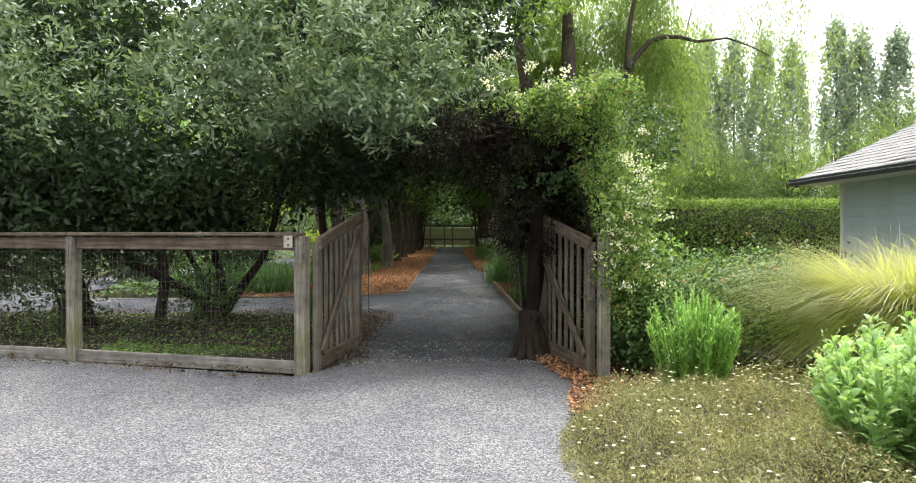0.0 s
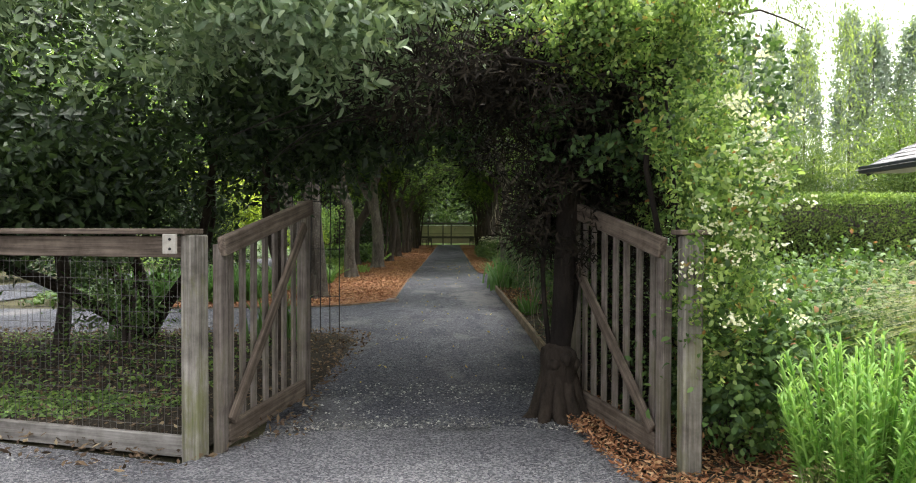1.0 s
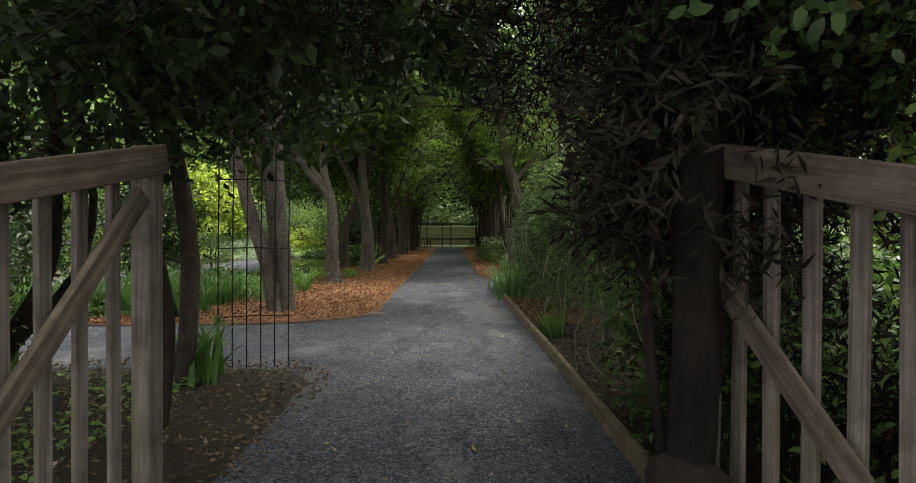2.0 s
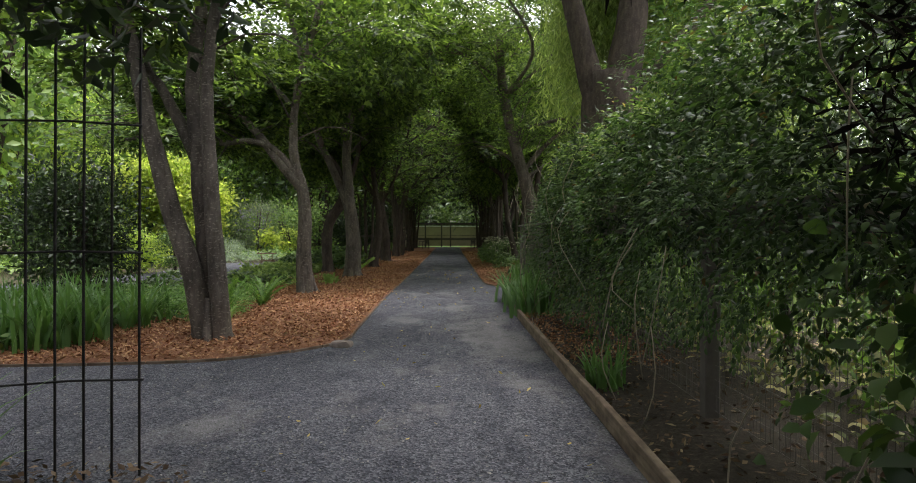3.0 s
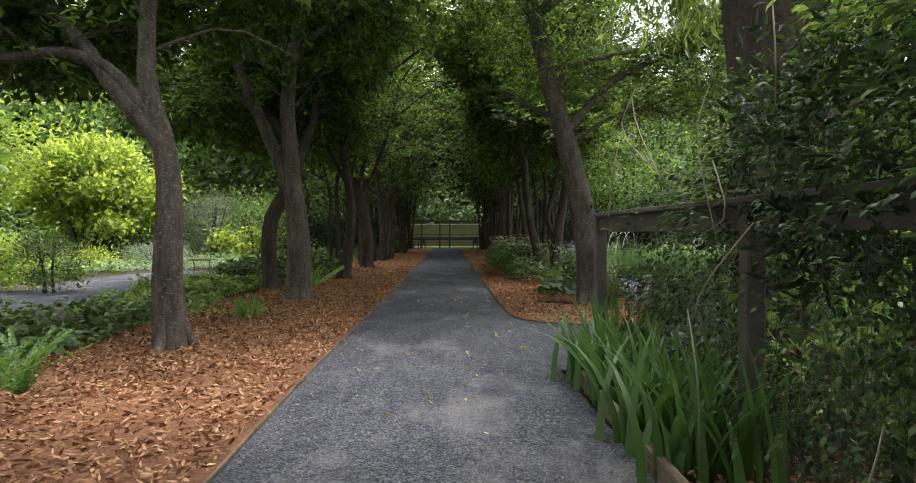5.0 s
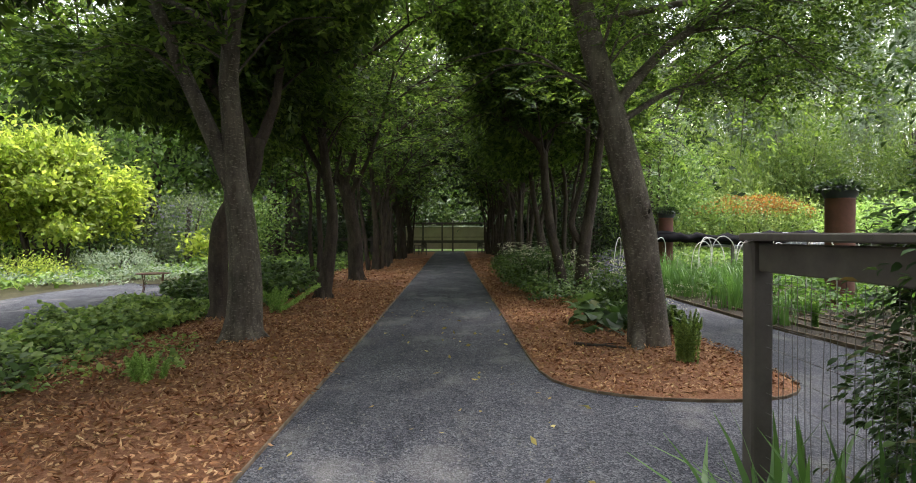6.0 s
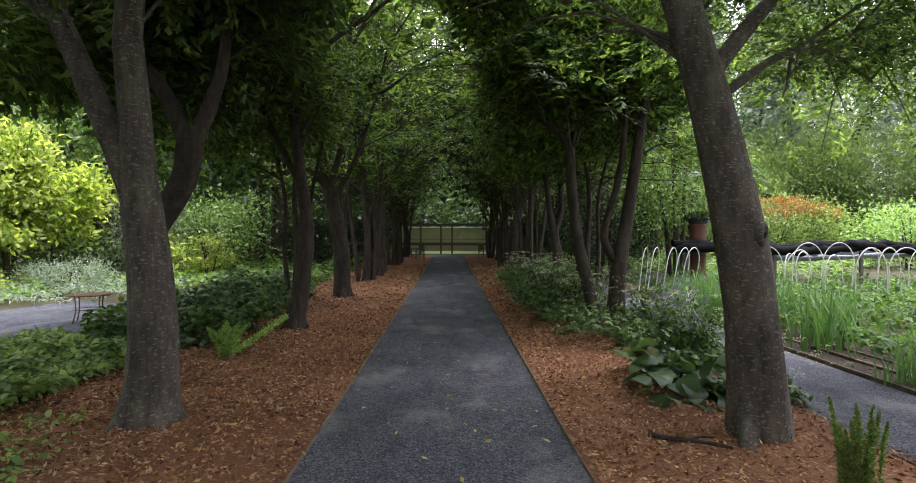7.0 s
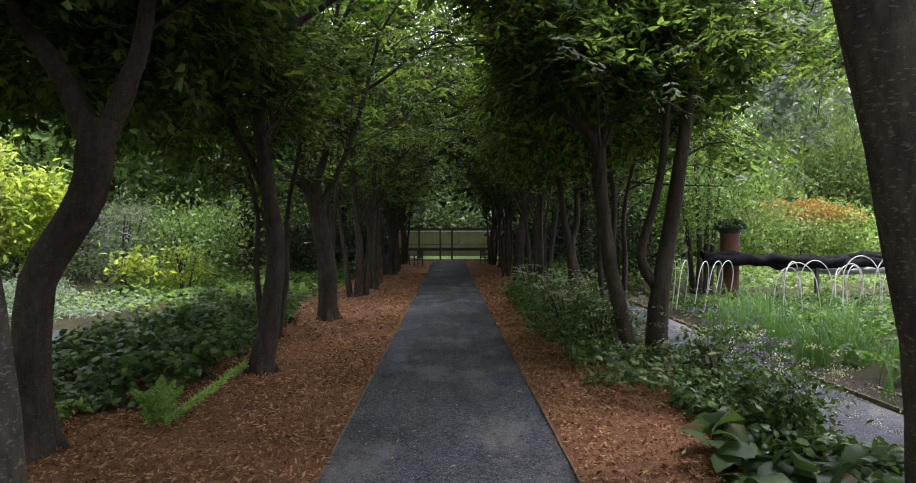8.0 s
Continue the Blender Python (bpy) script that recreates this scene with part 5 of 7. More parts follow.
# same climber in the darker leaf, so its shade is in the colour
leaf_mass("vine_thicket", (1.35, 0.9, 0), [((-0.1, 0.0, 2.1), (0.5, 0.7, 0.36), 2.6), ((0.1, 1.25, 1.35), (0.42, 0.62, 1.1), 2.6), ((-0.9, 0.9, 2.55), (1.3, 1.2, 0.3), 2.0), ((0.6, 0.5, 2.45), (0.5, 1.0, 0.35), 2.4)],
    15500, G_IVYWALL, "climber behind the gate in the darker leaf colour, as shade", "vine", 205, 0.06, 0.52, True, 5, 0.3, under=vine, part_name="shaded_foliage")
# stuffing whose near-black colour supplies the darkness under the arch and behind the gate
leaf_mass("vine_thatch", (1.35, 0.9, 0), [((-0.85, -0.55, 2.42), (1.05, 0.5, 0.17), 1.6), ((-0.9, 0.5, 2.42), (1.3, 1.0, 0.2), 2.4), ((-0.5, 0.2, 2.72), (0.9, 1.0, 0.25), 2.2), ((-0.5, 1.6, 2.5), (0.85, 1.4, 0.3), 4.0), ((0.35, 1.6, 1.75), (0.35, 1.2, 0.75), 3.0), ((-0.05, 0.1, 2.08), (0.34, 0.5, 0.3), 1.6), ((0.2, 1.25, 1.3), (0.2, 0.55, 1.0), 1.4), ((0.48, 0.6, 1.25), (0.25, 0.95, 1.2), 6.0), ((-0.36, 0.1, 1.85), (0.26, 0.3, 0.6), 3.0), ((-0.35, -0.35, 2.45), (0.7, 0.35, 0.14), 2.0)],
    78000, G_SHADE_THATCH, "tangle of dead stems inside the climber, near-black for the shade there", "vine", 206, 0.085, 0.18, False, 5, 0.0, under=vine, part_name="dead_tangle")
rng = np.random.default_rng(5)
for k in range(60):
    # clusters of small white flowers
    spot = [(0.34, -1.0, 2.12), (0.38, -1.0, 1.88), (0.36, -1.05, 1.72), (0.16, -1.02, 1.46), (0.4, -1.05, 1.42), (0.26, -1.05, 1.12), (-0.35, -1.0, 2.78), (-0.8, -0.95, 2.85)][k % 8]
    c = np.array(spot) + np.array([0, -0.13, 0]) + rng.normal(0, 0.12, 3) * np.array([1, 0.3, 1])
    geo = Geo()
    m = int(rng.integers(8, 30))
    p = c + rng.normal(0, 0.03, (m, 3)) * np.array([1, 1, 0.6])
    d = scatter_dirs(m, rng)
    put_leaves(geo, p, d, scatter_dirs(m, rng), 0.024, 0.019)
    part("flower_head", geo, M_PETAL, vine, "cluster of small white flowers", kind="stuff")

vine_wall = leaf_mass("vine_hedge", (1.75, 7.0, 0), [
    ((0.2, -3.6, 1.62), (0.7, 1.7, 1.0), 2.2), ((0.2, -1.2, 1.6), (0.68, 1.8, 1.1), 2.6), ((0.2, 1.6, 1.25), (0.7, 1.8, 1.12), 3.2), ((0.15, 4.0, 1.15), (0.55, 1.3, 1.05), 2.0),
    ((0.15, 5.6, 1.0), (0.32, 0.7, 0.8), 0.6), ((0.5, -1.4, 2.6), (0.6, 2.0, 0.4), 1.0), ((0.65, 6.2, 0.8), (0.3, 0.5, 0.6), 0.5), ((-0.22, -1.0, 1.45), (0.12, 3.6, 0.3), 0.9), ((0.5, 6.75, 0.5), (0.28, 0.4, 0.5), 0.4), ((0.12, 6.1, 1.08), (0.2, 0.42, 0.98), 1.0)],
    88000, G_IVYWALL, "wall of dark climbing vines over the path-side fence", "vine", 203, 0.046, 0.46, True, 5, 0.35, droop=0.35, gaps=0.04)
# dark leaves put in to colour the inside of the vine wall like shade
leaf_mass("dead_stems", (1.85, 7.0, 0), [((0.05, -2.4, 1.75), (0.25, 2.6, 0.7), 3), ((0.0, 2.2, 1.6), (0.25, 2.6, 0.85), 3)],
    20000, G_DARK, "inner leaves and stems in the dark leaf colour, for the shade inside", "vine", 207, 0.09, 0.3, False, 4, 0.0, under=vine_wall, part_name="dead_tangle")
# the paler leaf colour puts the lit look into the wall's top
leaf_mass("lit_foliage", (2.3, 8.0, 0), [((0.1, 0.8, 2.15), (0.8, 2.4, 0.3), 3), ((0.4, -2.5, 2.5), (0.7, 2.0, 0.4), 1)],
    14000, G_VINE, "top leaves of the vines, given the lighter leaf colour to look lit", "vine", 208, 0.062, 0.5, True, 5, 0.2, droop=0.3, under=vine_wall, part_name="lit_foliage")
geo = Geo()
rng = np.random.default_rng(77)
for k in range(30):
    y = rng.uniform(2.2, 13.2)
    x = 1.3 + rng.normal(0, 0.09)
    z = rng.uniform(0.4, 2.4)
    geo.tube(curve_pts([(x, y, z), (x - 0.08, y + rng.normal(0, 0.2), z - 0.25), (x + rng.normal(0, 0.06), y + rng.normal(0, 0.35), max(0.05, z - rng.uniform(0.3, 0.8)))], 6), 0.0038, 3)
solo("dry_vine_stems", geo, M_DRY, (0, 0, 0), "bare pale vine stems hanging out of the foliage", "vine", kind="stuff")


# ---------------------------------------------------------------- far and tall trees
def willow(place, trunk, strands, label, seed, spread, top, drop, leaf_mat=G_WILLOW, floor=2.9, reach=999, behind=-99, right=999):
    """A weeping tree: limbs that rise and arch out, and hanging strands of narrow leaves."""
    rng = np.random.default_rng(seed)
    tree = thing("weeping_tree", place, label, "tree", "weeping trees")
    for k, (pts, r0, r1) in enumerate(trunk):
        geo = Geo()
        geo.tube(curve_pts(pts, 14), np.linspace(r0, r1, 14), 11, 0.07, seed + k)
        part("trunk" if pts[0][2] <= 0.01 else "limb", geo, M_BARK_DARK, tree, smooth=True)
    strands = int(strands * 1.7)
    curtains = 110
    hub = scatter_dirs(curtains, rng)
    rad = rng.uniform(0.25, 1, curtains) ** 0.5
    hang = top - 0.45 * (top - 3) * rad ** 2 - rng.uniform(0, 0.75, curtains) * drop
    pick = rng.integers(0, curtains, strands)
    spray = rng.normal(0, 0.085 * spread, (strands, 3))
    r = np.hypot(spray[:, 0], spray[:, 1])
    start = np.stack([hub[pick, 0] * rad[pick] * spread + spray[:, 0], hub[pick, 1] * rad[pick] * spread + spray[:, 1], hang[pick] - 0.9 * r ** 1.5 + rng.normal(0, 0.12, strands)], 1)
    if behind > 0:
        start[:, 1] = behind + 0.4 * np.abs(start[:, 1])
    wx, wy = start[:, 0] + place[0], start[:, 1] + place[1]
    high = (start[:, 2] > 4.8) & (wx > 2.35)
    start = start[(((wx > np.where(wy > 15.4, 4.1, 2.7)) | high) & (wy < reach)) | (place[1] > 30)]
    start = start[(start[:, 1] > behind) & ((start[:, 0] + place[0] < right) | (start[:, 2] > 0.78 * top) | (rng.uniform(0, 1, len(start)) < 0.33))]
    strands = len(start)
    length = rng.uniform(0.35, 1.0, strands) * 0.42 * drop
    crown, per = Geo(), 9
    sway = rng.normal(0, 0.16, (strands, 3)) * np.array([1, 1, 0])
    for k in range(per):
        u = (k + rng.uniform(0, 1, strands)) / per
        p = start + sway * (u * length)[:, None] + rng.normal(0, 0.04, (strands, 3))
        p[:, 2] -= u * length
        p[:, 2] = np.maximum(p[:, 2], np.where((start[:, 0] + place[0] < 4.2) & (place[1] < 30), 3.4, floor) + 0.7 * np.abs(np.sin(start[:, 0] * 3 + start[:, 1] * 2)))
        way = unit(rng.normal(size=(strands, 3)) * np.array([0.5, 0.5, 0.25]) + np.array([0, 0, -0.8]))
        put_leaves(crown, p, way, scatter_dirs(strands, rng), 0.21 if spread < 5 else 0.42, 0.034 if spread < 5 else 0.085)
    part("crown", crown, leaf_mat, tree, "hanging yellow-green foliage", kind="stuff")
    return tree


weeper = willow((3.5, 13.7, 0), [
    ([(-0.3, 0, 0), (-0.28, 0, 1.8), (-0.3, 0, 4.3)], 0.48, 0.46),
    ([(-0.5, 0, 3.7), (-0.85, 0, 5.0), (-1.25, 0.1, 7.0), (-1.4, 0.3, 9.0)], 0.27, 0.1), ([(-0.15, 0, 3.8), (0.1, 0, 5.2), (0.25, 0.1, 7.0), (0.2, 0.2, 9.5)], 0.38, 0.12),
    ([(0.0, 0, 3.9), (1.2, 0, 5.1), (1.9, 0.1, 6.1), (2.7, 0.2, 7.4), (3.6, 0.3, 7.75), (4.6, 0.4, 7.6), (5.6, 0.5, 7.75), (7.0, 0.6, 7.2)], 0.13, 0.012), ([(2.1, -0.1, 6.6), (2.2, 0, 8.0), (2.6, 0, 10)], 0.1, 0.04)],
    6600, "large weeping tree with dark trunks and yellow-green hanging foliage", 301, 4.9, 12.2, 5.2, reach=16.9, behind=0.25)
# unseen high foliage, added so that the tree shades the left mulch bed
upper = Geo()
rng = np.random.default_rng(305)
d = scatter_dirs(4200, rng)
put_leaves(upper, np.array([-0.9, -2.3, 8.9]) + d * np.array([2.6, 2.6, 1.0]) * rng.uniform(0.3, 1, (4200, 1)) ** 0.5, unit(rng.normal(size=(4200, 3)) + np.array([0, 0, -0.8])), scatter_dirs(4200, rng), 0.3, 0.08)
part("shade_crown", upper, G_WILLOW, weeper, kind="stuff")
willow((9.3, 15.0, 0), [([(-2.0, 1.5, 0), (-1.9, 1.5, 2.5), (-2.0, 1.5, 5)], 0.13, 0.1), ([(-2.0, 1.5, 4.8), (-1.2, 1.5, 7), (-0.6, 1.4, 9.5)], 0.06, 0.02), ([(-2.0, 1.5, 4.8), (-2.6, 1.5, 7), (-2.9, 1.4, 9)], 0.07, 0.03)],
    4600, "weeping tree with pale yellow-green hanging foliage", 304, 4.4, 15.5, 7.5, reach=16.9, behind=-0.1, right=9.2)
w3 = willow((17.5, 60, 0), [([(0, 0, 0), (0.2, 0, 3), (0, 0, 7)], 0.2, 0.1)], 1050, "far weeping tree with pale green hanging foliage", 303, 6.0, 12.0, 9.0, G_PALE, 0.6)
copy_thing(w3, pose(29, 66, 0, 0, 0, 120))
copy_thing(w3, pose(23.5, 64, 0, 0, 0, 300))


def poplar(place, seed):
    rng = np.random.default_rng(seed)
    tree = thing("poplar", place, "tall narrow poplar in a far row", "tree", "row of poplars")
    geo = Geo()
    geo.tube([(0, 0, -0.1), (0.1, 0, 11), (0, 0, 23.5)], [0.17, 0.12, 0.03], 7, 0.05, seed)
    part("trunk", geo, M_BARK, tree, smooth=True)
    n = 6500
    clump = rng.integers(0, 130, n)
    ca, cz = rng.uniform(0, 6.28, 130), rng.uniform(0.04, 1, 130)
    w = 1.9 * np.sin(np.pi * np.clip(cz[clump], 0.05, 0.97)) ** 0.55
    p = np.stack([np.cos(ca[clump]) * w * 0.7, np.sin(ca[clump]) * w * 0.7, cz[clump] * 22.5 + 0.6], 1) + rng.normal(0, 0.4, (n, 3)) * np.array([0.8, 0.8, 2.4])
    geo = Geo()
    put_leaves(geo, p, unit(rng.normal(size=(n, 3)) + np.array([0, 0, 0.4])), scatter_dirs(n, rng), 0.43, 0.29)
    part("crown", geo, G_POPLAR, tree, "upright foliage, grey-green and paled for haze", kind="stuff")
    return tree


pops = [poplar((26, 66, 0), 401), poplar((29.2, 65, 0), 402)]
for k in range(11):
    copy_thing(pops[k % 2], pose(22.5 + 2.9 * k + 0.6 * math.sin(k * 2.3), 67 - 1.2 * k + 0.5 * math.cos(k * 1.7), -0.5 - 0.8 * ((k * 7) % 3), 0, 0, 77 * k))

screen = bushy("green_shrub", (-12, 56, 0), (8, 5, 4.5), 3800, G_HEDGE, "tall green shrub closing the back of the garden", 506, 0.36, 0.5, 5, None, "shrubs at the back of the garden", rough=0.3)
for x, y, a in ((-19, 57, 40), (-26, 55, 120), (-33, 52, 200), (-39, 46, 260), (-16, 50, 330), (10, 70, 20), (17, 69, 140), (24, 66, 220), (31, 62, 300), (38, 57, 70), (-30, 30, 90), (-36, 36, 10)):
    copy_thing(screen, pose(x, y, -0.1, 0, 0, a))
for x, y, a, k in ((-8.5, 76, 15, 1.3), (-2.5, 77, 100, 1.25), (4.5, 76, 210, 1.35), (10.5, 77, 300, 1.3), (-24, 50, 70, 1.5)):
    copy_thing(screen, pose(x, y, -0.1, 0, 0, a) @ Matrix.Scale(k, 4))
FARTREE = "broad leafy tree at the back of the garden"
far_a = bushy("garden_tree", (-11, 48, 0), (9, 9, 11), 9500, G_SHRUB, FARTREE, 501, 0.33, 0.45, 5, None, "trees round the garden", "tree", rough=0.4)
far_b = bushy("garden_tree", (-7.5, 58, 0), (8, 8, 12), 9500, G_DARK, "dark leafy tree at the back of the garden", 502, 0.33, 0.45, 5, None, "trees round the garden", "tree", rough=0.4)
for k, (x, y, a, src) in enumerate([(-17, 45, 50, far_a), (-25, 46, 90, far_b), (-22, 30, 10, far_a), (-30, 38, 200, far_a), (-15, 62, 300, far_b), (-26, 60, 30, far_a), (-32, 26, 240, far_a),
                                    (8, 66, 120, far_b), (14, 72, 200, far_a), (6.5, 44, 60, far_b), (9, 52, 10, far_b), (-2, 84, 0, far_a), (4, 88, 90, far_b), (-9, 80, 0, far_a),
                                    (-40, 50, 0, far_b), (-38, 20, 100, far_a), (0, 100, 33, far_b), (-8.5, 45, 250, far_b), (-6.5, 68, 100, far_b), (-14, 95, 44, far_a), (-23.5, 54, 10, far_a), (-29, 50, 80, far_b), (-19.5, 63, 140, far_a), (14, 96, 70, far_a)]):
    copy_thing(src, pose(x, y, -0.2, 0, 0, a) @ Matrix.Scale(1.2 + 0.15 * (k % 4), 4))

pale_tree = bushy("garden_tree", (13.5, 62, 0), (9, 8, 13), 19000, G_PALE, "broad pale green weeping tree behind the vegetable garden", 503, 0.34, 0.26, 5, None, "trees round the garden", "tree", rough=0.35, hollow=0.3, clump=90)
for x, y, a, k in ((20, 66, 80, 1.0), (27.5, 60, 160, 0.9), (34, 56, 220, 0.85), (40, 50, 300, 1.0), (11.5, 50, 30, 0.72), (24, 74, 10, 1.15)):
    copy_thing(pale_tree, pose(x, y, -0.2, 0, 0, a) @ Matrix.Scale(k, 4))

# ---------------------------------------------------------------- clipped hedge and house
rng = np.random.default_rng(61)
hedge = thing("hedge", (9.5, 14.6, 0), "long clipped green hedge with a level top", "hedge")
n = 34000
face = rng.uniform(0, 1, n)
p = np.stack([rng.uniform(-6, 7, n), np.where(face < 0.65, -0.5, rng.uniform(-0.5, 0.6, n)), np.where(face < 0.65, rng.uniform(0.1, 2.42, n), 2.42)], 1) + rng.normal(0, 0.05, (n, 3))
geo = Geo()
w = unit(rng.normal(size=(n, 3)) + np.where(face[:, None] < 0.65, np.array([[0, -0.8, 0.3]]), np.array([[0, 0, 1.0]])))
put_leaves(geo, p, w, scatter_dirs(n, rng), 0.085, 0.055)
part("crown", geo, G_CLIP, hedge, kind="stuff")
# plain near-black box in place of the shade between the hedge leaves
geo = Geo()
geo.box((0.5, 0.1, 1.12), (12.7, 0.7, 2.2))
part("hedge_shade_core", geo, G_SHADE_THATCH, hedge)

house = thing("house", (7.75, 6.05, 0), "single-storey house with grey-blue walls and a grey shingle roof", "house")
geo = Geo()
geo.box((4, -5.5, 1.25), (8, 11, 2.5))
part("wall", geo, M_STUCCO, house)
for k in range(13):
    board("siding_board", (0.02, 10.9, 0.185), M_STUCCO, house, pose(-0.012, -5.5, 0.2 + 0.18 * k, 0, 3), cut=0.003)
board("corner_trim", (0.09, 0.09, 2.45), M_WHITE, house, pose(-0.01, -0.01, 1.22), "white corner trim")
roof = Geo()
rise = math.tan(radians(25))
roof.add([(-0.62, 0.65, 2.47), (-0.62, -11.7, 2.47), (4.0, -11.7, 2.47 + 4.62 * rise), (4.0, 0.65, 2.47 + 4.62 * rise), (8.62, 0.65, 2.47), (8.62, -11.7, 2.47)], [(0, 1, 2, 3), (3, 2, 5, 4)])
roof_ob = part("roof", roof, M_SHINGLE, house)
sh = Geo()
for c in range(27):
    u = c * 0.19
    for k in range(60):
        y = 0.66 - (k + 0.5 * (c % 2)) * 0.205
        at = (-0.62 + u, y, 2.49 + u * rise + RNG.uniform(0, 0.008))
        if k < 12 and c < 25:
            board("shingle", (0.24, 0.19, 0.014), M_SHINGLE, roof_ob, pose(*at, 0, -22 + RNG.uniform(-1, 1), RNG.uniform(-1, 1)), cut=0.003)
        else:
            sh.box(at, (0.24, 0.19, 0.014), 0, -radians(22))
part("shingle_courses", sh, M_SHINGLE, roof_ob, kind="stuff")
board("gutter", (0.12, 12.4, 0.12), M_GUTTER, house, pose(-0.66, -5.5, 2.45), "dark gutter along the eaves")
board("soffit", (0.6, 12.2, 0.02), M_WHITE, house, pose(-0.33, -5.5, 2.40))
board("rake_board", (5.1, 0.03, 0.16), M_GUTTER, house, pose(1.69, 0.66, 2.42 + 2.31 * rise, 0, -25))

# ---------------------------------------------------------------- planting in the front bed
bushy("rose_shrub", (2.6, 1.0, 0), (1.9, 1.9, 1.05), 11500, G_ROSE, "rose bush with mixed green and reddish leaves", 601, 0.058, 0.55, 6, oval=True, group="shrubs by the hedge")
bushy("rose_shrub", (4.0, 2.4, 0), (2.4, 2.4, 1.05), 12500, G_ROSE, "rose bush with mixed green and reddish leaves", 602, 0.062, 0.55, 6, oval=True, group="shrubs by the hedge")
bushy("rose_shrub", (2.3, 2.9, 0), (1.8, 2.0, 1.25), 4200, G_HEDGE, "leafy green bush beside the vines", 603, 0.10, 0.55, 6, oval=True, group="shrubs by the hedge")
bushy("rose_shrub", (5.6, 4.2, 0), (2.6, 2.6, 1.0), 3600, G_HEDGE, "low leafy bush in front of the hedge", 604, 0.09, 0.55, 6, oval=True, group="shrubs by the hedge")
bushy("rose_shrub", (1.9, -0.02, 0), (0.75, 0.85, 1.1), 5200, G_ROSE, "leafy bush at the foot of the gate post", 605, 0.055, 0.55, 4, oval=True, group="shrubs by the hedge")


def stalk_plant(name, place, n, high, spread, leaf, leaf_mat, label, seed, wide=0.42, per=15, category="plant", cap=None):
    """Upright leafy stalks in a clump."""
    rng = np.random.default_rng(seed)
    ob = thing(name, place, label, category)
    stems, geo, tops = Geo(), Geo(), Geo()
    for k in range(n):
        a, r = rng.uniform(0, 6.28), spread * math.sqrt(rng.uniform(0, 1))
        foot = np.array([0.6 * r * math.cos(a), 0.6 * r * math.sin(a), 0.0])
        h = high * rng.uniform(0.65, 1.1) * (1 - 0.3 * r / spread)
        top = foot + np.array([0.5 * r * math.cos(a), 0.5 * r * math.sin(a), h])
        line = curve_pts([foot, (foot + top) / 2 + np.array([0, 0, 0.05 * h]), top], 6)
        stems.tube(line, 0.006, 4)
        u = np.linspace(0.12, 1, per)
        p = foot + (top - foot) * u[:, None]
        ang = 2.4 * np.arange(per) + rng.uniform(0, 6)
        d = unit(np.stack([np.cos(ang), np.sin(ang), 0.35 + 0.8 * u], 1))
        put_leaves(geo, p, d, np.cross(d, np.array([0, 0, 1.0])), leaf * (1.15 - 0.55 * u), leaf * wide * (1.15 - 0.6 * u), True)
        if cap is not None and k % 5 < 2:
            m = 30
            q = rng.normal(0, 0.034, (m, 3)) * np.array([1, 1, 0.8])
            put_leaves(tops, top + q + np.array([0, 0, 0.01]), unit(q + rng.normal(size=(m, 3)) * 0.02 + np.array([0, 0, 0.04])), scatter_dirs(m, rng), 0.024, 0.014)
    part("stem_tuft", stems, leaf_mat, ob, kind="stuff")
    part("foliage", geo, leaf_mat, ob, kind="stuff")
    if cap is not None:
        part("bud_mass", tops, cap, ob, kind="stuff")
    return ob


stalk_plant("fleshy_plant", (2.52, -2.82, 0), 110, 0.93, 0.44, 0.125, G_SEDUM, "bright green upright plant with fleshy leaves and pale buds", 611, 0.6, 20, cap=G_BUD)
stalk_plant("fleshy_plant", (3.1, -2.35, 0), 90, 0.98, 0.4, 0.125, G_SEDUM, "bright green upright plant with fleshy leaves and pale buds", 612, 0.6, 20, cap=G_BUD)
stalk_plant("fleshy_plant", (2.08, -0.9, 0), 150, 0.97, 0.36, 0.09, G_SPIKE, "bright green bushy plant by the gate post", 613, 0.23, 34)

rng = np.random.default_rng(62)
clump = thing("ornamental_grass", (4.4, -0.2, 0), "large arching clump of fine yellow-green grass", "grass")
n = 4300
a = rng.uniform(0, 6.28, n)
r = 0.42 * np.sqrt(rng.uniform(0, 1, n))
foot = np.stack([np.cos(a) * r, np.sin(a) * r, np.zeros(n)], 1)
ring = np.stack([np.cos(a), np.sin(a), np.zeros(n)], 1)
sweep = np.array([-0.75, -0.2, 0])
lean = ring + sweep + 0.55 * rng.normal(size=(n, 3)) * np.array([1, 1, 0])
geo = Geo()
# long blades that arch over, and an upright heart
put_blades(geo, foot, lean, rng.uniform(0.9, 1.95, n), 0.0055, rng, 1.15, 9, 0.6, 0.62)
put_blades(geo, foot[:1700], lean[:1700] + np.array([0, -0.6, 0]), rng.uniform(0.8, 1.7, 1700), 0.005, rng, 1.6, 8, 0.55, 0.75)
put_blades(geo, foot[:1800], ring[:1800], rng.uniform(0.7, 1.3, 1800), 0.006, rng, 0.5, 6, 0.6)
part("blade_tuft", geo, G_GRASS, clump, kind="stuff")
geo = Geo()
put_blades(geo, foot[:2000], lean[:2000] + 0.4 * sweep, rng.uniform(1.5, 2.2, 2000), 0.004, rng, 1.1, 9, 0.65, 0.72)
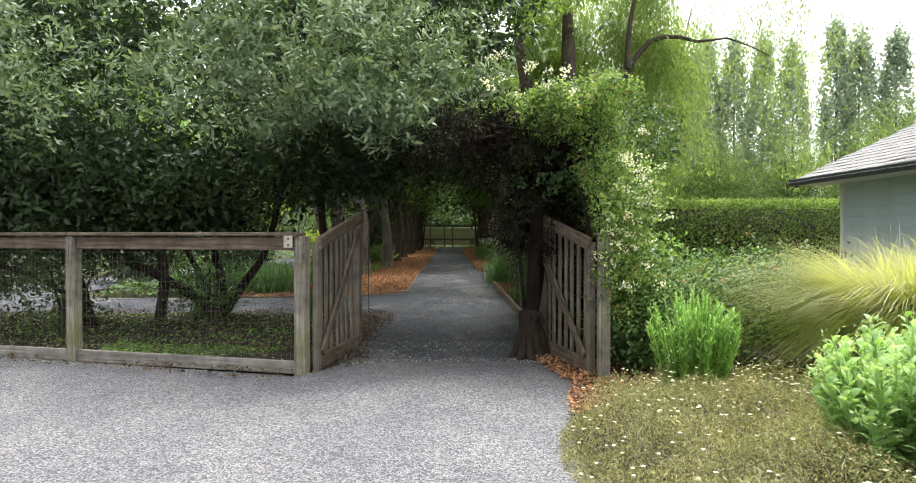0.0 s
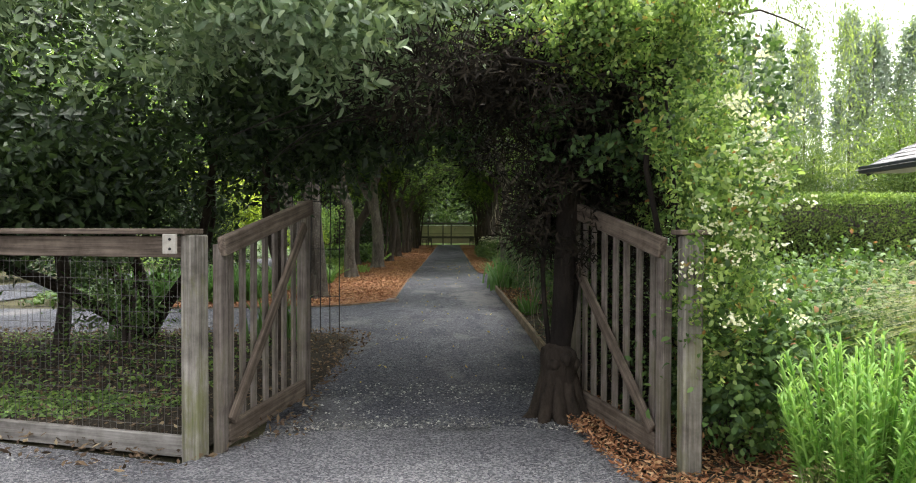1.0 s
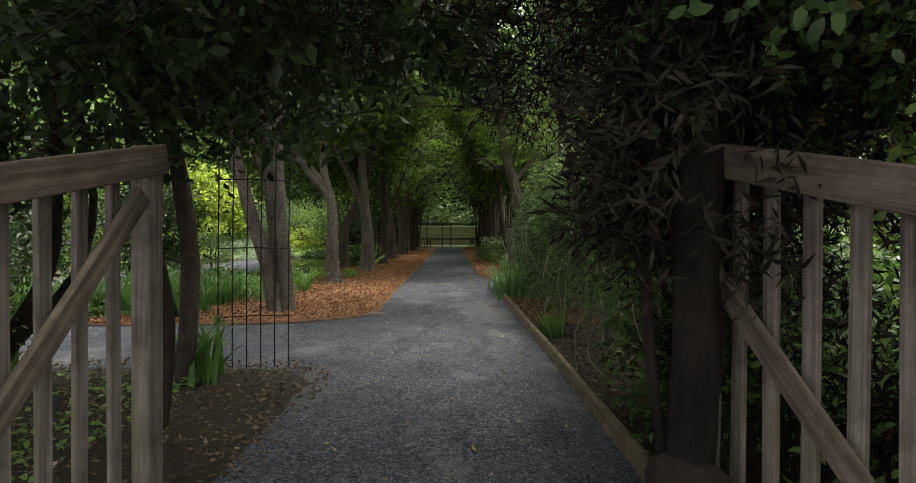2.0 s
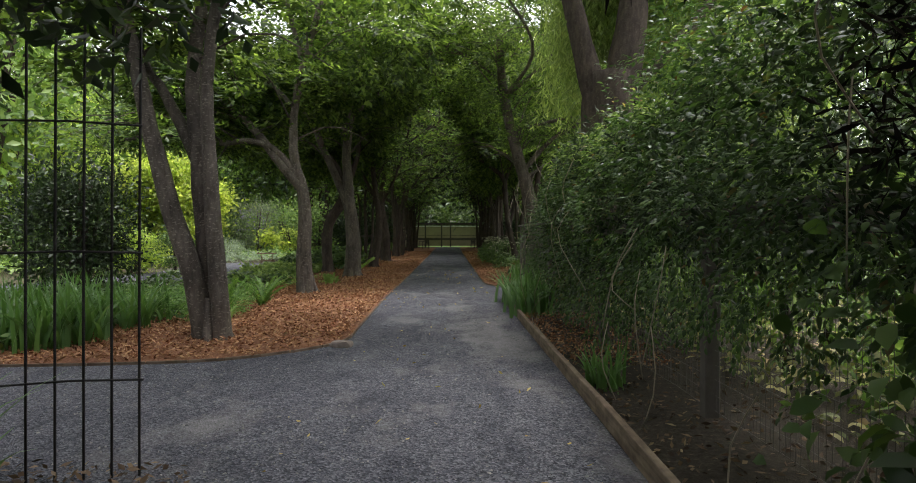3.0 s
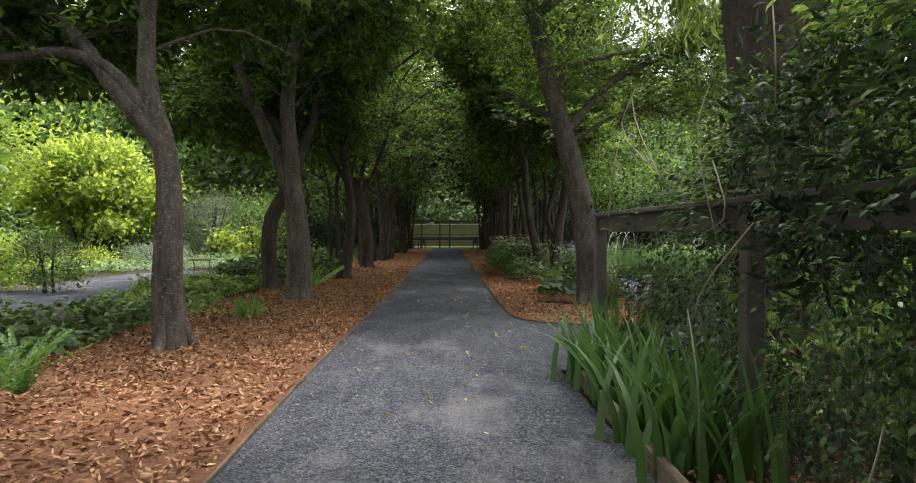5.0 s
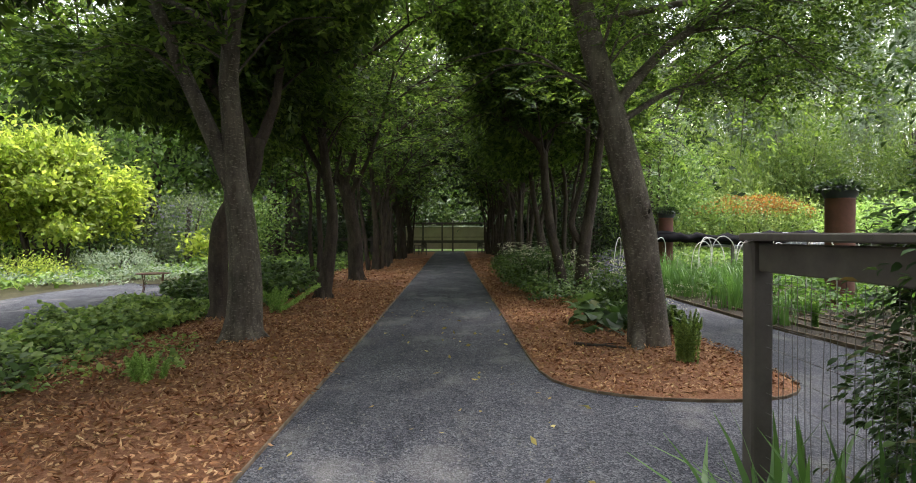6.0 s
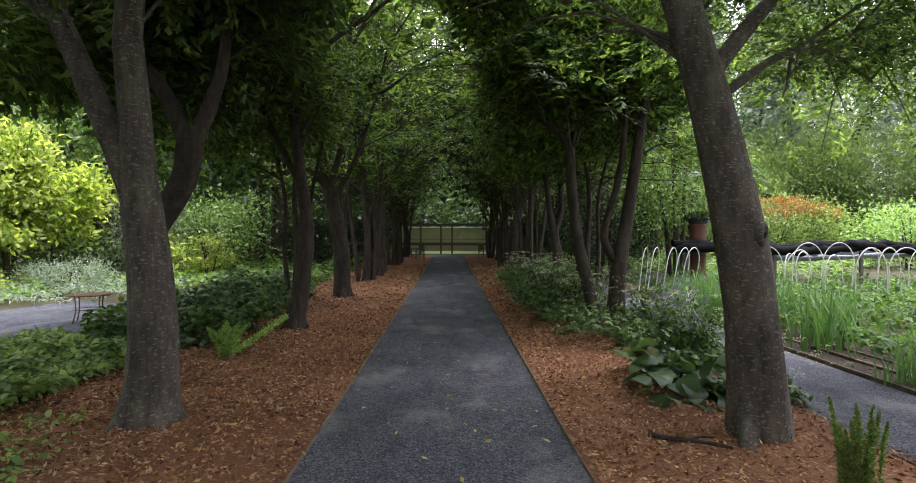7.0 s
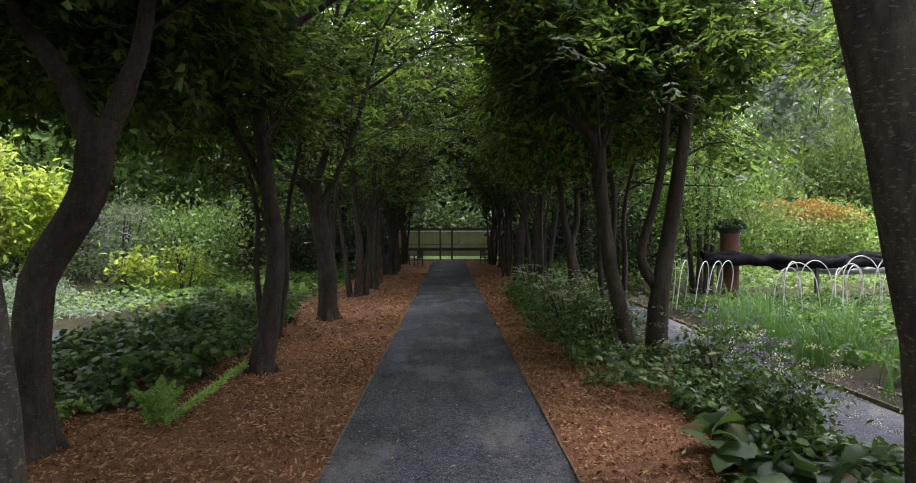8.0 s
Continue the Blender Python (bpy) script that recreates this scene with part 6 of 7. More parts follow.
put_blades(geo, foot[:300], ring[:300], rng.uniform(1.1, 1.65, 300), 0.003, rng, 0.4, 6, 0.6)
part("plume_spray", geo, G_STRAW, clump, "pale straw-coloured plumes", kind="stuff")
copy_thing(clump, pose(5.7, 0.5, 0, 0, 0, 15))

MAT = [(0.95, -1.6), (0.78, -1.95), (0.7, -2.4), (0.74, -3.7), (2.3, -3.7), (4.2, -2.6), (4.4, -0.9), (2.7, -0.75), (1.9, -0.8), (1.5, -1.08), (1.16, -1.45)]
rng = np.random.default_rng(63)
mat_ob = thing("daisy_mat", (2, -2, 0), "low sprawling mat of fine stems with small white daisies", "flowers", kind="stuff")
p = points_in(MAT, 120000, rng)
hump = np.array([0.27 + 0.24 * noise.noise(Vector((q[0] * 1.3, q[1] * 1.3, 0))) + 0.15 * noise.noise(Vector((q[0] * 3.6, q[1] * 3.6, 3))) for q in p])
hump *= np.clip((p[:, 0] - 0.68) * 1.9, 0.2, 1) * np.clip((-0.45 - p[:, 1]) * 1.9, 0.35, 1)
p[:, 2] = hump * rng.uniform(0.15, 1.0, len(p)) ** 0.7
geo = Geo()
d = unit(rng.normal(size=(len(p), 3)) * np.array([1, 1, 0.8]) + np.array([0, 0, 0.45]))
put_leaves(geo, p - np.array([2, -2, 0]), d, scatter_dirs(len(p), rng), rng.uniform(0.012, 0.045, len(p)), rng.uniform(0.003, 0.008, len(p)))
part("stem_tuft", geo, G_MAT, mat_ob, kind="stuff")
geo = Geo()
put_blades(geo, p[:900] * np.array([1, 1, 0.6]) - np.array([2, -2, 0]), None, rng.uniform(0.08, 0.22, 900), 0.003, rng, 0.9, 4)
part("dry_stalks", geo, M_DRY, mat_ob, "thin dry flower stalks", kind="stuff")
geo = Geo()
# daisies in drifts, more of them towards the back
likely = np.exp(0.5 * p[:, 1]) * (0.25 + np.array([max(0.0, noise.noise(Vector((q[0] * 2.1, q[1] * 2.1, 9)))) for q in p])) * (p[:, 2] > 0.55 * hump)
q = p[rng.choice(len(p), 430, False, likely / likely.sum())].copy()
q[:, 2] += rng.uniform(0.03, 0.11, len(q))
for k in range(9):
    ang = k * 0.698
    d = np.tile(np.array([math.cos(ang), math.sin(ang), 0.25]), (len(q), 1)) + rng.normal(0, 0.12, (len(q), 3))
    put_leaves(geo, q - np.array([2, -2, 0]), unit(d), np.cross(unit(d), np.array([0, 0, 1.0])), 0.0145, 0.0095)
part("daisy_bloom", geo, M_PETAL, mat_ob, "small white daisies", kind="stuff")


# ---------------------------------------------------------------- irises, ferns and ground cover
def sword_clump(place, n, high, label, seed, spread=0.18, width=0.03, mat=None, bend=0.3, group="sword-leaved clumps", name="iris_clump"):
    rng = np.random.default_rng(seed)
    ob = thing(name, place, label, "plant", group)
    p = rng.normal(0, spread, (n, 3)) * np.array([1, 1, 0])
    for k in range(n):
        geo = Geo()
        put_blades(geo, p[k:k + 1], None, rng.uniform(0.55, 1.1, 1) * high, width, rng, bend, 5)
        part("leaf", geo, mat or G_IRIS, ob)
    return ob


IR = "clump of upright sword-shaped green leaves"
iris = sword_clump((1.42, 11.5, 0), 60, 0.8, IR, 701, 0.14, 0.052, None, 0.6)
for x, y, s in ((1.5, 11.1, 40), (1.38, 12.6, 90), (1.42, 13.05, 10), (1.5, 13.35, 70), (1.5, 11.9, 60), (-3.9, 8.7, 10), (-4.3, 9.0, 80), (-4.7, 8.6, 150), (-4.4, 9.6, 210), (-5.1, 9.1, 260), (-3.8, 9.6, 300), (-5.3, 9.7, 45),
                (-4.0, 10.2, 120), (-5.6, 8.9, 140), (-4.9, 10.2, 75), (-6.0, 9.6, 20), (-4.2, 8.4, 15), (-4.8, 9.4, 33), (-5.5, 8.4, 51), (-5.9, 9.2, 88), (-6.4, 8.8, 99), (-4.5, 10.0, 111), (-5.2, 10.6, 222), (-2.1, 4.3, 66), (-4.0, 4.4, 12)):
    copy_thing(iris, pose(x, y, 0, 0, 0, s))
sword_clump((-2.78, 10.05, 0), 8, 0.5, "few pale sword-shaped leaves bowing over the mulch", 703, 0.05, 0.03, G_CLIP, 1.1)
copy_thing(iris, pose(1.42, 6.7, 0, 0, 0, 130) @ Matrix.Scale(0.55, 4))
tall = sword_clump((5.46, 22.7, 0), 64, 1.1, "tall clump of bright green sword-shaped leaves", 702, 0.2, 0.034, G_IRIS, 0.45)
for x, y, s, k in ((5.25, 20.7, 30, 0.62), (6.3, 21.9, 90, 0.5), (6.2, 23.8, 150, 1.0), (6.6, 29.4, 250, 0.9), (5.7, 27.5, 280, 1.05), (5.5, 25.2, 10, 0.8), (5.2, 25.9, 50, 0.9), (5.7, 26.5, 120, 0.95), (6.2, 25.3, 200, 0.85), (6.7, 26.6, 310, 0.9), (5.1, 27.2, 160, 0.9), (6.9, 24.7, 70, 0.75)):
    copy_thing(tall, pose(x, y, 0, 0, 0, s) @ Matrix.Scale(k, 4))
# bare soil with thin timber strips between the rows
setting("bed_soil", sheet([(6.6, 16.4), (5.3, 18.0), (5.04, 20), (5.0, 24.2), (6.4, 24.2), (8.5, 21.5), (13, 19.5), (12, 16.4)], 0.014, 0.5, 0.04, 14), M_LITTER, "brown garden soil at the edge of the vegetable bed", "garden bed")
for k in range(4):
    edging([(6.9 + 0.5 * k, 16.6 + 0.15 * k), (5.65 + 0.42 * k, 18.3 + 0.2 * k), (5.42 + 0.4 * k, 20.2), (5.35 + 0.36 * k, 23.6 - 0.5 * k)], 0.035, 0.07, M_EDGE, "thin dark timber strip across the garden soil", 1.9)
scatter_flakes("dry_leaves", [(6.4, 17), (5.4, 18.2), (5.1, 20), (5.1, 24), (6.4, 24), (8.3, 21.3), (9, 17)], 2600, 0.05, M_DEADLEAF, "dry leaves and stalks on garden soil", "leaves", 28, 0.02, 0.4, bed=(0.04, 14))


def fern(place, fronds, reach, label, seed, upright=0.7, mat=None, leaf=0.055, plume=False):
    """Long narrow fronds set with close leaflets."""
    rng = np.random.default_rng(seed)
    ob = thing("fern", place, label, "fern", "ferns in the beds")
    for k in range(fronds):
        a = rng.uniform(0, 6.28)
        out = np.array([math.cos(a), math.sin(a), 0])
        h = reach * rng.uniform(0.7, 1.15)
        lean = (1 - upright) * rng.uniform(0.6, 1.4)
        line = curve_pts([np.zeros(3), out * h * lean * 0.4 + np.array([0, 0, h * upright * 0.6]), out * h * lean * 1.1 + np.array([0, 0, h * upright])], 22)
        if plume:
            line = line + out * rng.uniform(0, 0.13)
        geo = Geo()
        geo.tube(line[::3], 0.004, 4)
        side = np.array([-out[1], out[0], 0])
        if plume:
            # leaflets all round the stalk
            q = np.repeat(curve_pts(line, 44)[3:], 10, 0)
            u = np.linspace(0, 1, len(q))
            d = unit(scatter_dirs(len(q), rng) + 0.7 * unit(line[-1] - line[0]))
            put_leaves(geo, q, d, scatter_dirs(len(q), rng), leaf * np.sin(np.pi * (0.2 + 0.72 * u)), 0.011)
            part("frond", geo, mat or G_FERN, ob)
            continue
        for sign in (-1, 1):
            d = unit(side * sign + 0.15 * rng.normal(size=(22, 3)) + np.array([0, 0, 0.35]))
            put_leaves(geo, line, d, np.tile(line[-1] - line[0], (22, 1)), leaf * (1.15 - np.linspace(0, 0.75, 22)), 0.026, True)
        part("frond", geo, mat or G_FERN, ob)
    return ob


fern((2.68, 17.7, 0), 20, 0.62, "upright green foxtail fern on the mulch", 711, 0.92, G_CLIP, 0.036, True)
foxtail = fern((-2.92, 22.26, 0), 7, 0.75, "fern with a few long foxtail fronds on the mulch", 712, 0.62, G_FRESH, 0.08, True)
frond = Geo()
line = curve_pts([(0, 0, 0.05), (0.2, 0.5, 0.2), (0.47, 1.1, 0.42)], 40)
rng = np.random.default_rng(712)
q = np.repeat(line, 24, 0)
put_leaves(frond, q, unit(scatter_dirs(len(q), rng) + 0.7 * unit(line[-1] - line[0])), scatter_dirs(len(q), rng), 0.075, 0.013)
part("frond", frond, G_FRESH, foxtail, "long bright foxtail frond")
fern((-2.72, 17.0, 0), 9, 0.4, "small upright fern on the mulch", 713, 0.75, G_FRESH, 0.06, True)
fern((-2.9, 12.0, 0), 18, 0.95, "large arching fern at the edge of the mulch", 714, 0.55)
fern((-3.0, 12.6, 0), 14, 0.85, "large arching fern at the edge of the mulch", 715, 0.55)
fern((-3.2, 11.3, 0), 14, 0.9, "large arching fern at the edge of the mulch", 716, 0.6)
fern((5.6, 20.4, 0), 10, 0.5, "small upright fern beside the vegetable bed", 717, 0.8)


def cover(name, poly, n, high, leaf, mat, label, seed, wide=0.7, category="ground cover", lumps=1.2, oval=True):
    rng = np.random.default_rng(seed)
    p = points_in(poly, n, rng)
    n = len(p)
    lump = np.array([0.5 + 0.7 * noise.noise(Vector((q[0] * lumps + seed, q[1] * lumps, 0))) for q in p])
    p[:, 2] = np.maximum(0.05, high * np.clip(lump, 0.12, 1.2) * rng.uniform(0.45, 1.0, n))
    d = unit(rng.normal(size=(n, 3)) * np.array([1, 1, 0.45]) + np.array([0, 0, -0.1]))
    s = np.cross(d, unit(np.array([0, 0, 1.0]) + 0.4 * rng.normal(size=(n, 3))))
    geo = Geo()
    size = leaf * rng.uniform(0.6, 1.25, n)
    put_leaves(geo, p, d, s, size, size * wide, oval)
    return solo(name, geo, mat, (0, 0, 0), label, category, kind="stuff")


cover("ivy_cover", [(-3.1, 22.8), (-3.2, 28), (-3.6, 31), (-6.0, 31), (-6.0, 24.5), (-5.0, 22.4)], 9500, 0.85, 0.13, G_HEDGE, "dark green leafy ground cover beyond the mulch", 721)
cover("ivy_cover", [(-3.6, 17.6), (-4.0, 20.5), (-3.8, 23), (-6.1, 23.5), (-6.0, 20.5), (-5.6, 17.6)], 9500, 0.42, 0.1, G_CLIP, "bright green leafy ground cover beside the gravel path", 722)
cover("ivy_cover", [(-3.6, 10.6), (-3.7, 17.4), (-6.4, 17.4), (-8.0, 12), (-8, 8), (-4.4, 8)], 6500, 0.4, 0.12, G_HEDGE, "low green ground cover behind the avenue trees", 723)
cover("feathery_plants", [(-3.05, 9.9), (-2.85, 11.2), (-3.3, 13.2), (-5.6, 13.6), (-5.6, 10.3)], 15000, 0.5, 0.085, G_FERN, "soft feathery green plants at the edge of the mulch", 736, 0.16, oval=False)
cover("ivy_cover", [(-3.9, 31), (-3.9, 60), (-12, 60), (-11, 31)], 7500, 0.6, 0.22, G_SHRUB, "green plants filling the garden behind the avenue", 724, oval=False)
cover("ivy_cover", [(-10.5, 20), (-10.3, 31), (-22, 36), (-22, 22)], 6000, 0.5, 0.2, G_SHRUB, "bright green low plants in the sun", 725, oval=False)
cover("silver_plants", [(-10.2, 27.5), (-7.6, 29.8), (-8, 34), (-14, 34), (-14, 28)], 4200, 0.55, 0.13, G_SILVER, "silvery low plants beside the gravel path", 726, 0.35)
cover("moss_patch", [(-2.0, 0.5), (-4.0, 1.0), (-4.2, 1.6), (-2.0, 1.3)], 2200, 0.07, 0.045, G_SHRUB, "patch of small green weeds behind the fence", 727)
cover("weeds", [(-1.9, 0.7), (-4.6, 1.3), (-8.6, 2.4), (-8.6, 4.6), (-2.0, 4.4)], 4200, 0.14, 0.055, G_SHRUB, "scattered low green weeds on the bare earth behind the fence", 737, 0.6)
cover("weeds", [(-2.6, 17.5), (-4.0, 16), (-4.2, 19), (-3.2, 19.5)], 900, 0.16, 0.08, G_CLIP, "scattered green weeds on the mulch", 728)
cover("flowering_herbs", [(1.75, 22.6), (3.4, 22.0), (3.5, 36), (1.7, 36), (1.5, 28)], 8500, 0.85, 0.1, G_HEDGE, "tall green herbs along the bed", 729, 0.5)
cover("flowering_herbs", [(2.6, 19.8), (3.6, 19.8), (3.7, 23), (2.5, 23)], 2600, 0.55, 0.12, G_HEDGE, "leafy green herbs between the trees", 730, 0.6)
cover("vegetable_rows", [(5.6, 22), (5.5, 33), (14, 33), (15, 19), (7.5, 19.5)], 13000, 0.7, 0.15, G_VEG, "bright green leafy vegetable bed", 731, 0.7, oval=False)
cover("garden_growth", [(4, 36), (14, 36), (26, 50), (10, 60), (4, 60)], 9000, 0.8, 0.22, G_SHRUB, "green growth behind the vegetable beds", 732, oval=False)
cover("garden_growth", [(2.4, 2.0), (6.6, 2.0), (6.6, 13.2), (2.4, 13.2)], 9000, 0.6, 0.1, G_MAT, "dry tan and green growth behind the vine fence", 735, 0.4)
cover("broad_leaves", [(1.95, 19.7), (2.9, 19.6), (3.2, 21.4), (2.2, 21.5)], 150, 0.42, 0.3, G_IVYWALL, "plant with large dark green leaves", 733, 0.72)


def flower_heads(name, poly, n, z, mat, label, seed, size=0.016, per=9):
    rng = np.random.default_rng(seed)
    c = points_in(poly, n, rng)
    c[:, 2] = z * rng.uniform(0.65, 1.15, len(c))
    p = np.repeat(c, per, 0) + rng.normal(0, 0.035, (len(c) * per, 3)) * np.array([1, 1, 0.35])
    geo = Geo()
    put_leaves(geo, p, unit(rng.normal(size=p.shape) * np.array([1, 1, 0.4])), scatter_dirs(len(p), rng), size, size * 0.8)
    return solo(name, geo, mat, (0, 0, 0), label, "flowers", kind="stuff")


flower_heads("white_flowers", [(1.75, 23.2), (3.4, 22.6), (3.5, 34), (1.8, 34)], 420, 0.85, M_PETAL, "flat heads of small white flowers over the herbs", 741)
flower_heads("white_flowers", [(3.2, 19.4), (3.8, 19.4), (3.9, 23), (3.0, 23)], 110, 0.6, M_PETAL, "flat heads of small white flowers over the herbs", 742)
flower_heads("violet_flowers", [(3.2, 22.5), (3.9, 22.5), (3.9, 25), (3.3, 25)], 60, 0.95, M_VIOLET, "violet flower spikes among the herbs", 743, 0.02, 14)
flower_heads("violet_flowers", [(2.5, 20.9), (3.1, 20.9), (3.3, 22.1), (2.7, 22.1)], 55, 0.9, M_VIOLET, "violet flower spikes over the large-leaved plant", 745, 0.022, 12)
flower_heads("violet_flowers", [(-11.2, 34.4), (-9.4, 34.4), (-9.4, 36), (-11.2, 36)], 50, 2.2, M_VIOLET, "violet flowers on a garden shrub", 744, 0.04, 14)

# flowering herbs in clumps along the bed
for k, (x, y, w, h) in enumerate(((2.35, 25.6, 1.3, 1.0), (2.2, 27.4, 1.2, 1.0), (2.5, 29.4, 1.4, 1.05), (3.25, 23.3, 1.0, 0.8), (3.1, 21.4, 1.0, 0.85), (2.4, 32.5, 1.5, 1.0))):
    herb = bushy("flowering_herb", (x, y, 0), (w, w, h), 1700, G_HEDGE, "bushy green herb with flat heads of small white flowers", 830 + k, 0.08, 0.5, 6, group="flowering herbs along the bed", category="plant")
    rng = np.random.default_rng(840 + k)
    m = 26
    c = scatter_dirs(m, rng) * np.array([w * 0.5, w * 0.5, 0.12]) + np.array([0, 0, h * 1.02])
    q = np.repeat(c, 12, 0) + rng.normal(0, 0.035, (12 * m, 3)) * np.array([1, 1, 0.3])
    geo = Geo()
    put_leaves(geo, q, unit(rng.normal(size=q.shape) * np.array([1, 1, 0.4])), scatter_dirs(len(q), rng), 0.02, 0.016)
    part("flower_head", geo, M_PETAL, herb, "flat heads of small white flowers", kind="stuff")

# shrubs of the garden
bushy("golden_shrub", (-13.9, 33, 0), (7.2, 5.6, 4.5), 24000, G_GOLD, "domed golden-green shrub on dark bare stems", 802, 0.23, 0.5, 12, group="golden shrubs", hollow=0.1, rough=0.5, loose=0.07, clump=330, clear=0.75)
for k, (x, y, w, h) in enumerate(((-16.8, 41, 5.0, 3.0), (-13.6, 43.5, 4.0, 2.6), (-20.5, 42, 5.5, 3.4))):
    bushy("green_shrub", (x, y, 0), (w, w * 0.8, h), 3400, G_SHRUB if k else G_HEDGE, "broad green shrub at the back of the garden", 865 + k, 0.19, 0.5, 5, rough=0.4)
bushy("green_shrub", (-9.75, 21.6, 0), (1.7, 1.6, 1.5), 2600, G_LIME, "loose light green shrub beside the side path", 861, 0.11, 0.45, 6, rough=0.4)
bushy("green_shrub", (-8.3, 21.4, 0), (1.2, 1.2, 1.35), 2200, G_HEDGE, "small upright dark green shrub beside the side path", 862, 0.09, 0.4, 3, rough=0.3)
bushy("golden_shrub", (-9.0, 38, 0), (4.0, 4, 3.2), 5000, G_SHRUB, "rounded green shrub in the back garden", 803, 0.17, 0.5, group="golden shrubs")
bushy("golden_shrub", (-13.0, 24, 0), (4.0, 4, 3.0), 5500, G_HEDGE, "rounded green shrub beside the side path", 807, 0.15, 0.5, group="golden shrubs")
for k, (x, y, w, h) in enumerate(((-5.3, 2.6, 1.5, 1.25), (-6.9, 2.9, 1.7, 1.3), (-3.7, 3.6, 1.3, 1.1), (-8.2, 3.6, 1.6, 1.5))):
    bushy("undergrowth_shrub", (x, y, 0), (w, 1.0, h), 1500, G_HEDGE, "loose green undergrowth shrub behind the wire fence", 870 + k, 0.07, 0.45, 5, group="undergrowth behind the fence", rough=0.4, loose=0.16)
bushy("dark_shrub", (-6.6, 13.2, 0), (1.9, 1.8, 2.7), 9000, G_DARK, "dense dark green upright shrub", 804, 0.1, 0.5)
for k, (x, y, s) in enumerate(((-7.8, 10.6, 1.5), (-9.6, 12.4, 1.9), (-10.8, 9.2, 1.7), (-13, 14, 2.6), (-5.4, 49.5, 2.6), (-4.9, 56.5, 2.6), (5.2, 49, 2.8), (4.8, 57, 2.6), (-6.8, 44, 2.4), (-8.5, 53, 3), (8, 60, 3), (-8, 62, 2.4))):
    bushy("dark_shrub", (x, y, 0), (s * 1.1, s * 1.1, s), 1700, G_DARK, "dense dark green shrub behind the trees", 820 + k, 0.085 * s, 0.5, 3, group="dark garden shrubs")
for k, (x, y) in enumerate(((3.1, 4.6), (3.2, 7.0), (3.0, 9.4), (3.1, 11.8))):
    bushy("dark_shrub", (x, y, 0), (1.7, 2.3, 1.6), 1900, G_SHRUB, "leafy green shrub behind the vine fence", 850 + k, 0.12, 0.5, 3, group="dark garden shrubs")
bushy("grey_shrub", (-10.2, 35.5, 0), (2.6, 2.6, 3.2), 6000, G_GREY, "airy grey-green shrub with violet flowers", 805, 0.1, 0.4)
bushy("golden_shrub", (-8.4, 36, 0), (1.5, 1.5, 1.8), 1600, G_GOLD, "small yellow-leaved shrub in the bed", 806, 0.1, 0.5, group="golden shrubs")
mound = bushy("clipped_shrub", (18.3, 49, 0), (8.0, 4, 3.4), 20000, G_CLIP, "large clipped shrub with orange new leaves on top", 811, 0.17, 0.55, hollow=0.85, rough=0.08)
rng = np.random.default_rng(64)
n = 4200
d = scatter_dirs(n, rng)
d[:, 2] = np.abs(d[:, 2]) * 0.7 + 0.55
d = unit(d)
geo = Geo()
put_leaves(geo, d * np.array([4.2, 2.1, 1.75]) + np.array([0, 0, 1.75]) + rng.normal(0, 0.12, (n, 3)), unit(rng.normal(size=(n, 3)) + np.array([0, 0, 0.8])), scatter_dirs(n, rng), 0.17, 0.09)
part("new_growth", geo, G_RED, mound, "orange new growth", kind="stuff")
bushy("green_shrub", (22.5, 44, 0), (6, 5, 3.2), 7000, G_FRESH, "broad bright green shrub", 812, 0.18, 0.5)
bushy("green_shrub", (25, 36, 0), (6, 5, 3.4), 7000, G_SHRUB, "broad bright green shrub", 813, 0.18, 0.5)
bushy("garden_tree", (-21.5, 35, 0), (8, 7, 8.8), 9000, G_LIME, "broad lime-green tree in the sun", 818, 0.28, 0.5, 5, None, "trees round the garden", "tree", rough=0.4, clump=150)
near_tree = bushy("garden_tree", (-17.5, 12, 0), (8, 8, 9), 11000, G_SHRUB, "broad green tree beside the garden", 819, 0.2, 0.5, 5, None, "trees round the garden", "tree", rough=0.4, clump=130)
copy_thing(near_tree, pose(-22, 21, 0, 0, 0, 130))
copy_thing(near_tree, pose(-27, 14, 0, 0, 0, 250))
bushy("silver_mound", (-10.7, 31.6, 0), (2.3, 1.9, 0.85), 4200, G_SILVER, "low mound of silvery leaves beside the gravel path", 815, 0.09, 0.35, 5, category="plant", hollow=0.8, rough=0.1)
bushy("yellow_mound", (-12.6, 29.6, 0), (3.0, 1.9, 0.7), 3600, G_GOLD, "low mound of yellow-green leaves beside the gravel path", 816, 0.09, 0.4, 5, category="plant", hollow=0.8, rough=0.15)
bushy("garden_tree", (8.4, 36.5, 0), (3.8, 3.6, 6.2), 9000, G_SHRUB, "bright feathery green tree behind the vegetable bed", 817, 0.17, 0.4, 5, None, "trees round the garden", "tree", rough=0.4, clump=120)
bushy("green_shrub", (6.2, 38, 0), (3.5, 4, 3.6), 6000, G_DARK, "dark green leafy shrub behind the column", 814, 0.14, 0.5)

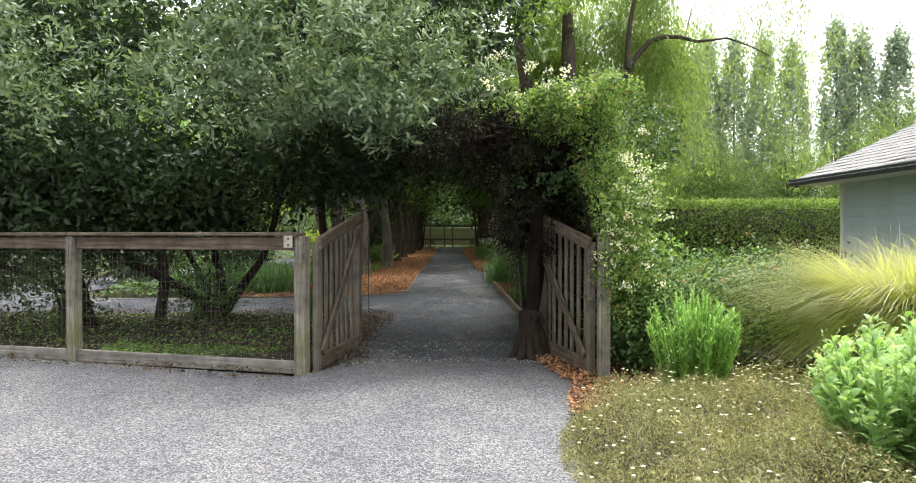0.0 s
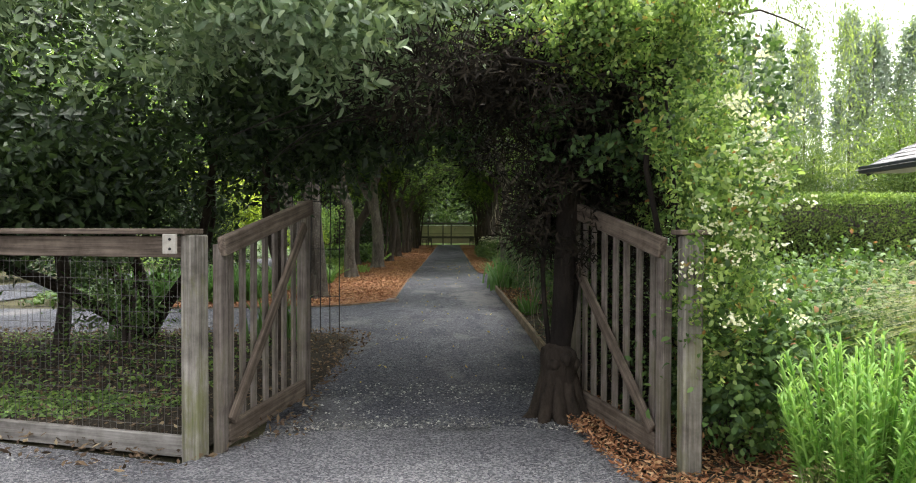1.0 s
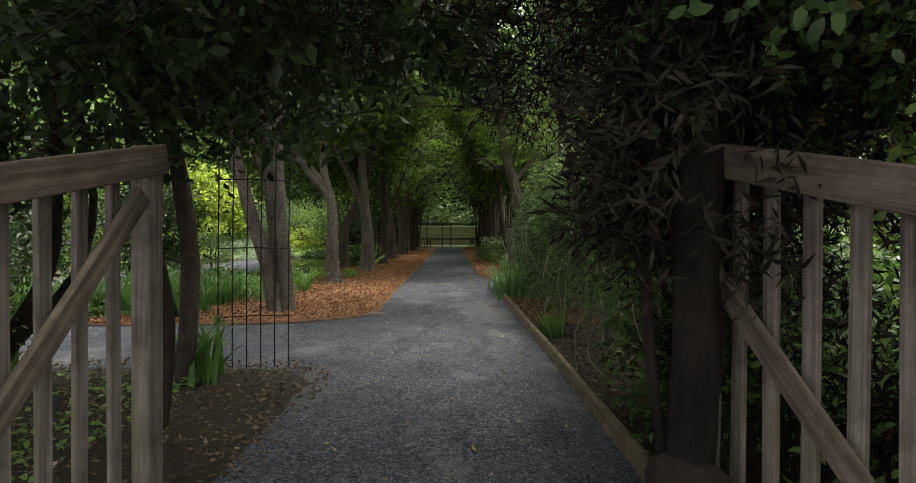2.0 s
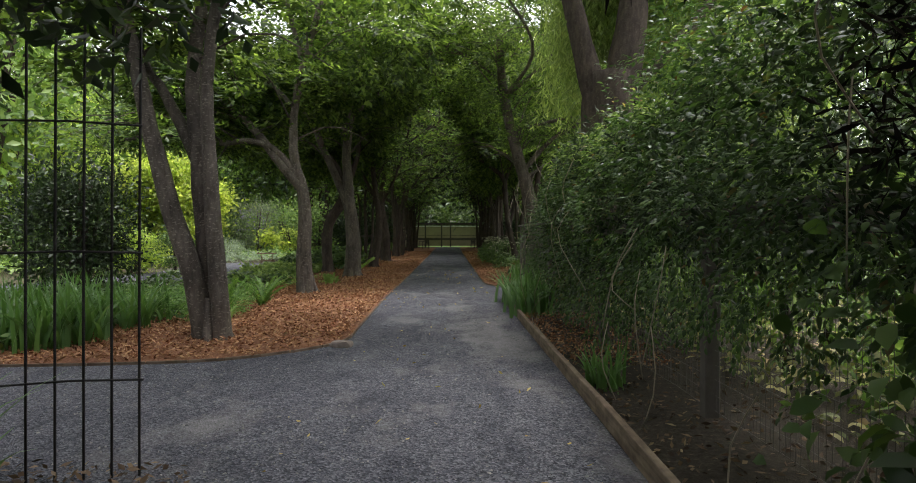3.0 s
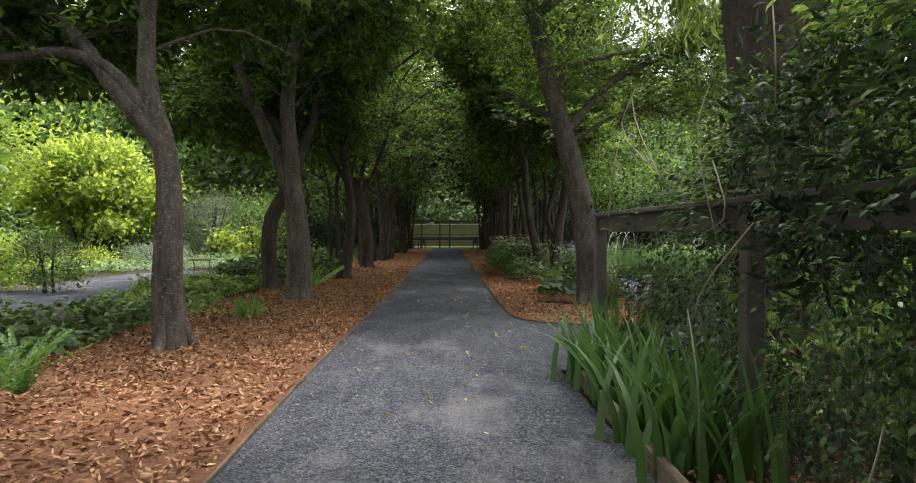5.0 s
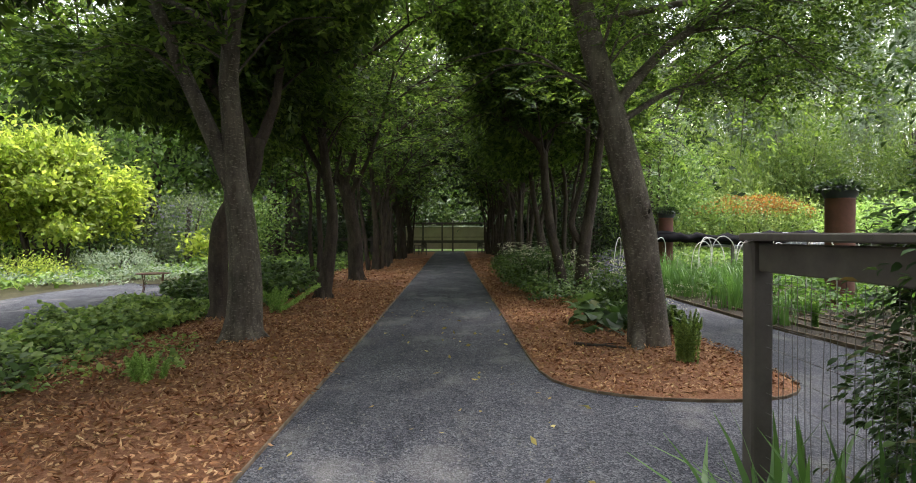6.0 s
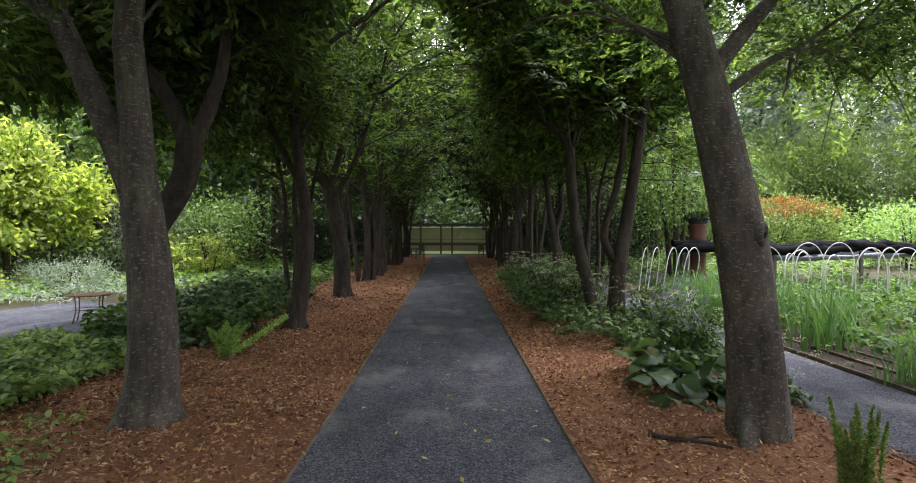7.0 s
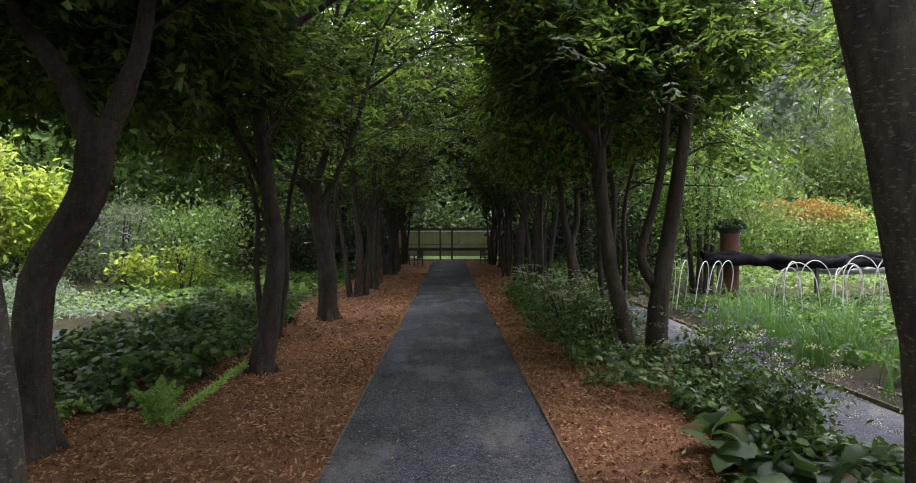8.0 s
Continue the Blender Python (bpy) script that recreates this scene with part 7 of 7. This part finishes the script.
# ---------------------------------------------------------------- columns, hoops, netting
def column(place, label, r, high, seed):
    ob = thing("column", place, label, "column", "clay columns")
    geo = Geo()
    geo.tube([(0, 0, -0.05), (0, 0, high * 0.5), (0, 0, high - 0.03), (0, 0, high)], [r, r * 0.99, r, r * 1.04], 28)
    part("shaft", geo, M_CLAY, ob, smooth=True)
    geo = Geo()
    geo.tube([(0, 0, high - 0.02), (0, 0, high + 0.06), (0, 0, high + 0.2), (0, 0, high + 0.24)], [r * 1.0, r * 1.15, r * 1.3, r * 1.25], 24)
    part("bowl", geo, M_GUTTER, ob, "dark planting bowl", smooth=True)
    rng = np.random.default_rng(seed)
    n = 420
    d = scatter_dirs(n, rng)
    d[:, 2] = np.abs(d[:, 2]) * 0.6
    geo = Geo()
    put_leaves(geo, np.array([0, 0, high + 0.16]) + d * np.array([r * 1.25, r * 1.25, 0.2]), unit(d + np.array([0, 0, -0.1]) + 0.3 * rng.normal(size=(n, 3))), scatter_dirs(n, rng), 0.15, 0.05, True)
    part("plant", geo, G_DARK, ob, "dark rosette plant", kind="stuff")


column((7.95, 23.6, 0), "rust-red round clay column topped by a planted bowl", 0.27, 2.12, 91)
column((7.45, 32.4, 0), "rust-red round clay column topped by a planted bowl", 0.24, 1.95, 92)


def hoop(place, turn, span=0.7, high=1.38):
    ob = thing("hoop", place, "thin white plastic garden hoop over the vegetable bed", "hoop", "row of white hoops", turn)
    geo = Geo()
    a = np.linspace(0, np.pi, 19)
    geo.tube([(-span / 2 * math.cos(t), 0, high * 0.6 + high * 0.4 * math.sin(t) if 0 < t < 3.14 else 0) for t in a], 0.0125, 6)
    part("pipe", geo, M_PIPE, ob, smooth=True)
    return ob


h0 = hoop((7.0, 22.6, 0), 15)
for k in range(11):
    copy_thing(h0, pose(7.7 + 0.29 * k + 0.12 * math.sin(k * 5.1), 30.2 + 0.35 * math.sin(k * 3), -0.08 * (k % 3), 5 * math.sin(k * 2.7), 9 * math.cos(k * 1.3), 8 + 30 * math.sin(k * 1.9)) @ Matrix.Scale(0.86 + 0.2 * abs(math.sin(k * 2.3)), 4))
for k in range(5):
    copy_thing(h0, pose(5.35 + 0.33 * k, 31.0 + 0.2 * math.sin(k * 2), 0.05, 3, 14, 60 - 6 * k) @ Matrix.Scale(0.92, 4))
for k in range(5):
    copy_thing(h0, pose(9.3 + 0.5 * k, 27.4 + 0.15 * k, 0, 0, 0, 20 * math.sin(k * 2.1)))
net = thing("shade_cloth", (6.6, 32.0, 0), "rolled black shade cloth lying along a rail", "cloth")
rng = np.random.default_rng(66)
for k in range(4):
    geo = Geo()
    xs = np.linspace(0, 11, 40)
    geo.tube(np.stack([xs, rng.normal(0, 0.05, 40) + 0.08 * (k - 1.5), 1.22 + 0.1 * (k % 2) + 0.07 * np.sin(xs * 1.3 + 0.5 * k) + rng.normal(0, 0.025, 40)], 1), rng.uniform(0.07, 0.14, 40), 9, 0.2, k)
    part("fold", geo, M_CLOTH, net, smooth=True)
for k in range(3):
    geo = Geo()
    xs = np.linspace(2.0, 10.5, 30)
    geo.tube(np.stack([xs, 0.35 + rng.normal(0, 0.05, 30) + 0.1 * k, 1.0 + 0.09 * k + 0.06 * np.sin(xs * 1.1 + k) + rng.normal(0, 0.02, 30)], 1), rng.uniform(0.05, 0.1, 30), 8, 0.2, 20 + k)
    part("grey_fold", geo, M_TARP, net, "pale grey rolled sheet", smooth=True)
for k in range(5):
    board("support_post", (0.09, 0.09, 1.2), M_TIMBER, net, pose(0.4 + 2.55 * k, 0, 0.6))
for k in range(3):
    board("raised_bed_board", (9.0, 0.05, 0.2), M_TIMBER, thing("raised_bed", (9.6, 30.6 + 0.7 * k, 0), "grey timber edge of a raised bed", "garden bed"), pose(1, 0, 0.1))

# ---------------------------------------------------------------- end of the avenue
perg = thing("pergola", (0, 62, 0), "dark timber pergola across the end of the avenue", "pergola")
for x in (-5.0, -2.15, -0.6, 0.25, 3.4, 6.0):
    board("post", (0.13, 0.13, 2.3), M_TIMBER, perg, pose(x, 0, 1.15))
for z, h in ((2.25, 0.16), (0.78, 0.22), (1.15, 0.05)):
    board("beam", (12.0, 0.08, h), M_TIMBER, perg, pose(0.5, 0.01, z))
wall = thing("garden_wall", (0, 70, 0), "long cream-painted wall with a white coping", "wall")
board("wall_face", (22, 0.3, 2.0), M_CREAM, wall, pose(0, 0, 1.0))
board("coping", (22, 0.5, 0.12), M_WHITE, wall, pose(0, 0, 2.1))
lawn = bmesh.new()
bmesh.ops.create_grid(lawn, x_segments=8, y_segments=4, size=1)
bmesh.ops.scale(lawn, vec=(9, 3.0, 1), verts=lawn.verts)
bmesh.ops.translate(lawn, vec=(0, 66, 0.004), verts=lawn.verts)
setting("lawn", lawn, G_FRESH, "sunlit strip of bright green lawn", "lawn")


def bench(place, turn):
    b = thing("bench", place, "grey weathered timber garden bench with arms", "bench", "benches at the end of the avenue", turn)
    for x in (-0.7, 0.7):
        for y in (-0.25, 0.25):
            board("leg", (0.06, 0.06, 0.62 if y < 0 else 0.9), M_TIMBER, b, pose(x, y, 0.31 if y < 0 else 0.45))
        board("arm", (0.07, 0.56, 0.04), M_TIMBER, b, pose(x, 0, 0.64))
    for k in range(4):
        board("seat_slat", (1.46, 0.1, 0.03), M_TIMBER, b, pose(0, -0.2 + 0.125 * k, 0.44))
    for k in range(9):
        board("back_slat", (0.06, 0.02, 0.42), M_TIMBER, b, pose(-0.6 + 0.15 * k, 0.25, 0.68))
    board("back_rail", (1.46, 0.05, 0.07), M_TIMBER, b, pose(0, 0.25, 0.92))
    return b


bench((-1.95, 53.5, 0), -75)
bench((2.4, 55.5, 0), 75)
back = thing("rail_fence", (-14, 47, 0), "dark timber rail fence at the back of the garden", "fence")
for k in range(5):
    board("post", (0.12, 0.12, 1.3), M_TIMBER, back, pose(2.4 * k, 0, 0.65))
for z in (0.5, 1.1):
    board("rail", (10.0, 0.06, 0.14), M_TIMBER, back, pose(4.8, -0.09, z))


# a small rusty plant stand beside the side path
stand = thing("plant_stand", (-6.8, 25.8, 0), "small rusty metal plant stand with thin legs", "stand", turn=20)
geo = Geo()
geo.tube([(0, 0, 0.5), (0, 0, 0.515), (0, 0, 0.52)], [0.38, 0.385, 0.36], 20)
part("top", geo, M_RUST, stand)
for k in range(4):
    a = 0.8 + k * math.pi / 2
    geo = Geo()
    geo.tube(curve_pts([(0.3 * math.cos(a), 0.3 * math.sin(a), 0.5), (0.27 * math.cos(a), 0.27 * math.sin(a), 0.25), (0.34 * math.cos(a), 0.34 * math.sin(a), -0.01)], 6), 0.011, 5)
    part("leg", geo, M_RUST, stand)
geo = Geo()
geo.tube([(0.28 * math.cos(t), 0.28 * math.sin(t), 0.24) for t in np.linspace(0, 2 * math.pi, 17)], 0.007, 5)
part("ring", geo, M_RUST, stand)

# a dead branch on the mulch
stick = thing("fallen_branch", (1.95, 18.7, 0), "short dead grey-brown branch lying on the mulch", "branch", turn=-28)
geo = Geo()
geo.tube(curve_pts([(-0.3, 0.02, 0.055), (-0.1, -0.02, 0.062), (0.12, 0.02, 0.058), (0.34, -0.03, 0.06)], 9), np.linspace(0.022, 0.011, 9), 8, 0.12, 7)
part("stem", geo, M_BARK_DARK, stick, smooth=True)
geo = Geo()
geo.tube(curve_pts([(0.02, 0.0, 0.065), (0.1, 0.09, 0.075), (0.2, 0.14, 0.07)], 6), np.linspace(0.011, 0.005, 6), 6, 0.1, 8)
part("twig", geo, M_BARK_DARK, stick, smooth=True)
